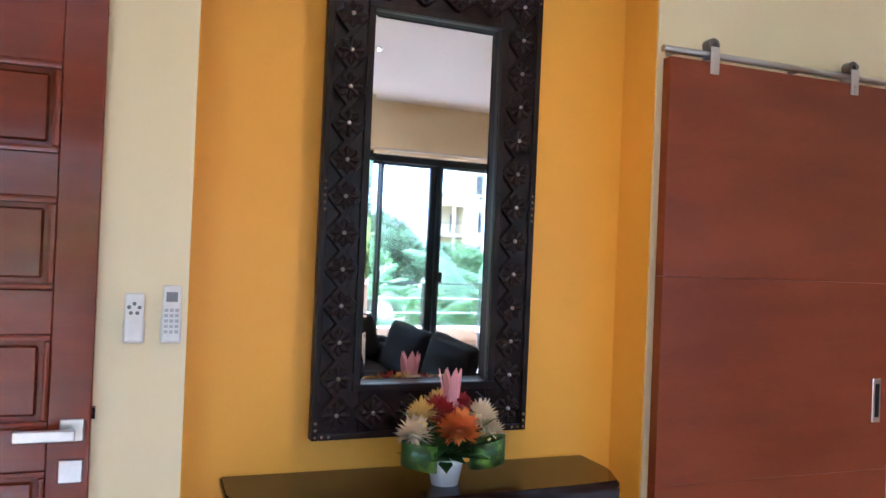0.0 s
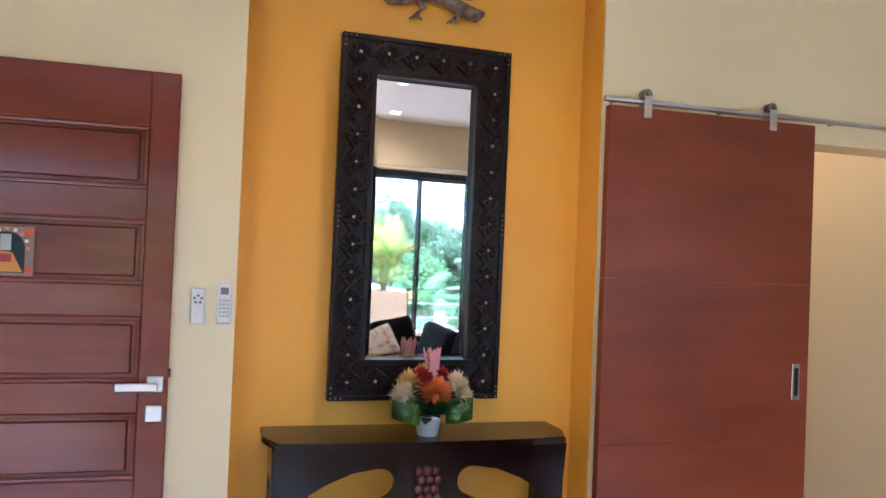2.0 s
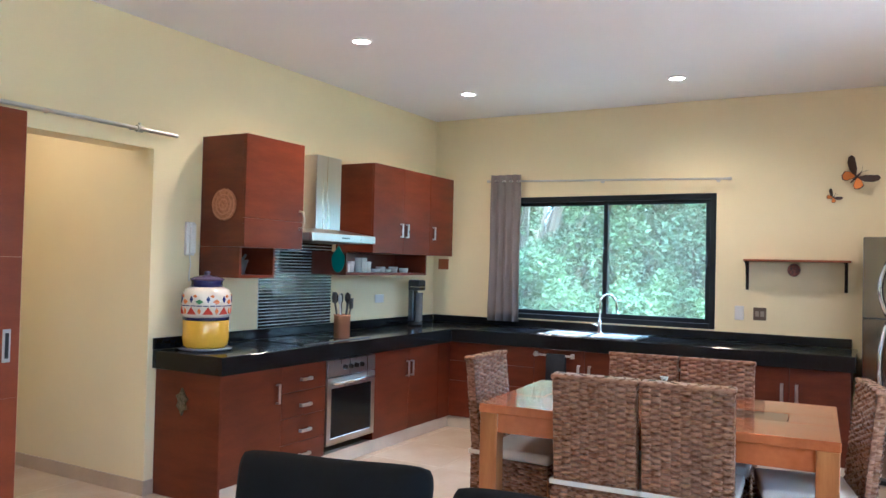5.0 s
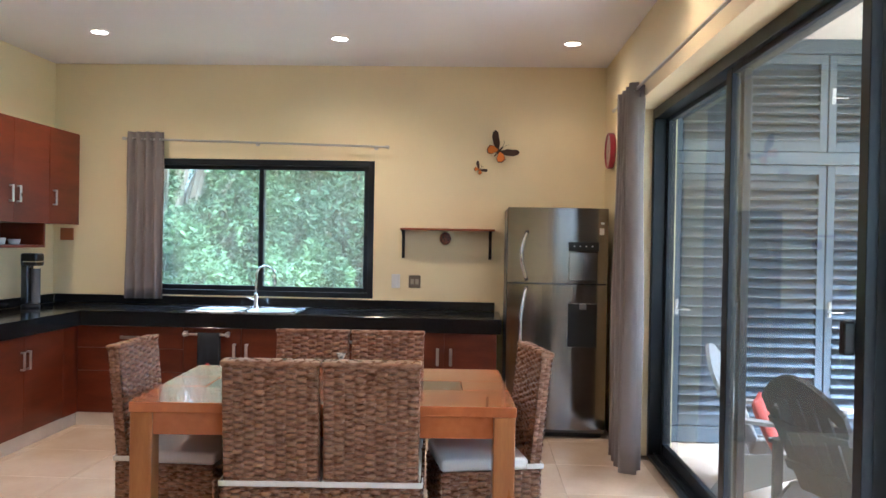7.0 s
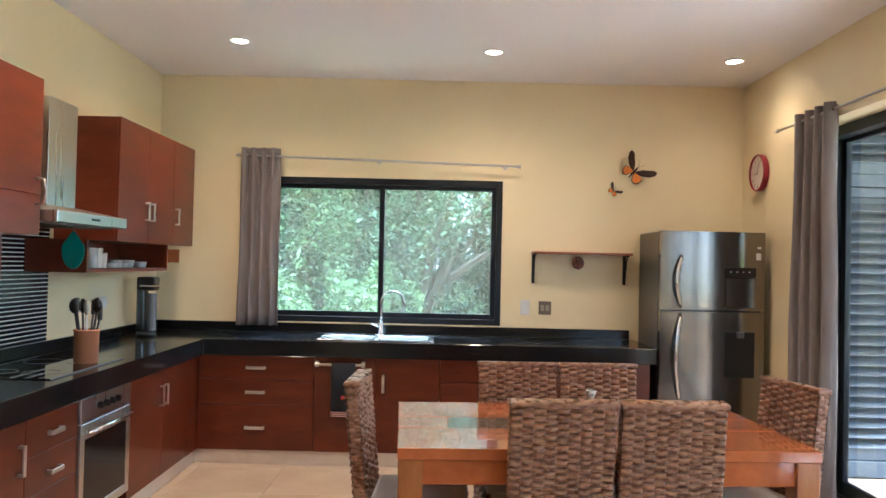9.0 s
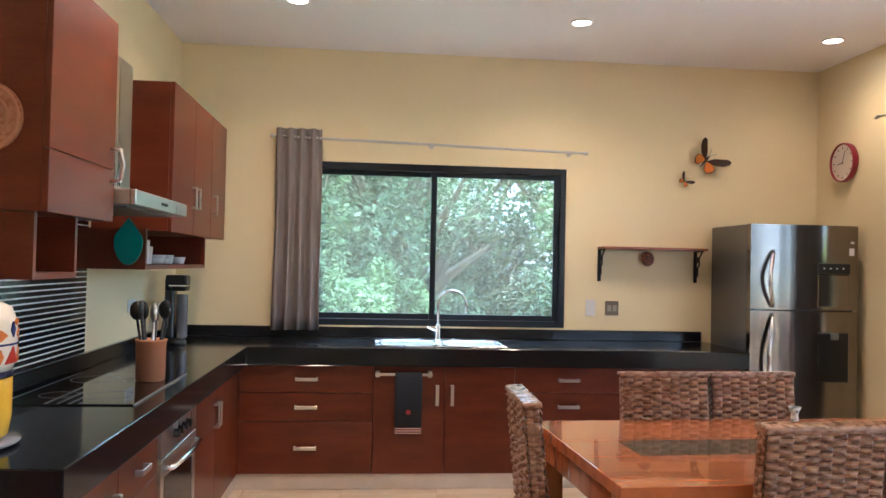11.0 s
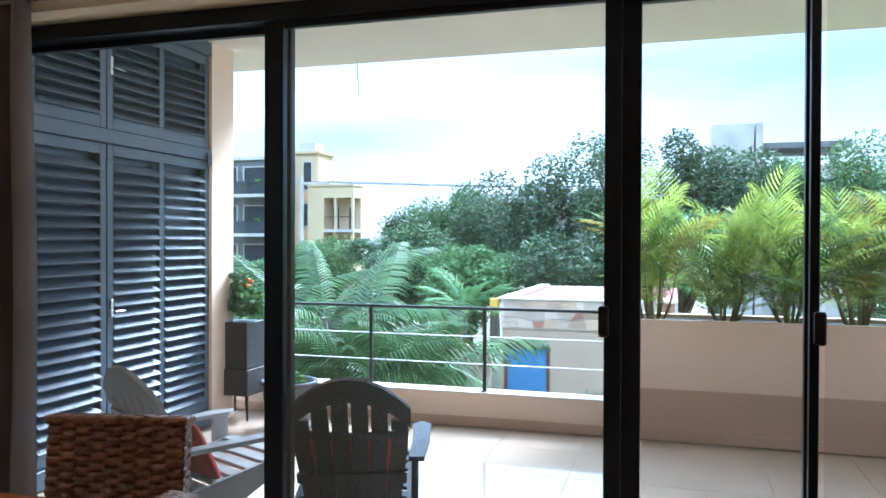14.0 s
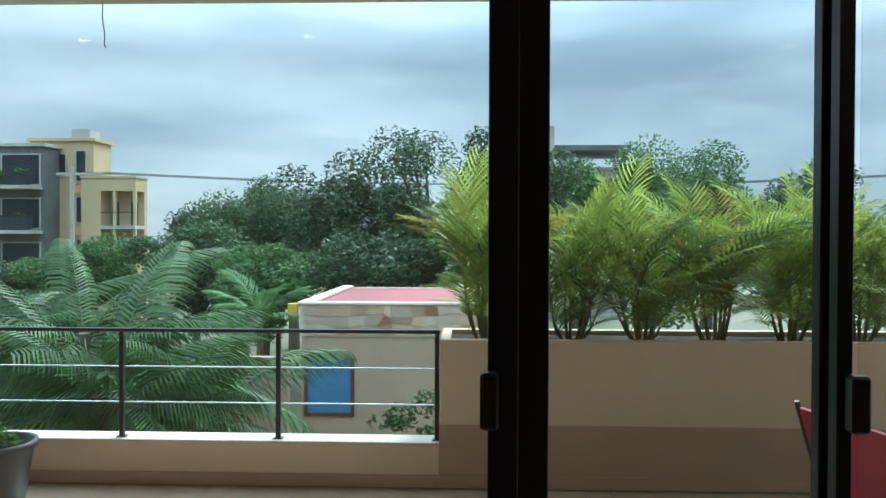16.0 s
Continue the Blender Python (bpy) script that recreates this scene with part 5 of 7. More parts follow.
def bouquet():
    b = thing("flower_arrangement", (0.845, 2.05, 0.772), "white pot of orange, cream and red flowers with leaves", "flowers")
    bm = bmesh.new()
    lathe(bm, [(0.058, 0), (0.062, 0.006), (0.062, 0.012), (0.05, 0.013)], sides=24)
    part("saucer", bm, M_TERRA, b, "terracotta saucer", smooth=True)
    bm = bmesh.new()
    lathe(bm, [(0.042, 0.0135), (0.056, 0.085), (0.059, 0.087), (0.059, 0.102), (0.052, 0.102), (0.051, 0.085)], sides=24)
    part("pot", bm, plain("white_glazed_ceramic", (0.88, 0.88, 0.88), 0.25), b, "white ceramic pot", smooth=True)
    def bloom(c, r, m, n, sharp, label, seed, up):
        rnd = random.Random(seed)
        bm = bmesh.new()
        bmesh.ops.create_icosphere(bm, subdivisions=2, radius=r * 0.34, matrix=Matrix.Translation(c))
        for i in range(n):
            zz = 1 - 1.5 * (i + 0.5) / n
            a = i * 2.39996
            d = Vector((math.sqrt(max(0, 1 - zz * zz)) * math.cos(a), math.sqrt(max(0, 1 - zz * zz)) * math.sin(a), zz))
            d = (d + Vector(up) * 0.25 + Vector((rnd.uniform(-0.2, 0.2), rnd.uniform(-0.2, 0.2), rnd.uniform(-0.2, 0.2)))).normalized()
            s = d.cross(Vector((0.3, 0.5, 0.8))).normalized() * r * sharp
            p, q = Vector(c) + d * r * 0.3, Vector(c) + d * r * rnd.uniform(0.75, 1.12)
            mid = (p + q) / 2 + d.cross(s) * 0.1
            bm.faces.new([bm.verts.new(v) for v in (p - s * 0.4, mid - s, q, mid + s)])
        part("bloom", bm, m, b, label)
    yel = plain("yellow_petal", (0.75, 0.50, 0.12), 0.7)
    bloom((0.005, -0.085, 0.205), 0.070, M_ORANGE, 340, 0.13, "orange dahlia bloom", 1, (0, -1, 0))
    bloom((-0.118, -0.045, 0.185), 0.066, M_CREAMP, 170, 0.10, "cream spider chrysanthemum", 2, (-1, -0.5, 0))
    bloom((-0.092, -0.03, 0.240), 0.058, yel, 150, 0.12, "peach chrysanthemum", 12, (-0.5, -0.3, 0.5))
    bloom((0.105, -0.02, 0.225), 0.064, M_CREAMP, 170, 0.10, "cream spider chrysanthemum", 3, (1, -0.3, 0))
    bloom((0.145, -0.02, 0.175), 0.050, M_CREAMP, 140, 0.10, "cream spider chrysanthemum", 13, (1, -0.3, 0))
    bloom((-0.045, -0.035, 0.245), 0.060, M_RED, 140, 0.2, "dark red bloom", 4, (0, -0.4, 1))
    bloom((0.045, 0.0, 0.255), 0.050, M_RED, 120, 0.2, "dark red bloom", 14, (0, 0, 1))
    bloom((-0.02, 0.02, 0.27), 0.045, yel, 90, 0.16, "yellow bloom", 5, (0, 0, 1))
    bloom((0.0, 0.075, 0.24), 0.06, M_CREAMP, 110, 0.14, "cream chrysanthemum", 6, (0, 1, 0))
    for k in range(7):
        a = k * math.tau / 7
        bm = bmesh.new()
        prism(bm, [(-0.019, -0.02), (0.019, -0.02), (0.012, 0.11), (0.0, 0.135), (-0.010, 0.11)], -0.0015, 0.0015)
        bmesh.ops.transform(bm, matrix=Matrix.Translation((0.012 + 0.014 * math.cos(a), 0.012 * math.sin(a), 0.245)) @ Matrix.Rotation(a + math.pi / 2, 4, "Z") @ Matrix.Rotation(radians(7 + 5 * (k % 2)), 4, "X"), verts=bm.verts)
        part("bract", bm, plain("pink_bract", (0.72, 0.33, 0.34), 0.6), b, "upright pink bract")
    # folded broad leaves and leaf tufts
    for sx in (-1, 1):
        bm = bmesh.new()
        n = 14
        rows = [[], []]
        for k in range(n + 1):
            a = radians(-200 + 400 * k / n)
            for j, z in enumerate((-0.042, 0.042)):
                rows[j].append(bm.verts.new((sx * 0.112 + 0.058 * math.cos(a), -0.075 + 0.036 * math.sin(a) + 0.004 * k / n, 0.128 + z * (1 - 0.35 * abs(k / n - 0.5)) + 0.012 * math.cos(a) * sx)))
        for k in range(n):
            bm.faces.new((rows[0][k], rows[0][k + 1], rows[1][k + 1], rows[1][k]))
        lf = part("folded_leaf", bm, M_STRIPE, b, "rolled green leaf with pale stripe", smooth=True)
        so = lf.modifiers.new("thickness", "SOLIDIFY")
        so.thickness = 0.002
    rnd = random.Random(8)
    for k in range(64):
        a = rnd.uniform(0, math.tau)
        bm = bmesh.new()
        ln = rnd.uniform(0.11, 0.19)
        prism(bm, [(-0.005, 0), (0.005, 0), (0.022, ln * 0.5), (0, ln), (-0.022, ln * 0.5)], -0.0008, 0.0008)
        bmesh.ops.transform(bm, matrix=Matrix.Translation((0, 0, rnd.uniform(0.09, 0.16))) @ Matrix.Rotation(a, 4, "Z") @ Matrix.Rotation(radians(rnd.uniform(50, 98)), 4, "X"), verts=bm.verts)
        part("leaf", bm, M_GREEN, b, "dark green leaf")


M_STRIPE = surface("striped_leaf", (0.10, 0.20, 0.025), (0.018, 0.06, 0.010), rough=0.35, scale=18, spread=(0.5, 0.62))
bouquet()


# ---- things in the kitchen ----
def jar():
    j = thing("talavera_jar", (3.83, 1.86, 0.901), "painted ceramic water jar with yellow base and lid", "ceramic jar")
    bm = bmesh.new()
    lathe(bm, [(0.12, 0), (0.165, 0.006), (0.17, 0.014), (0.12, 0.016)], sides=36)
    part("plate", bm, plain("glass_plate_grey", (0.20, 0.21, 0.23), 0.15), j, "grey round plate", smooth=True)
    def band(name, prof, m, label):
        bm = bmesh.new()
        lathe(bm, prof, sides=40)
        part(name, bm, m, j, label, smooth=True)
    band("base_band", [(0.118, 0.0165), (0.135, 0.03), (0.143, 0.08), (0.143, 0.185), (0.141, 0.19)], plain("yellow_glaze", (0.80, 0.46, 0.03), 0.2), "yellow glazed lower body")
    band("belt", [(0.1425, 0.1905), (0.1445, 0.196), (0.1445, 0.204), (0.1425, 0.2095)], plain("navy_glaze", (0.012, 0.014, 0.07), 0.15), "dark blue belt")
    band("body", [(0.142, 0.21), (0.150, 0.235), (0.153, 0.29), (0.150, 0.345), (0.136, 0.385), (0.105, 0.40)], surface("cream_glaze", (0.78, 0.70, 0.58), rough=0.15, scale=8), "cream painted upper body")
    band("neck", [(0.100, 0.4005), (0.096, 0.43), (0.100, 0.442), (0.09, 0.443)], plain("navy_glaze_neck", (0.012, 0.014, 0.09), 0.15), "dark blue neck")
    band("lid", [(0.106, 0.4435), (0.106, 0.453), (0.07, 0.468), (0.022, 0.475), (0.016, 0.482), (0.022, 0.492), (0.012, 0.502), (0.002, 0.504)], plain("lid_glaze", (0.10, 0.07, 0.13), 0.15), "dark lid with knob")
    cols = [plain("red_glaze", (0.50, 0.05, 0.03), 0.15), plain("orange_glaze", (0.72, 0.22, 0.05), 0.15), plain("green_glaze", (0.10, 0.28, 0.12), 0.15), plain("blue_glaze", (0.03, 0.04, 0.16), 0.15)]
    def stamp(a, z, w, h, m, kind):
        bm = bmesh.new()
        pts = {"tri": [(-w, -h), (w, -h), (0, h)], "dia": [(-w, 0), (0, -h), (w, 0), (0, h)], "bar": [(-w, -h), (w, -h), (w, h), (-w, h)]}[kind]
        r = 0.1545
        lo = [bm.verts.new((r * math.sin(a + x / r) * s, -r * math.cos(a + x / r) * s, z + y)) for s in (0.97, 1.006) for x, y in pts]
        n = len(pts)
        bm.faces.new(lo[n:])
        for k in range(n):
            bm.faces.new((lo[k], lo[(k + 1) % n], lo[n + (k + 1) % n], lo[n + k]))
        part("painted_motif", bm, m, j)
    for k in range(9):
        a = k * math.tau / 9
        stamp(a, 0.255, 0.034, 0.024, cols[0], "tri")
        stamp(a + 0.35, 0.252, 0.012, 0.02, cols[1], "dia")
        stamp(a + 0.35, 0.31, 0.026, 0.016, cols[2] if k % 2 else cols[1], "dia")
        stamp(a, 0.325, 0.012, 0.022, cols[3], "dia")
        stamp(a + 0.17, 0.345, 0.014, 0.010, cols[1], "dia")
    for k in range(24):
        stamp(k * math.tau / 24, 0.2845, 0.017, 0.003, cols[3], "bar")


jar()


def crock():
    c = thing("utensil_crock", (5.0, 1.655, 0.9065), "terracotta crock holding black kitchen utensils", "utensil holder")
    bm = bmesh.new()
    lathe(bm, [(0.055, 0), (0.06, 0.004), (0.062, 0.165), (0.066, 0.17), (0.066, 0.178), (0.058, 0.178), (0.055, 0.01)], sides=28)
    part("pot", bm, M_TERRA, c, smooth=True)
    rnd = random.Random(5)
    for k in range(7):
        a = k * math.tau / 7
        top = Vector((0.075 * math.cos(a), 0.06 * math.sin(a), 0.24 + 0.05 * rnd.random()))
        bm = bmesh.new()
        rod(bm, (0.02 * math.cos(a), 0.02 * math.sin(a), 0.02), top, 0.006, 8)
        m = Matrix.Translation(top + Vector((0, 0, 0.02))) @ Matrix.Rotation(a, 4, "Z") @ Matrix.Diagonal((0.030, 0.014, 0.042, 1))
        if k % 3:
            bmesh.ops.create_icosphere(bm, subdivisions=2, radius=1, matrix=m)
        else:
            box(bm, top.x - 0.025, top.x + 0.025, top.y - 0.004, top.y + 0.004, top.z - 0.02, top.z + 0.06, 0.003)
        part("utensil", bm, M_NICKEL if k == 4 else M_BLACK, c, "", True)


crock()


def soda_maker():
    c = thing("soda_maker", (6.52, 1.93, 0.901), "slim black and steel drink carbonator on the worktop", "kitchen appliance")
    bm = bmesh.new()
    lathe(bm, [(0.068, 0), (0.068, 0.022), (0.05, 0.032), (0.03, 0.034)], sides=24)
    part("base", bm, M_BLACK, c, smooth=True)
    part("column", boxes((-0.045, 0.045, 0.0, 0.06, 0.03, 0.42), bevel=0.02, seg=3), plain("gunmetal", (0.10, 0.11, 0.13), 0.25, 0.8), c, "gunmetal column")
    part("head", boxes((-0.06, 0.06, -0.075, 0.055, 0.33, 0.43), bevel=0.02, seg=3), M_BLACK, c, "black head")
    bm = bmesh.new()
    rod(bm, (0, -0.04, 0.04), (0, -0.04, 0.31), 0.034, 20)
    part("bottle", bm, plain("grey_bottle", (0.14, 0.15, 0.17), 0.1), c, smooth=False)
    part("band", boxes((-0.061, 0.061, -0.076, 0.03, 0.36, 0.368)), M_CHROME, c)


soda_maker()


def small_kitchen():
    p = thing("wall_telephone", (3.86, 2.079, 1.50), "white wall telephone handset", "telephone")
    part("cradle", boxes((-0.035, 0.035, -0.03, 0, 0.0, 0.22), bevel=0.006), M_WHITE, p)
    part("receiver", boxes((-0.022, 0.022, -0.055, -0.031, 0.01, 0.21), bevel=0.01, seg=2), M_WHITE, p)
    bm = bmesh.new()
    tube(bm, [(0, -0.02, 0.0), (0.005, -0.025, -0.06), (0.0, -0.02, -0.11), (0.01, -0.01, -0.17)], 0.004, 6)
    part("cord", bm, M_WHITE, p)
    t = thing("cork_trivet", (3.961, 1.86, 1.84), "round woven trivet hung on the cabinet side", "trivet")
    bm = bmesh.new()
    rod(bm, (0, 0, 0), (-0.012, 0, 0), 0.105, 32)
    part("disc", bm, surface("woven_straw", (0.42, 0.19, 0.085), (0.27, 0.10, 0.04), rough=0.8, scale=60), t)
    for r in (0.035, 0.065, 0.095):
        bm = bmesh.new()
        tube(bm, [(-0.012, r * math.cos(a * math.tau / 32), r * math.sin(a * math.tau / 32)) for a in range(33)], 0.004, 5)
        part("ring", bm, M_TERRA, t)
    o = thing("cactus_ornament", (3.632, 1.83, 0.60), "small pewter ornament on the counter's end panel", "ornament")
    bm = bmesh.new()
    prism(bm, [(a, b) for a, b in ((0, -0.085), (0.02, -0.05), (0.045, -0.03), (0.03, 0.0), (0.05, 0.035), (0.02, 0.05), (0.0, 0.085), (-0.025, 0.045), (-0.05, 0.02), (-0.03, -0.01), (-0.045, -0.045), (-0.015, -0.05))], -0.012, 0.0, "yz")
    part("plaque", bm, surface("pewter", (0.22, 0.21, 0.16), (0.10, 0.10, 0.08), rough=0.4, metal=0.8, scale=60), o)
    m = thing("stone_mortar", (4.10, 1.87, 1.381), "grey stone mortar on the open shelf", "mortar")
    bm = bmesh.new()
    lathe(bm, [(0.045, 0), (0.05, 0.01), (0.075, 0.10), (0.068, 0.10), (0.04, 0.04), (0.002, 0.035)], sides=22)
    part("bowl", bm, plain("dark_basalt", (0.07, 0.075, 0.08), 0.8, fine=60), m, smooth=True)
    bm = bmesh.new()
    rod(bm, (0.0, 0, 0.05), (0.07, -0.01, 0.135), 0.013, 10, 0.009)
    part("pestle", bm, plain("basalt", (0.10, 0.10, 0.11), 0.8), m)
    s = thing("spoon_rest", (5.129, 1.80, 1.40), "teal silicone spoon rest hung on the shelf side", "spoon rest")
    bm = bmesh.new()
    ring = [k * math.tau / 24 for k in range(24)]
    prism(bm, [(0.062 * math.sin(a) * (1 if math.cos(a) > -0.2 else max(0.2, 1 + 0.95 * (math.cos(a) + 0.2))), 0.085 - 0.085 * math.cos(a) + 0.02 * (1 - math.cos(a))) for a in ring], -0.012, -0.002, "yz")
    part("dish", bm, plain("teal_silicone", (0.01, 0.22, 0.20), 0.4), s)
    # crockery on the open shelf
    glassy = plain("pale_glassware", (0.55, 0.58, 0.60), 0.08)
    rnd = random.Random(11)
    for k, x in enumerate((5.22, 5.31, 5.40, 5.47, 5.54, 5.61, 5.70, 5.80, 5.90, 6.02, 6.14)):
        h = (0.10, 0.07, 0.09, 0.12, 0.12, 0.09, 0.03, 0.05, 0.03, 0.05, 0.04)[k]
        r = 0.032 if h > 0.06 else 0.045
        g = thing("cup" if k % 3 else "drinking_glass", (x, 1.83 + 0.05 * rnd.random(), 1.401), "white cup on the open kitchen shelf" if k % 3 else "clear drinking glass on the open shelf", "cup", group="cups on the shelf")
        bm = bmesh.new()
        lathe(bm, [(r * 0.75, 0), (r * 0.8, 0.003), (r, h), (r * 0.92, h), (r * 0.7, 0.006)], sides=18)
        part("cup_body", bm, glassy if k % 3 == 0 or k > 6 else M_WHITE, g, smooth=True)
    q = tagged(part("wall_tile", boxes((7.088, 7.099, 1.90, 2.015, 1.435, 1.54), bevel=0.002), plain("rust_tile", (0.38, 0.12, 0.04), 0.5)), "small square rust-orange tile on the wall", "tile")
    w = thing("light_switch", (7.099, -0.885, 1.08), "white wall light switch plate", "switch")
    part("plate", boxes((-0.006, 0, -0.036, 0.036, 0, 0.118), bevel=0.002), M_WHITE, w)
    part("rocker", boxes((-0.010, -0.006, -0.014, 0.014, 0.03, 0.088), bevel=0.001), M_WHITE, w)
    w = thing("wall_outlet", (7.099, -1.045, 1.085), "bronze framed wall outlet", "outlet")
    part("plate", boxes((-0.007, 0, -0.05, 0.05, 0, 0.105), bevel=0.003), plain("bronze_plate", (0.17, 0.13, 0.09), 0.4, 0.4), w)
    for y in (-0.02, 0.02):
        part("socket", boxes((-0.010, -0.007, y - 0.014, y + 0.014, 0.03, 0.075), bevel=0.001), plain("beige_socket", (0.35, 0.30, 0.22), 0.5), w)
    w = thing("wall_outlet", (6.12, 2.079, 1.12), "white double wall outlet above the worktop", "outlet")
    part("plate", boxes((-0.07, 0.07, -0.006, 0, 0, 0.075), bevel=0.002), M_WHITE, w)


small_kitchen()


def wall_shelf():
    s = thing("wall_shelf", (7.099, -1.32, 1.335), "short cherry wall shelf on black iron brackets", "shelf")
    part("board", boxes((-0.15, 0, -0.39, 0.39, 0.235, 0.253), bevel=0.003), plain("cherry_board", (0.30, 0.09, 0.03), 0.3), s)
    for y in (-0.355, 0.375):
        bm = boxes((-0.008, 0, y - 0.012, y + 0.012, 0.0, 0.234), (-0.13, -0.008, y - 0.012, y + 0.012, 0.226, 0.2345))
        tube(bm, [(-0.006, y, 0.03), (-0.05, y, 0.06), (-0.045, y, 0.11), (-0.075, y, 0.13), (-0.07, y, 0.18), (-0.12, y, 0.226)], 0.006, 6)
        tube(bm, [(-0.008 - 0.022 + 0.022 * math.cos(a * math.tau / 12), y, 0.17 + 0.022 * math.sin(a * math.tau / 12)) for a in range(13)], 0.005, 6)
        part("bracket", bm, plain("black_iron", (0.015, 0.014, 0.013), 0.5, 0.5), s, "scrolled black iron bracket")
    m = thing("mask_ornament", (7.098, -1.30, 1.45), "small painted ornament hung under the shelf", "ornament")
    bm = bmesh.new()
    bmesh.ops.create_icosphere(bm, subdivisions=2, radius=1, matrix=Matrix.Translation((-0.03, 0, 0.055)) @ Matrix.Diagonal((0.03, 0.05, 0.055, 1)))
    part("body", bm, surface("painted_clay", (0.40, 0.12, 0.07), (0.05, 0.035, 0.03), rough=0.4, scale=45), m, smooth=True)


wall_shelf()


def butterfly(at, s, turn, label):
    b = thing("butterfly_ornament", at, label, "wall ornament", group="butterflies on the wall")
    dark, oran = plain("dark_wing", (0.045, 0.02, 0.012), 0.5), plain("orange_wing", (0.72, 0.22, 0.02), 0.5)
    rot = Matrix.Rotation(radians(turn), 4, "X")
    for sy in (-1, 1):
        fold = Matrix.Rotation(radians(28) * sy, 4, "Z")
        up = [(0.01, 0.0), (0.05, 0.05), (0.14, 0.11), (0.175, 0.105), (0.18, 0.075), (0.15, 0.035), (0.09, 0.0), (0.01, -0.012)]
        lo = [(0.01, -0.005), (0.07, -0.005), (0.115, -0.03), (0.11, -0.075), (0.075, -0.10), (0.04, -0.085), (0.01, -0.03)]
        for pts, m, name, k in ((up, dark, "forewing", 1.0), (lo, dark, "hindwing", 1.0), ([(0.12 * 0.055 + 0.88 * y, 0.12 * -0.05 + 0.88 * z + 0.003) for y, z in lo], oran, "wing_patch", 1.0)):
            bm = bmesh.new()
            t = 0.0 if m is dark else 0.0022
            prism(bm, [(sy * y * s, z * s) for y, z in pts], -0.001 - t, 0.001 - t, "yz")
            bmesh.ops.transform(bm, matrix=Matrix.Translation((-0.012 - 0.004, 0, 0)) @ rot @ fold, verts=bm.verts)
            part(name, bm, m, b)
    bm = bmesh.new()
    tube(bm, [rot @ Vector((-0.012, 0, z * s)) for z in (-0.075, -0.03, 0.02, 0.05)], [0.004 * s, 0.009 * s, 0.010 * s, 0.004 * s], 8)
    for sy in (-1, 1):
        tube(bm, [rot @ Vector((-0.014, 0, 0.05 * s)), rot @ Vector((-0.02, sy * 0.03 * s, 0.10 * s))], 0.0012, 5)
    part("body", bm, dark, b)


butterfly((7.095, -1.74, 2.25), 0.88, 42, "large orange and black butterfly ornament on the wall")
butterfly((7.095, -1.575, 2.09), 0.38, 42, "small orange and black butterfly ornament on the wall")


def clock():
    c = thing("wall_clock", (6.73, -2.619, 2.215), "round wall clock with red rim and cream face", "clock")
    bm = bmesh.new()
    lathe(bm, [(0.135, 0), (0.14, 0.004), (0.14, 0.04), (0.136, 0.045), (0.13, 0.045), (0.128, 0.03)], sides=40)
    bmesh.ops.rotate(bm, verts=bm.verts, matrix=Matrix.Rotation(radians(-90), 3, "X"))
    part("rim", bm, plain("red_rim", (0.25, 0.012, 0.028), 0.3), c, smooth=True)
    bm = bmesh.new()
    rod(bm, (0, 0.028, 0), (0, 0.032, 0), 0.128, 40)
    part("dial", bm, plain("cream_dial", (0.66, 0.56, 0.48), 0.25), c)
    for k in range(12):
        a = k * math.tau / 12
        bm = bmesh.new()
        box(bm, -0.003, 0.003, 0.032, 0.0332, 0.095, 0.112)
        bmesh.ops.rotate(bm, verts=bm.verts, matrix=Matrix.Rotation(a, 3, "Y"))
        part("hour_mark", bm, M_BLACK, c)
    for a, l in ((100, 0.06), (-20, 0.09)):
        bm = bmesh.new()
        box(bm, -0.003, 0.003, 0.034, 0.0352, -0.012, l)
        bmesh.ops.rotate(bm, verts=bm.verts, matrix=Matrix.Rotation(radians(a), 3, "Y"))
        part("clock_hand", bm, M_BLACK, c)


clock()


def towel():
    r = thing("towel_rail", (6.474, 0.50, 0.735), "small steel towel rail on the sink cabinet", "towel rail")
    bm = boxes((-0.055, -0.043, -0.18, 0.18, -0.008, 0.008), bevel=0.002)
    part("bar", bm, M_NICKEL, r)
    for y in (-0.165, 0.165):
        part("foot", boxes((-0.043, 0, y - 0.012, y + 0.012, -0.02, 0.02), bevel=0.003), M_NICKEL, r)
    t = thing("tea_towel", (6.424, 0.47, 0.745), "navy tea towel with small red motif and striped hem", "towel")
    bm = bmesh.new()
    n = 10
    g = []
    prof = [(0.022, -0.30), (0.020, -0.1), (0.017, 0.0), (0.0, 0.006), (-0.017, 0.0), (-0.019, -0.15), (-0.023, -0.38)]
    for x, z in prof:
        g.append([bm.verts.new((x + 0.003 * math.sin(k * 1.9) * min(1, -z * 6 if z < 0 else 0), -0.085 + 0.17 * k / n, z)) for k in range(n + 1)])
    for a, b in zip(g, g[1:]):
        for k in range(n):
            bm.faces.new((a[k], a[k + 1], b[k + 1], b[k]))
    c = part("cloth", bm, plain("navy_cotton", (0.010, 0.013, 0.020), 0.9, fine=300), t, smooth=True)
    so = c.modifiers.new("thickness", "SOLIDIFY")
    so.thickness = 0.003
    for k in range(3):
        part("hem_stripe", boxes((-0.0285, -0.0265, -0.083, 0.083, -0.345 - k * 0.014, -0.338 - k * 0.014)), plain("pale_red_stripe", (0.55, 0.30, 0.26), 0.9), t)
    bm = bmesh.new()
    bmesh.ops.create_icosphere(bm, subdivisions=1, radius=1, matrix=Matrix.Translation((-0.026, 0.0, -0.24)) @ Matrix.Diagonal((0.003, 0.018, 0.018, 1)))
    part("motif", bm, M_RED, t)


towel()


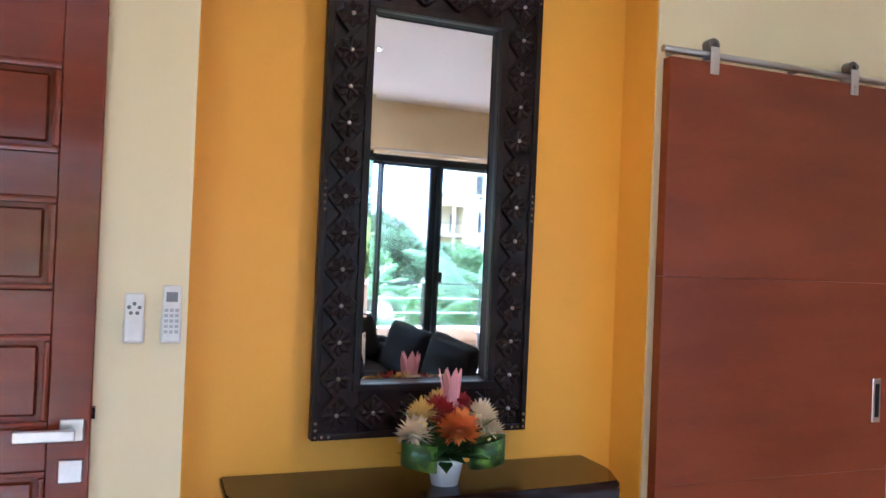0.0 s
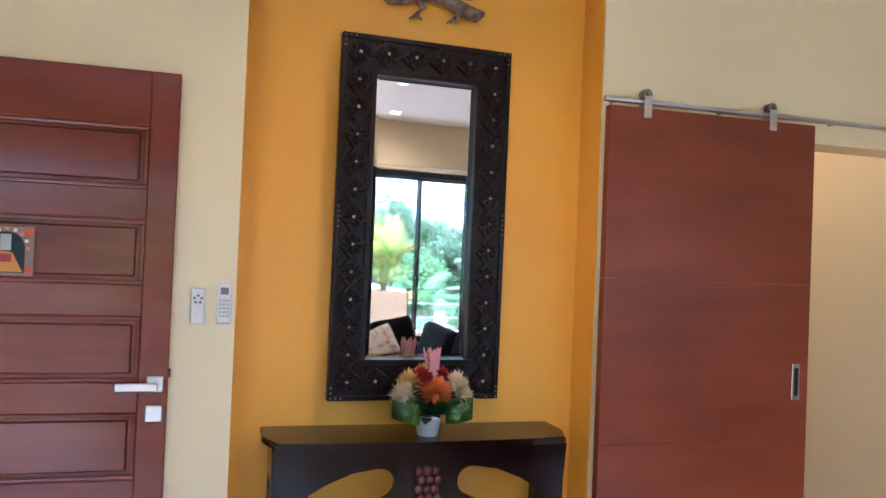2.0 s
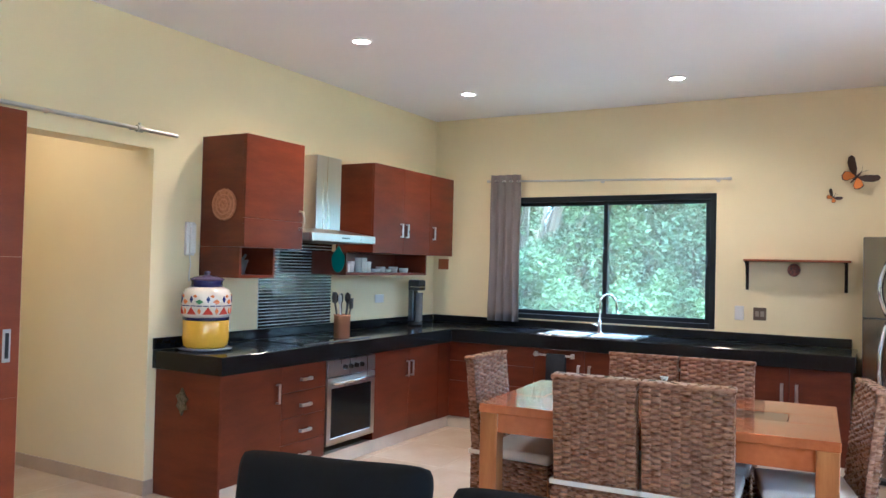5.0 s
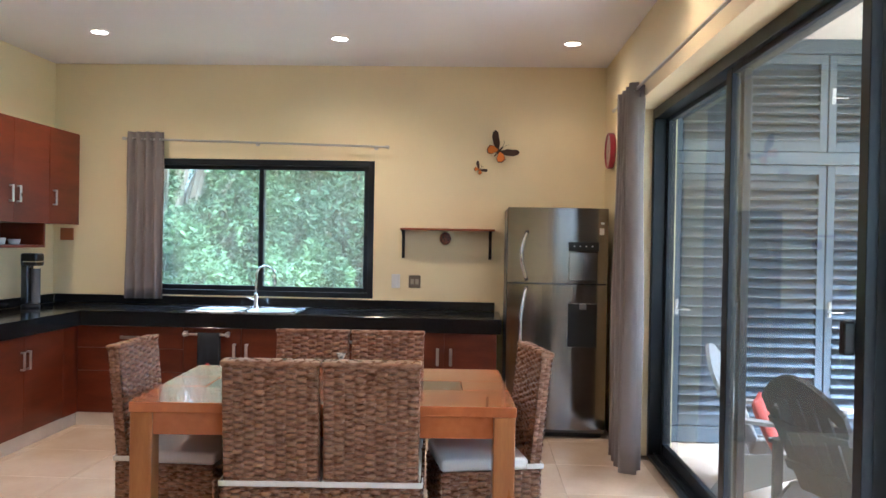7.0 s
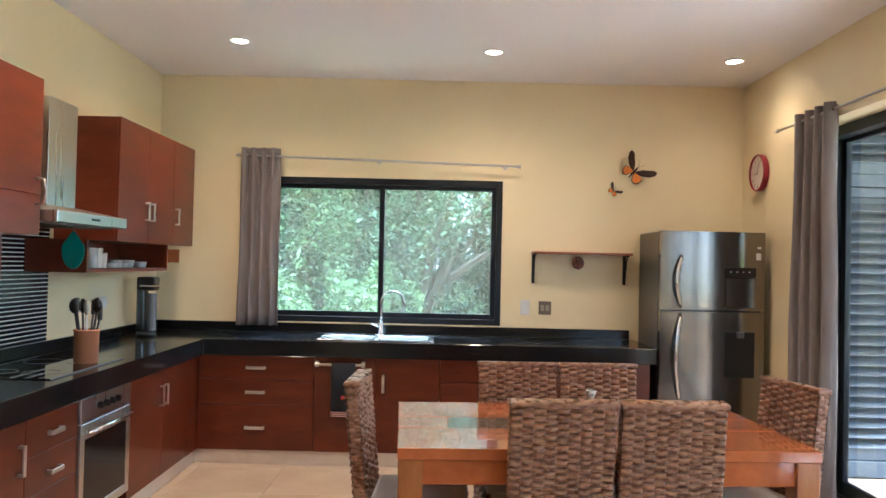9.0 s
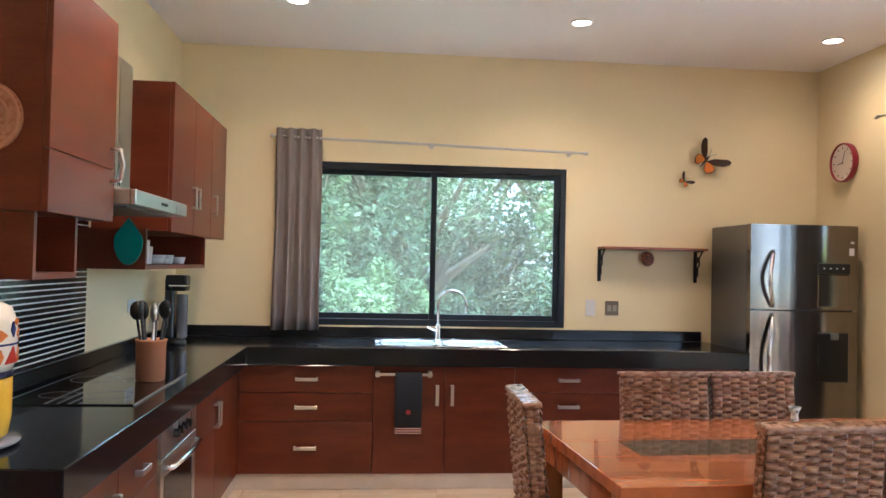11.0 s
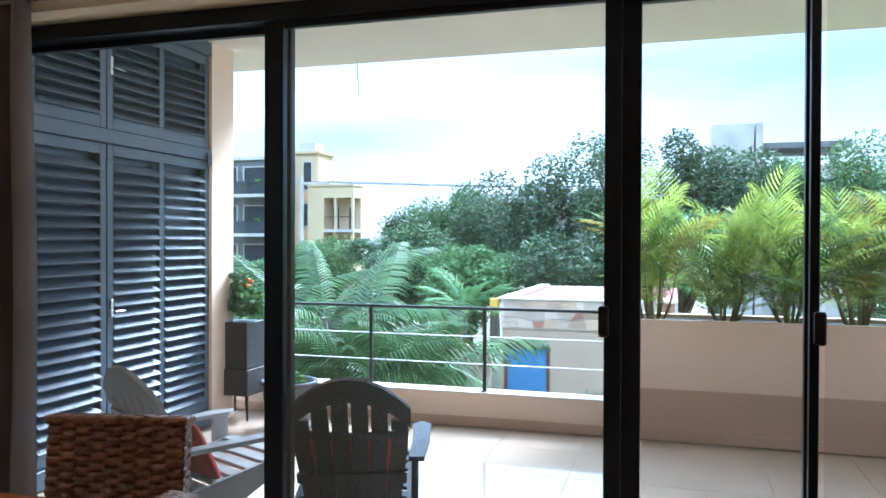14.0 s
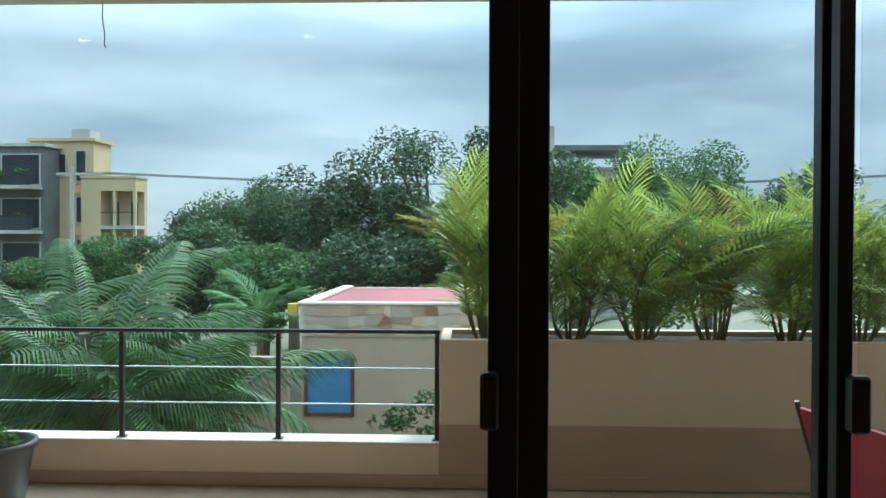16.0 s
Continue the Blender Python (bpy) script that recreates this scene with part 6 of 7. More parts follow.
def vase():
    v = thing("table_vase", (4.40, -0.905, 0.7575), "small patterned bud vase on the dining table", "vase")
    bm = bmesh.new()
    lathe(bm, [(0.026, 0), (0.03, 0.004), (0.046, 0.035), (0.047, 0.055), (0.03, 0.085), (0.014, 0.105), (0.013, 0.135), (0.024, 0.16), (0.022, 0.16), (0.010, 0.135)], sides=26)
    part("body", bm, surface("blue_white_glaze", (0.62, 0.62, 0.60), (0.14, 0.17, 0.17), rough=0.15, scale=48, spread=(0.40, 0.55)), v, smooth=True)


vase()


# ---- balcony things ----
def adirondack(at, rz, m, label):
    """A plastic lounge chair, facing -y of its own."""
    c = thing("adirondack_chair", at, label, "chair", rz, "balcony chairs")
    lean = Matrix.Rotation(radians(-24), 4, "X")
    n = 6
    for k in range(n):
        u = (k - (n - 1) / 2) / (n / 2)
        x = (k - (n - 1) / 2) * 0.088
        h = 0.66 - 0.16 * u * u
        bm = bmesh.new()
        tap = 0.85
        prism(bm, [(x * tap - 0.0365, 0), (x * tap + 0.0365, 0), (x + 0.037, h * 0.6), (x + 0.036, h - 0.09), (x - 0.036, h - 0.09), (x - 0.037, h * 0.6)], -0.010, 0.010)
        bmesh.ops.transform(bm, matrix=Matrix.Translation((0, 0.20, 0.26)) @ lean, verts=bm.verts)
        part("back_slat", bm, m, c)
    bm = bmesh.new()
    prism(bm, [(-0.25, 0.12), (0.25, 0.12), (0.25, 0.17), (-0.25, 0.17)], 0.010, 0.026)
    bmesh.ops.transform(bm, matrix=Matrix.Translation((0, 0.20, 0.26)) @ lean, verts=bm.verts)
    part("back_rail", bm, m, c)
    bm = bmesh.new()
    prism(bm, [(x, 0.36 + 0.02 * (x / 0.26) ** 2) for x in (-0.26, -0.13, 0, 0.13, 0.26)] + [(x, 0.395 + 0.02 * (x / 0.26) ** 2) for x in (0.26, 0.13, 0, -0.13, -0.26)], 0.010, 0.024)
    bmesh.ops.transform(bm, matrix=Matrix.Translation((0, 0.20, 0.26)) @ lean, verts=bm.verts)
    part("back_rail", bm, m, c)
    bm = bmesh.new()
    prism(bm, [(x, 0.555 - 0.13 * (x / 0.27) ** 2) for x in (-0.27, -0.18, -0.09, 0, 0.09, 0.18, 0.27)] + [(x, 0.675 - 0.155 * (x / 0.27) ** 2) for x in (0.27, 0.22, 0.15, 0.08, 0, -0.08, -0.15, -0.22, -0.27)], -0.0115, 0.0115)
    bmesh.ops.transform(bm, matrix=Matrix.Translation((0, 0.20, 0.26)) @ lean, verts=bm.verts)
    part("crest", bm, m, c)
    for k in range(6):
        y = 0.20 - k * 0.088
        part("seat_slat", boxes((-0.25, 0.25, y - 0.08, y, 0.255 + k * 0.018, 0.275 + k * 0.018), bevel=0.004), m, c)
    for s in (-1, 1):
        bm = bmesh.new()
        prism(bm, [(s * 0.26, 0.33), (s * 0.33, 0.33), (s * 0.355, 0.0), (s * 0.365, -0.30), (s * 0.32, -0.36), (s * 0.27, -0.30), (s * 0.275, 0.0)], 0.475, 0.497, "xy")
        part("armrest", bm, m, c)
        bm = bmesh.new()
        prism(bm, [(-0.30, 0), (-0.22, 0), (-0.20, 0.474), (-0.29, 0.474)], s * 0.285 - 0.014, s * 0.285 + 0.014, "yz")
        part("front_leg", bm, m, c)
        bm = bmesh.new()
        prism(bm, [(-0.28, 0.36), (-0.28, 0.29), (0.36, 0.0), (0.44, 0.0), (0.30, 0.22), (0.24, 0.28)], s * 0.258 - 0.011, s * 0.258 + 0.011, "yz")
        part("side_rail", bm, m, c)
        bm = bmesh.new()
        prism(bm, [(0.28, 0.15), (0.33, 0.15), (0.33, 0.474), (0.28, 0.474)], s * 0.285 - 0.012, s * 0.285 + 0.012, "yz")
        part("rear_post", bm, m, c)
    return c


M_CHARC = plain("charcoal_resin", (0.026, 0.028, 0.030), 0.45)
M_PALEGREY = plain("pale_grey_resin", (0.36, 0.36, 0.35), 0.45)
adirondack((4.46, -3.50, 0), 18, M_CHARC, "charcoal resin lounge chair with slatted rounded back")
adirondack((5.27, -3.44, 0), -25, M_PALEGREY, "pale grey resin lounge chair with slatted rounded back")
for at, rz in (((4.45, -3.45, 0.47), 18), ((5.27, -3.43, 0.475), -25)):
    c = tagged(part("seat_cushion", soft_box(0.42, 0.075, 0.36, 0.08), plain("coral_red_cloth", (0.42, 0.05, 0.035), 0.9, fine=300), smooth=True), "coral red cushion on the lounge chair", "cushion", "balcony cushions")
    c.matrix_world = pose(*at, -25, 0, rz) @ Matrix.Translation((0, 0.12, 0))


def red_chair():
    c = thing("garden_chair", (1.44, -4.42, 0), "red sling garden chair with dark metal frame", "chair", 195)
    m = plain("red_sling", (0.36, 0.02, 0.04), 0.7, fine=300)
    fr = plain("dark_tube", (0.03, 0.03, 0.032), 0.4, 0.5)
    bm = bmesh.new()
    prism(bm, [(-0.24, 0.40), (0.24, 0.41), (0.24, 0.425), (-0.23, 0.415), (-0.36, 0.80), (-0.375, 0.795)], -0.24, 0.24, "xz")
    part("sling", bm, m, c, "red fabric sling")
    for s in (-1, 1):
        bm = bmesh.new()
        tube(bm, [(-0.37, s * 0.26, 0.82), (-0.24, s * 0.26, 0.41), (0.26, s * 0.26, 0.42), (0.28, s * 0.26, 0.0)], 0.012, 8)
        tube(bm, [(-0.30, s * 0.26, 0.62), (0.20, s * 0.27, 0.64), (0.26, s * 0.26, 0.42)], 0.012, 8)
        tube(bm, [(-0.10, s * 0.26, 0.42), (-0.34, s * 0.26, 0.0)], 0.012, 8)
        part("side_frame", bm, fr, c, "dark tubular frame")


red_chair()


def leaf_cloud(n, seed, centre, radii, size, lump=(0.28, 0.5), lumps=7):
    """Many small leaves gathered in uneven clumps, as one mesh."""
    rng = np.random.default_rng(seed)
    cl = rng.normal(size=(lumps, 3))
    cl /= np.linalg.norm(cl, axis=1)[:, None]
    cl *= rng.uniform(0.2, 0.78, (lumps, 1))
    cr = rng.uniform(*lump, lumps)
    pick = rng.integers(0, lumps, n)
    d = rng.normal(size=(n, 3))
    d /= np.linalg.norm(d, axis=1)[:, None]
    p = cl[pick] + d * (cr[pick] * rng.uniform(0.55, 1.05, n))[:, None]
    p = p * np.array(radii) + np.array(centre)
    a = rng.normal(size=(n, 3))
    a /= np.linalg.norm(a, axis=1)[:, None]
    a[:, 2] = a[:, 2] * 0.6 - 0.25
    b = np.cross(a, rng.normal(size=(n, 3)))
    b /= np.linalg.norm(b, axis=1)[:, None]
    s = size * rng.uniform(0.6, 1.3, (n, 1))
    v = np.stack([p - a * s, p + b * s * 0.42, p + a * s, p - b * s * 0.42], 1).reshape(-1, 3)
    f = np.arange(n * 4).reshape(-1, 4)
    me = bpy.data.meshes.new("crown")
    me.from_pydata(v.tolist(), [], f.tolist())
    return me, [tuple(q * np.array(radii) + np.array(centre)) for q in cl]


M_BARK = surface("grey_bark", (0.13, 0.10, 0.07), (0.06, 0.045, 0.03), rough=0.9, scale=8, stretch=(1, 1, 0.3), fine=40, bump=0.5, dist=0.01)


def tree(at, top, spread, n, size, m, label, seed, lumps=11, lump=(0.28, 0.5)):
    t = thing("tree", at, label, "tree", group="garden trees")
    h = top - at[2]
    me, lumps = leaf_cloud(n, seed, (0, 0, h * 0.66), (spread, spread, h * 0.36), size, lump, lumps)
    me.materials.append(m)
    o = new("crown", me)
    o.parent = t
    bm = bmesh.new()
    rnd = random.Random(seed)
    r = 0.035 * h
    tube(bm, [(0, 0, 0), (0.1 * r, 0, h * 0.2), (rnd.uniform(-1, 1) * r, rnd.uniform(-1, 1) * r, h * 0.42)], [r, r * 0.8, r * 0.55], 8)
    for q in lumps:
        tube(bm, [(0, 0, h * rnd.uniform(0.3, 0.42)), (q[0] * 0.45, q[1] * 0.45, h * 0.42 + (q[2] - h * 0.42) * 0.6), q], [r * 0.4, r * 0.25, r * 0.06], 6)
    part("trunk", bm, M_BARK, t)
    return t


L_DARK = leafmat("dark_tree_leaf", (0.075, 0.115, 0.05), (0.035, 0.06, 0.028), 0.25)
L_MID = leafmat("mid_tree_leaf", (0.095, 0.165, 0.055), (0.05, 0.095, 0.032), 0.3)
L_LIGHT = leafmat("bright_tree_leaf", (0.12, 0.22, 0.07), (0.06, 0.12, 0.04), 0.35)
L_PALM = leafmat("coconut_leaf", (0.052, 0.100, 0.024), (0.024, 0.054, 0.014), 0.2, 0.5)
L_HAZY = leafmat("soft_green_leaf", (0.105, 0.165, 0.065), (0.05, 0.085, 0.035), 0.3, 0.75, (0.8, 1.2))
L_HAZY2 = leafmat("grey_green_leaf", (0.075, 0.115, 0.055), (0.032, 0.055, 0.028), 0.25, 0.75, (0.8, 1.2))
L_ARECA = leafmat("areca_leaf", (0.38, 0.45, 0.09), (0.20, 0.29, 0.055), 0.52, 0.4)
L_GOLD = leafmat("yellowing_leaf", (0.42, 0.30, 0.03), (0.25, 0.20, 0.03), 0.4)
# dark wood beyond the annex
for k, (x, y, top, s, m) in enumerate(((4.8, -31, 6.0, 3.8, L_DARK), (8.2, -32, 5.9, 3.4, L_DARK), (11.2, -36, 4.6, 3.2, L_DARK), (14.2, -40, 5.2, 3.0, L_MID), (16.8, -42, 4.4, 3.0, L_DARK), (1.6, -29, 6.3, 3.0, L_DARK), (-1.4, -34, 5.7, 3.0, L_MID), (-4.2, -33, 5.4, 3.2, L_MID), (-7.4, -36, 6.2, 3.4, L_MID), (-11.0, -35, 5.4, 3.4, L_DARK), (6.4, -25, 2.6, 2.6, L_DARK), (9.6, -25, 2.0, 2.6, L_MID), (12.8, -28, 2.3, 3.0, L_DARK), (2.8, -24, 3.4, 2.6, L_MID), (-2.0, -24, 3.6, 3.0, L_MID), (-6.6, -24, 3.2, 3.2, L_DARK), (19.5, -34, 1.6, 3.2, L_MID), (23.5, -33, 1.2, 3.0, L_DARK), (15.4, -22, 0.4, 2.6, L_DARK), (19.0, -22, 0.2, 2.8, L_DARK))):
    tree((x, y, -3.5), top, s, 17000, 0.095, m, "leafy broad-crowned garden tree, dark green", 40 + k, 20, (0.20, 0.40))
# trees outside the kitchen window
for k, (x, y, top, s, m) in enumerate(((11.6, -2.6, 5.4, 2.3, L_HAZY), (12.4, 0.3, 5.8, 2.4, L_HAZY2), (11.4, 3.0, 5.2, 2.2, L_HAZY), (10.6, 1.2, 2.3, 1.5, L_HAZY), (10.4, -1.4, 2.0, 1.5, L_HAZY2), (13.2, 5.6, 5.6, 2.4, L_HAZY2), (15.5, 1.5, 7.0, 3.0, L_DARK), (15.5, -3.5, 7.0, 3.0, L_DARK), (15.0, 6.5, 7.0, 3.0, L_DARK), (10.2, 3.6, 1.9, 1.5, L_HAZY), (13.6, -0.8, 4.2, 2.2, L_HAZY2), (13.4, 2.6, 4.4, 2.2, L_DARK), (12.0, 1.6, 3.6, 1.8, L_HAZY))):
    tree((x, y, -3.5), top, s, 24000, 0.05, m, "leafy green tree outside the kitchen window", 80 + k, 44, (0.10, 0.24))


def frond_mesh(length, droop, leaflets, wide, m, seed, stiff=0.6, blade=0.012, bare=0.14):
    """One feathered palm frond that grows along +x and arches down."""
    rnd = random.Random(seed)
    bm = bmesh.new()
    pts = []
    n = 12
    for k in range(n + 1):
        f = k / n
        pts.append(Vector((length * f * (1 - 0.12 * droop * f), 0, length * (0.18 * f - droop * 0.55 * f ** 2.2))))
    tube(bm, pts, [0.010 * length * (1 - 0.85 * k / n) * 0.55 for k in range(n + 1)], 5)
    for k in range(leaflets):
        f = bare + (0.99 - bare) * (k + 0.5) / leaflets
        i = min(n - 1, int(f * n))
        p = pts[i].lerp(pts[i + 1], f * n - i)
        t = (pts[i + 1] - pts[i]).normalized()
        g = (f - bare) / (1 - bare)
        ln = wide * (0.35 + 0.65 * math.sin(math.pi * min(0.93, 0.15 + 0.8 * g))) * rnd.uniform(0.9, 1.08)
        for s in (-1, 1):
            d = (t * (0.55 + 0.8 * g) + Vector((0, s, 0)) * 0.95 + Vector((0, 0, stiff * 0.6 - 0.1 + rnd.uniform(-0.08, 0.08)))).normalized()
            e = (d + Vector((0, 0, -0.55 + stiff * 0.5))).normalized()
            h = (e + Vector((0, 0, -0.85 + stiff * 0.4))).normalized()
            w = t * blade
            a = p
            b = p + d * ln * 0.35
            c = b + e * ln * 0.35
            z = c + h * ln * 0.32
            q = [bm.verts.new(v) for v in (a - w * 0.35, b - w, c - w * 0.75, z, c + w * 0.75, b + w, a + w * 0.35)]
            bm.faces.new((q[0], q[1], q[5], q[6]))
            bm.faces.new((q[1], q[2], q[4], q[5]))
            bm.faces.new((q[2], q[3], q[4]))
    me = bpy.data.meshes.new("frond")
    bm.to_mesh(me)
    bm.free()
    me.materials.append(m)
    return me


def palm(name, at, fronds, meshes, stem_h, stem_r, label, seed, tilt=(10, 80), stems=1, spread=0.0):
    rnd = random.Random(seed)
    t = thing(name, at, label, "palm", group=name + "s")
    for j in range(stems):
        ox, oy = rnd.uniform(-spread, spread), rnd.uniform(-spread, spread) * 0.6
        h = stem_h * rnd.uniform(0.12, 1.0) if stems > 1 else stem_h
        bm = bmesh.new()
        tube(bm, [(ox * 0.5, oy * 0.5, 0), (ox * 0.8, oy * 0.8, h * 0.5), (ox, oy, h)], [stem_r, stem_r * 0.85, stem_r * 0.6], 7)
        part("trunk", bm, M_STEM if stems > 1 else M_BARK, t)
        for k in range(fronds):
            o = new("frond", rnd.choice(meshes))
            o.parent = t
            el = tilt[0] + (tilt[1] - tilt[0]) * rnd.random() ** 0.8
            sc = rnd.uniform(0.75, 1.1)
            o.matrix_local = Matrix.Translation((ox, oy, h * (1 - 0.12 * rnd.random()))) @ Matrix.Rotation(k * 2.39996 + rnd.uniform(-0.4, 0.4), 4, "Z") @ Matrix.Rotation(radians(-el), 4, "Y") @ Matrix.Rotation(rnd.uniform(-0.25, 0.25), 4, "X") @ Matrix.Scale(sc, 4)
        for k in range(2 if stems > 1 else 0):
            o = new("frond", rnd.choice(meshes))
            o.parent = t
            o.matrix_local = Matrix.Translation((ox * 0.8, oy * 0.8, h * rnd.uniform(0.1, 0.5))) @ Matrix.Rotation(rnd.uniform(0, math.tau), 4, "Z") @ Matrix.Rotation(radians(-rnd.uniform(30, 75)), 4, "Y") @ Matrix.Scale(rnd.uniform(0.4, 0.68), 4)
    return t


M_STEM = surface("yellow_green_cane", (0.24, 0.22, 0.05), (0.13, 0.11, 0.03), rough=0.5, scale=10)
coco = [frond_mesh(2.6, d, 29, 0.76, L_PALM, k, s, 0.025) for k, (d, s) in enumerate(((0.45, -0.2), (0.75, -0.4), (1.0, -0.3), (0.6, -0.6)))]
for k, (x, y, z) in enumerate(((8.3, -11.2, 0.25), (6.7, -10.6, -0.55), (10.4, -12.5, 0.0), (9.0, -9.8, -0.9), (7.5, -10.2, -0.30), (8.6, -11.8, -0.7))):
    palm("coconut_palm", (x, y, -3.5), 22, coco, z + 3.5, 0.13, "coconut palm with long drooping dark green fronds", 20 + k, (-35, 52))
areca = [frond_mesh(0.80, d, 16, 0.26, m, 9 + k, 0.62, 0.0098, 0.22) for k, (d, m) in enumerate(((0.5, L_ARECA), (0.9, L_ARECA), (0.7, L_ARECA), (0.35, L_ARECA), (0.7, L_GOLD), (0.8, L_LIGHT)))]
for k, (x, h) in enumerate(((3.12, 0.46), (2.60, 0.30), (2.14, 0.34), (1.68, 0.32), (1.22, 0.36), (0.78, 0.36), (0.30, 0.36), (-0.2, 0.34), (-0.7, 0.36), (-1.2, 0.34))):
    palm("areca_palm", (x, -6.24, 0.858), 3, areca[:4] + areca[5:] if k % 3 else areca, h, 0.012, "clump of yellow-green areca palm in the planter", 60 + k, (28, 86), 10, 0.16)
far_palm = [frond_mesh(1.3, d, 16, 0.5, L_LIGHT, 31 + k, 0.3, 0.03) for k, d in enumerate((0.6, 0.9))]
palm("garden_palm", (9.6, 2.6, -3.5), 14, far_palm, 4.1, 0.1, "bright green palm outside the kitchen window", 77, (5, 70))
palm("garden_palm", (7.7, -17.5, -3.5), 14, far_palm, 3.4, 0.1, "small green palm in the garden", 78, (5, 70))


def pots():
    p = thing("tall_planter", (6.44, -5.66, 0), "tall dark woven planter on legs with flowering shrub", "planter")
    weavem = surface("dark_woven_resin", (0.030, 0.026, 0.025), (0.012, 0.011, 0.011), rough=0.5, scale=60, stretch=(1, 1, 2), fine=120, bump=0.4, dist=0.004)
    bm = bmesh.new()
    box(bm, -0.14, 0.14, -0.14, 0.14, 0.42, 0.80, 0.004)
    part("pot", bm, weavem, p)
    bm = bmesh.new()
    box(bm, -0.16, 0.16, -0.16, 0.16, 0.20, 0.415, 0.004)
    part("basket", bm, weavem, p, "woven resin basket")
    for x in (-0.14, 0.14):
        for y in (-0.14, 0.14):
            bm = bmesh.new()
            rod(bm, (x * 1.1, y * 1.1, 0), (x, y, 0.2), 0.010, 8, 0.014)
            part("leg", bm, M_ESPRESSO, p)
    me, _ = leaf_cloud(900, 3, (0, 0, 1.0), (0.24, 0.24, 0.24), 0.05, lumps=9)
    me.materials.append(L_LIGHT)
    o = new("shrub", me)
    o.parent = p
    rnd = random.Random(2)
    for k in range(14):
        bm = bmesh.new()
        a, r = rnd.uniform(0, math.tau), rnd.uniform(0.05, 0.22)
        bmesh.ops.create_icosphere(bm, subdivisions=1, radius=0.018, matrix=Matrix.Translation((r * math.cos(a), r * math.sin(a), 1.0 + rnd.uniform(0, 0.2))))
        part("flower", bm, M_ORANGE, p, "small orange flower")
    q = thing("flower_pot", (5.88, -5.45, 0), "round dark plastic pot with small green plant", "flower pot")
    bm = bmesh.new()
    lathe(bm, [(0.15, 0), (0.155, 0.005), (0.205, 0.33), (0.225, 0.335), (0.225, 0.37), (0.20, 0.37), (0.19, 0.31), (0.01, 0.30)], sides=32)
    part("pot", bm, plain("dark_grey_pot", (0.05, 0.05, 0.052), 0.5), q, smooth=True)
    me, _ = leaf_cloud(420, 6, (0, 0, 0.42), (0.17, 0.17, 0.14), 0.045, lumps=7)
    me.materials.append(L_LIGHT)
    o = new("plant", me)
    o.parent = q


pots()
hk = thing("ceiling_wire", (5.62, -6.2, 3.02), "loose thin cable hanging from the balcony ceiling edge", "cable")
bm = bmesh.new()
tube(bm, [(0, 0, 0), (0.005, 0, -0.1), (-0.012, 0, -0.2), (-0.008, 0, -0.27), (-0.02, 0, -0.29)], 0.004, 5)
part("wire", bm, M_GREYP, hk)


# ---- houses beyond ----
M_YELLOW = surface("tan_facade", (0.46, 0.35, 0.20), (0.40, 0.30, 0.17), rough=0.85, scale=0.6, fine=8)
M_ORANGEF = surface("apricot_facade", (0.58, 0.32, 0.17), rough=0.85, scale=0.6, fine=8)
M_CONC = surface("weathered_concrete", (0.42, 0.39, 0.34), (0.30, 0.28, 0.25), rough=0.9, scale=0.7, fine=9)
M_DARKGL = plain("dark_window_glass", (0.03, 0.035, 0.04), 0.3, spec=0.2)
M_BEIGE = surface("beige_render", (0.36, 0.265, 0.18), (0.29, 0.21, 0.145), rough=0.9, scale=0.8, fine=12)


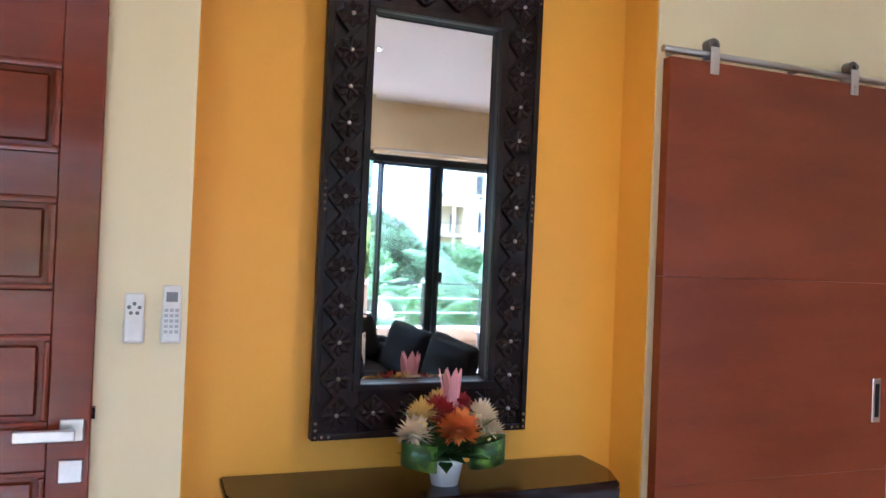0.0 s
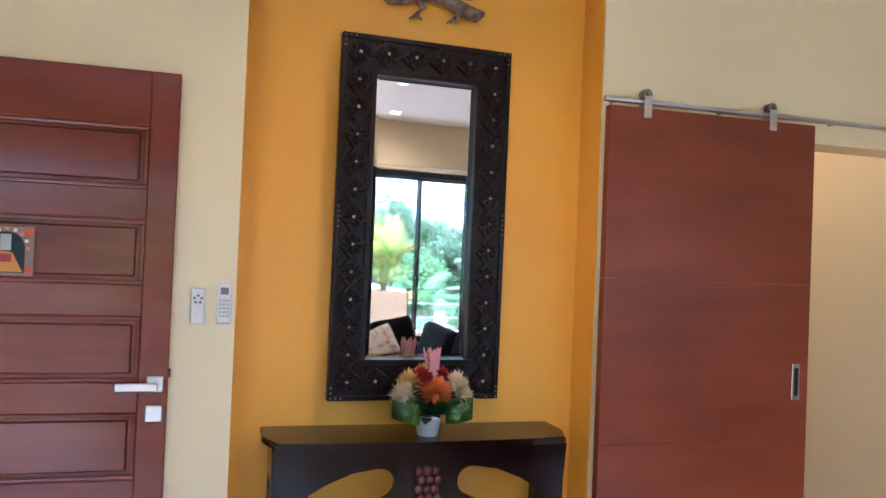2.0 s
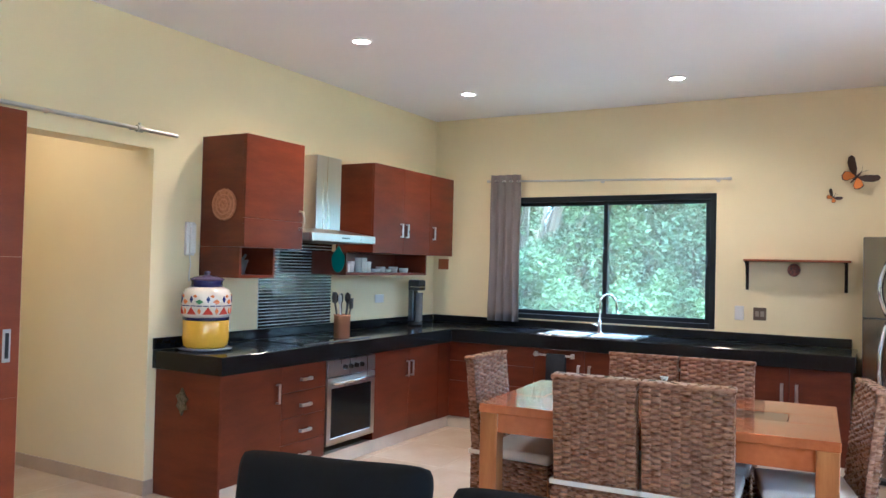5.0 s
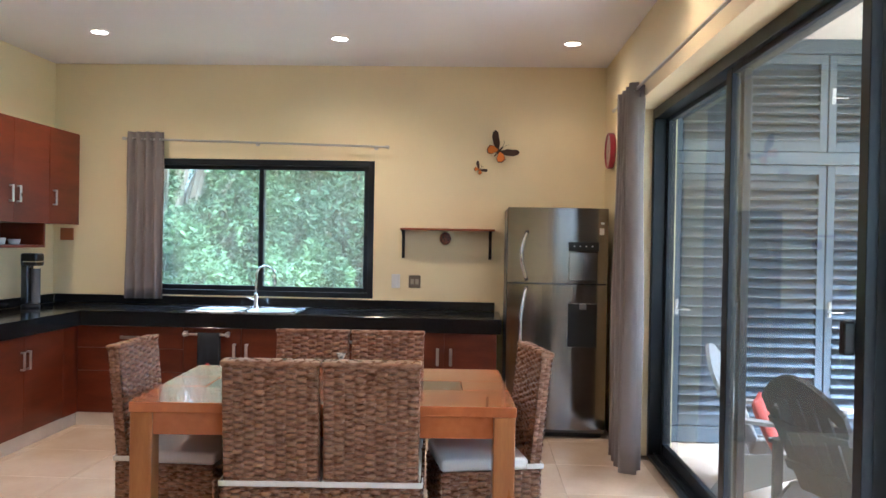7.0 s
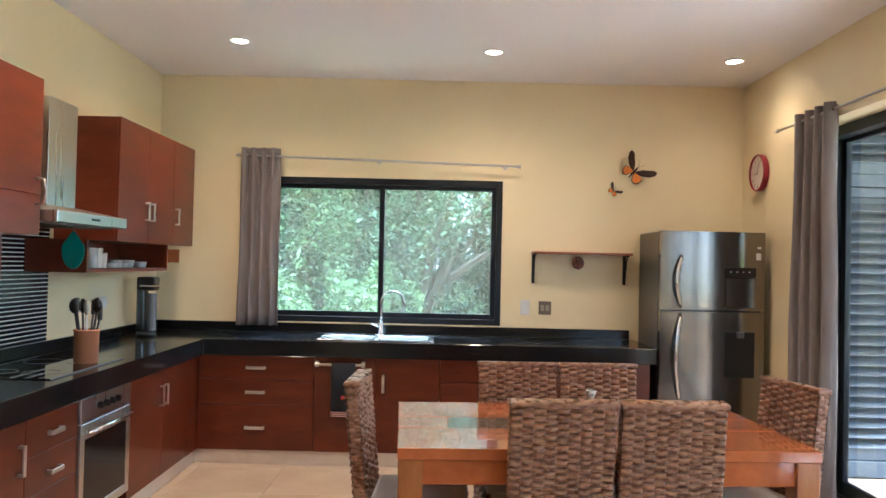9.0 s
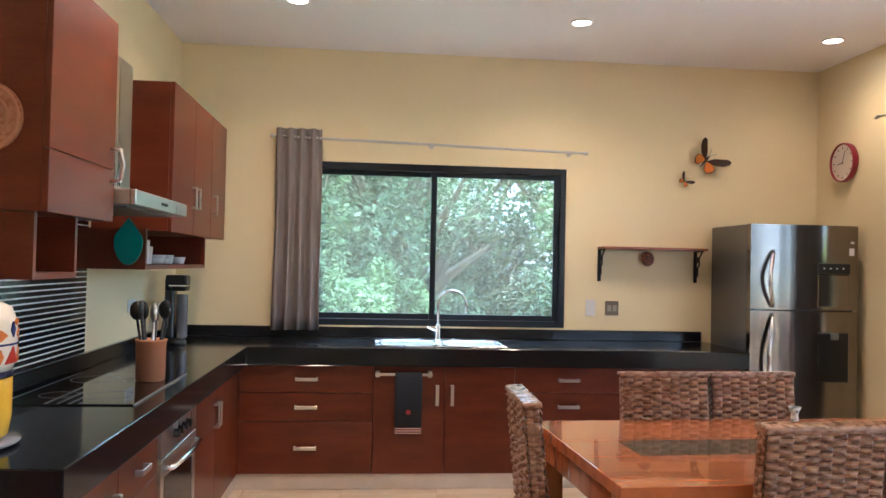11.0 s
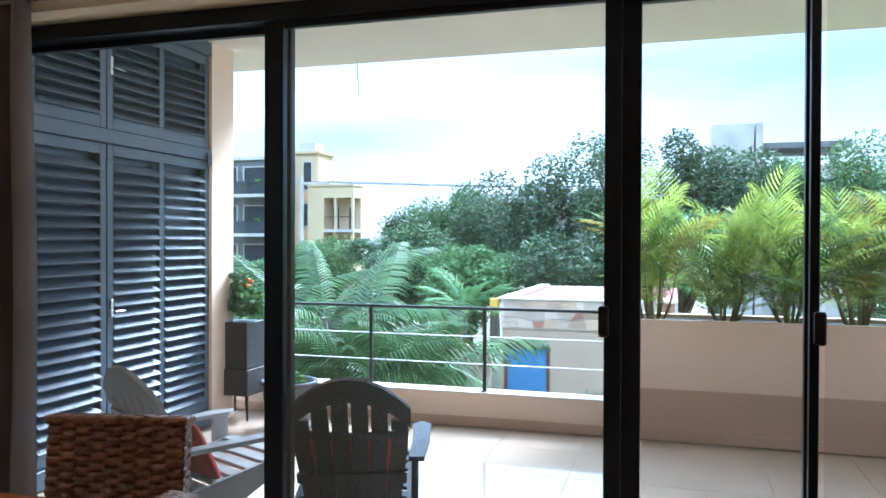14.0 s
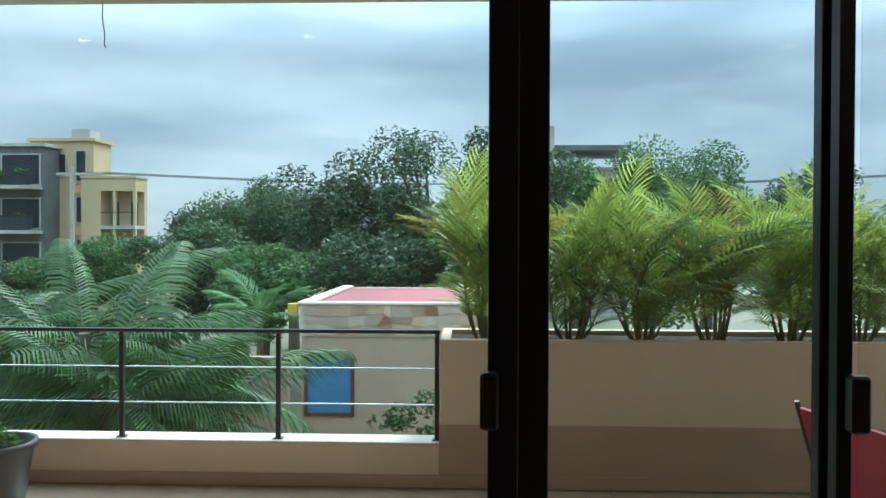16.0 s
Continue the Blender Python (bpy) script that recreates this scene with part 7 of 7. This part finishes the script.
def annex():
    h = thing("annex_house", (0, -15, -3.5), "small beige annex with red flat roof and stone band", "house")
    part("wall", boxes((2.9, 6.25, -0.01 - 5, 0, 0, 3.25)), M_BEIGE, h, "beige rendered wall")
    part("parapet", boxes((2.9, 6.28, -0.16, 0.02, 3.251, 3.83), (6.1, 6.28, -5, -0.161, 3.251, 3.83), (2.9, 6.1, -5, -4.84, 3.251, 3.83)), surface("pale_mortar", (0.50, 0.43, 0.34), rough=0.9), h)
    part("cap", boxes((2.9, 6.32, -0.18, 0.05, 3.831, 3.87), (6.08, 6.32, -5, -0.181, 3.831, 3.87)), M_STONE, h, "pale coping")
    part("roof", boxes((2.9, 6.1, -4.84, -0.161, 3.252, 3.81)), surface("red_roof_paint", (0.28, 0.034, 0.036), (0.17, 0.024, 0.026), rough=0.55, scale=0.8, fine=8), h, "wet red painted flat roof")
    st = [vary(surface("flagstone_" + w, c, rough=0.8, scale=3), 0.3) for w, c in (("cream", (0.43, 0.34, 0.25)), ("tan", (0.40, 0.28, 0.18)), ("rust", (0.22, 0.10, 0.06)))]
    rnd = random.Random(4)
    nx, nz = 12, 3
    g = [[(2.95 + 3.25 * i / nx + (rnd.uniform(-0.1, 0.1) if 0 < i < nx else 0), 3.27 + 0.55 * j / nz + (rnd.uniform(-0.06, 0.06) if 0 < j < nz else 0)) for i in range(nx + 1)] for j in range(nz + 1)]
    for j in range(nz):
        for i in range(nx):
            q = [g[j][i], g[j][i + 1], g[j + 1][i + 1], g[j + 1][i]]
            cx, cz = sum(p[0] for p in q) / 4, sum(p[1] for p in q) / 4
            if rnd.random() < 0.5:
                q = [q[0], q[1], ((q[1][0] + q[2][0]) / 2 + 0.03, (q[1][1] + q[2][1]) / 2), q[2], q[3]]
            bm = bmesh.new()
            prism(bm, [(cx + (a - cx) * 0.93, cz + (b - cz) * 0.90) for a, b in q], 0.021, 0.034)
            part("stone", bm, st[rnd.choice((0, 0, 1, 1, 2))], h)
    w = part("window", boxes((5.30, 6.20, 0.0, 0.03, 1.82, 1.88), (5.30, 6.20, 0, 0.03, 2.87, 2.93), (5.30, 5.36, 0, 0.03, 1.88, 2.87), (6.14, 6.20, 0, 0.03, 1.88, 2.87)), plain("brown_frame", (0.08, 0.035, 0.02), 0.5), h, "brown window frame")
    part("pane", boxes((5.36, 6.14, 0.002, 0.012, 1.88, 2.87)), surface("blue_mosaic_screen", (0.08, 0.20, 0.36), (0.04, 0.11, 0.22), rough=0.4, scale=30, fine=60), w, "blue mosaic screen")
    part("corner_box", boxes((6.33, 6.50, -0.1, 0.04, 3.66, 3.84), bevel=0.01), plain("faded_yellow_paint", (0.55, 0.36, 0.05), 0.5), h, "small yellow box at the roof corner")
    low = thing("garden_wall", (7.9, -14.2, -3.5), "low beige garden wall beside the annex", "wall")
    part("wall_panel", boxes((-1.6, 1.4, -0.1, 0.1, 0, 3.0)), M_BEIGE, low)


annex()
bush = thing("shrub", (4.2, -13.9, -3.5), "sparse leafy shrub in front of the annex wall", "shrub")
rnd = random.Random(31)
for k in range(7):
    a, ln = rnd.uniform(0, math.tau), rnd.uniform(1.9, 2.6)
    bm = bmesh.new()
    tube(bm, [(0, 0, 0), (0.2 * math.cos(a), 0.15 * math.sin(a), ln * 0.6), (0.75 * math.cos(a), 0.25 * math.sin(a), ln)], [0.02, 0.012, 0.004], 6)
    part("stem", bm, M_BARK, bush)
me, _ = leaf_cloud(420, 32, (0, 0, 2.1), (0.95, 0.35, 0.5), 0.065, (0.15, 0.35), 9)
me.materials.append(L_MID)
leaves = new("leaves", me)
leaves.parent = bush


def block(name, at, w, d, h, m, label, openings, roof=None):
    b = thing(name, at, label, "building")
    part("wall", boxes((-w / 2, w / 2, -d, 0, 0, h)), m, b)
    part("roof", boxes((-w / 2 - 0.15, w / 2 + 0.15, -d - 0.15, 0.15, h, h + 0.18)), roof or m, b)
    for x0, x1, z0, z1, kind in openings:
        win = part("window", boxes((x0, x1, 0.001, 0.06, z0, z0 + 0.08), (x0, x1, 0.001, 0.06, z1 - 0.08, z1), (x0, x0 + 0.08, 0.001, 0.06, z0 + 0.08, z1 - 0.08), (x1 - 0.08, x1, 0.001, 0.06, z0 + 0.08, z1 - 0.08)), M_CONC, b)
        part("pane", boxes((x0 + 0.08, x1 - 0.08, 0.002, 0.02, z0 + 0.08, z1 - 0.08)), M_DARKGL, win, "dark window glass")
        if kind == "b":
            bal = part("balcony", boxes((x0 - 0.1, x1 + 0.1, 0.0, 1.1, z0 - 0.25, z0 - 0.05)), M_CONC, b, "projecting balcony slab")
            part("balustrade", boxes((x0 - 0.1, x1 + 0.1, 1.04, 1.08, z0 - 0.049, z0 + 0.75)), M_DARKGL, bal, "glass balustrade")
    return b


def loggia_block():
    """Low tan block: a plain flank and, beside it, two storeys of open loggias."""
    b = thing("apartment_building", (24.1, -45, -3.5), "tan apartment block with stacked open loggias", "building")
    part("wall", boxes((0.45, 1.6, -1.6, 0, 0, 8.5)), M_YELLOW, b, "plain tan flank")
    part("wall", boxes((-1.6, 0.449, -1.6, -1.2, 0, 8.5)), M_YELLOW, b, "recessed back wall")
    part("base_wall", boxes((-1.6, 0.449, -1.199, 0, 0, 3.6)), M_YELLOW, b)
    part("roof", boxes((-1.65, 1.65, -1.65, 0.06, 8.501, 8.62)), M_YELLOW, b)
    part("head_beam", boxes((-1.6, 0.449, -1.199, 0, 7.75, 8.5)), M_YELLOW, b, "deep tan fascia")
    for z in (5.55,):
        slab = part("slab", boxes((-1.62, 0.449, -1.199, 0.12, z, z + 0.2)), M_CONC, b, "pale loggia floor slab")
        part("rail", boxes((-1.58, 0.449, 0.05, 0.08, z + 0.95, z + 1.0)), M_DARKGL, slab)
    for x in (-1.6, -0.42):
        for z0, z1 in ((3.601, 5.549), (5.751, 7.749)):
            part("column", boxes((x, x + 0.16, -0.2, 0, z0, z1)), M_YELLOW, b)
    for z in (3.62, 5.76):
        for x in (-1.3, -0.15):
            w = part("window", boxes((x, x + 0.06, -1.199, -1.16, z, z + 1.5), (x + 0.5, x + 0.56, -1.199, -1.16, z, z + 1.5), (x + 0.06, x + 0.5, -1.199, -1.16, z + 1.42, z + 1.5)), M_CONC, b)
            part("pane", boxes((x + 0.06, x + 0.5, -1.195, -1.18, z, z + 1.42)), M_DARKGL, w, "dark window glass")


loggia_block()
stair = block("apartment_building", (27.15, -45.6, -3.5), 3.8, 2.2, 10.7, M_YELLOW, "taller tan apartment block with a glazed stair", [(-1.5, -0.8, 8.3, 10.2, "w"), (-0.3, 0.6, 8.6, 10.0, "w"), (-1.5, -0.8, 5.9, 7.5, "w"), (-1.5, -0.8, 3.4, 5.0, "w")])
part("accent_band", boxes((-1.91, -0.5, 0.02, 0.1, 7.65, 8.15)), M_ORANGEF, stair, "apricot painted band")
part("accent_band", boxes((-1.91, -0.5, 0.02, 0.1, 5.15, 5.7)), M_ORANGEF, stair, "apricot painted band")
part("parapet", boxes((-1.7, -0.6, -1.2, 0.05, 10.885, 11.4)), M_CONC, stair, "grey stair head")
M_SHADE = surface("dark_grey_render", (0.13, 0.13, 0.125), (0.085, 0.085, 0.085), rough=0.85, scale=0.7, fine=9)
terrace = block("apartment_building", (30.1, -44, -3.5), 5.6, 4, 10.2, M_SHADE, "dark terraced apartment building with planted balconies", [(x, x + 2.3, z, z + 1.8, "b") for x in (-2.6, 0.1) for z in (8.0, 5.5, 3.0)], M_CONC)
for k, (x, z) in enumerate(((-2.2, 8.6), (-0.9, 8.5), (0.8, 8.6), (-1.9, 6.1), (0.3, 6.0), (1.8, 6.1), (-2.3, 3.6), (0.9, 3.5))):
    me, _ = leaf_cloud(260, 300 + k, (x, 1.0, z), (0.55, 0.3, 0.45), 0.09)
    me.materials.append(L_MID)
    o = new("balcony_plant", me)
    o.parent = terrace
block("apartment_building", (18.6, -62, -3.5), 5, 6, 7.9, M_YELLOW, "pale low apartment building behind the trees", [(-2.0, -0.8, 5.2, 7.0, "w"), (0.4, 1.8, 5.2, 7.0, "w")])
block("concrete_house", (-4.1, -52, -3.5), 6.0, 6, 9.6, M_CONC, "weathered concrete house overgrown with trees", [(-2.4, -0.8, 7.2, 9.0, "w"), (0.2, 2.0, 7.2, 9.0, "w")])
house = bpy.data.objects["concrete_house"]
part("roof_slab", boxes((-3.0, 2.4, -4, 1.2, 10.75, 11.1)), M_SHADE, house, "thin projecting roof slab")
part("post", boxes((-2.2, -2.0, 0.2, 0.4, 9.78, 10.75), (1.0, 1.2, 0.2, 0.4, 9.78, 10.75)), M_CONC, house)
tw = thing("concrete_tower", (-0.6, -50, -3.5), "plain weathered concrete stair tower", "building")
part("wall", boxes((-1.0, 1.4, -3, 0, 0, 12.2)), M_CONC, tw)
part("fin", boxes((-1.5, -1.1, -3, 0.1, 0, 12.2)), M_CONC, tw)
pole = thing("utility_pole", (21.5, -36, -3.5), "concrete utility pole with cross arm and cables", "utility pole")
bm = bmesh.new()
rod(bm, (0, 0, 0), (0, 0, 8.3), 0.13, 8, 0.09)
part("mast", bm, M_CONC, pole)
part("cross_arm", boxes((-1.6, 0.7, -0.06, 0.06, 7.9, 8.02)), M_CONC, pole)
for k in range(3):
    bm = bmesh.new()
    tube(bm, [(-1.4 + k * 0.9 - 40 * f, 0.3 * f, 8.05 - 2.4 * f * (1 - f)) for f in (0, 0.25, 0.5, 0.75, 1)], 0.015, 4)
    part("cable", bm, M_BLACK, pole)


# ---- floor tiles ----
def tiles(parent, x0, x1, y0, y1, z, size, m, skip=None):
    bm = bmesh.new()
    g = 0.0015
    box(bm, g, size - g, g, size - g, -0.006, 0.0, 0.0012)
    me = bpy.data.meshes.new("floor_tile")
    bm.to_mesh(me)
    bm.free()
    me.materials.append(m)
    for i in range(math.ceil((x1 - x0) / size - 1e-6)):
        for j in range(math.ceil((y1 - y0) / size - 1e-6)):
            if skip and skip(x0 + (i + 0.5) * size, y0 + (j + 0.5) * size):
                continue
            o = new("floor_tile", me)
            o.parent = parent
            o.location = (x0 + i * size, y0 + j * size, z)


tiles(floor, -2.6, 7.2, -2.72, 2.08, -0.0, 0.6, M_TILE)
tiles(floor, 2.4, 3.6, 2.08, 3.4, -0.0, 0.6, M_TILE)
tiles(balcony, -2.4, 6.5, -6.02, -2.95, -0.010, 0.6, M_TILEB)
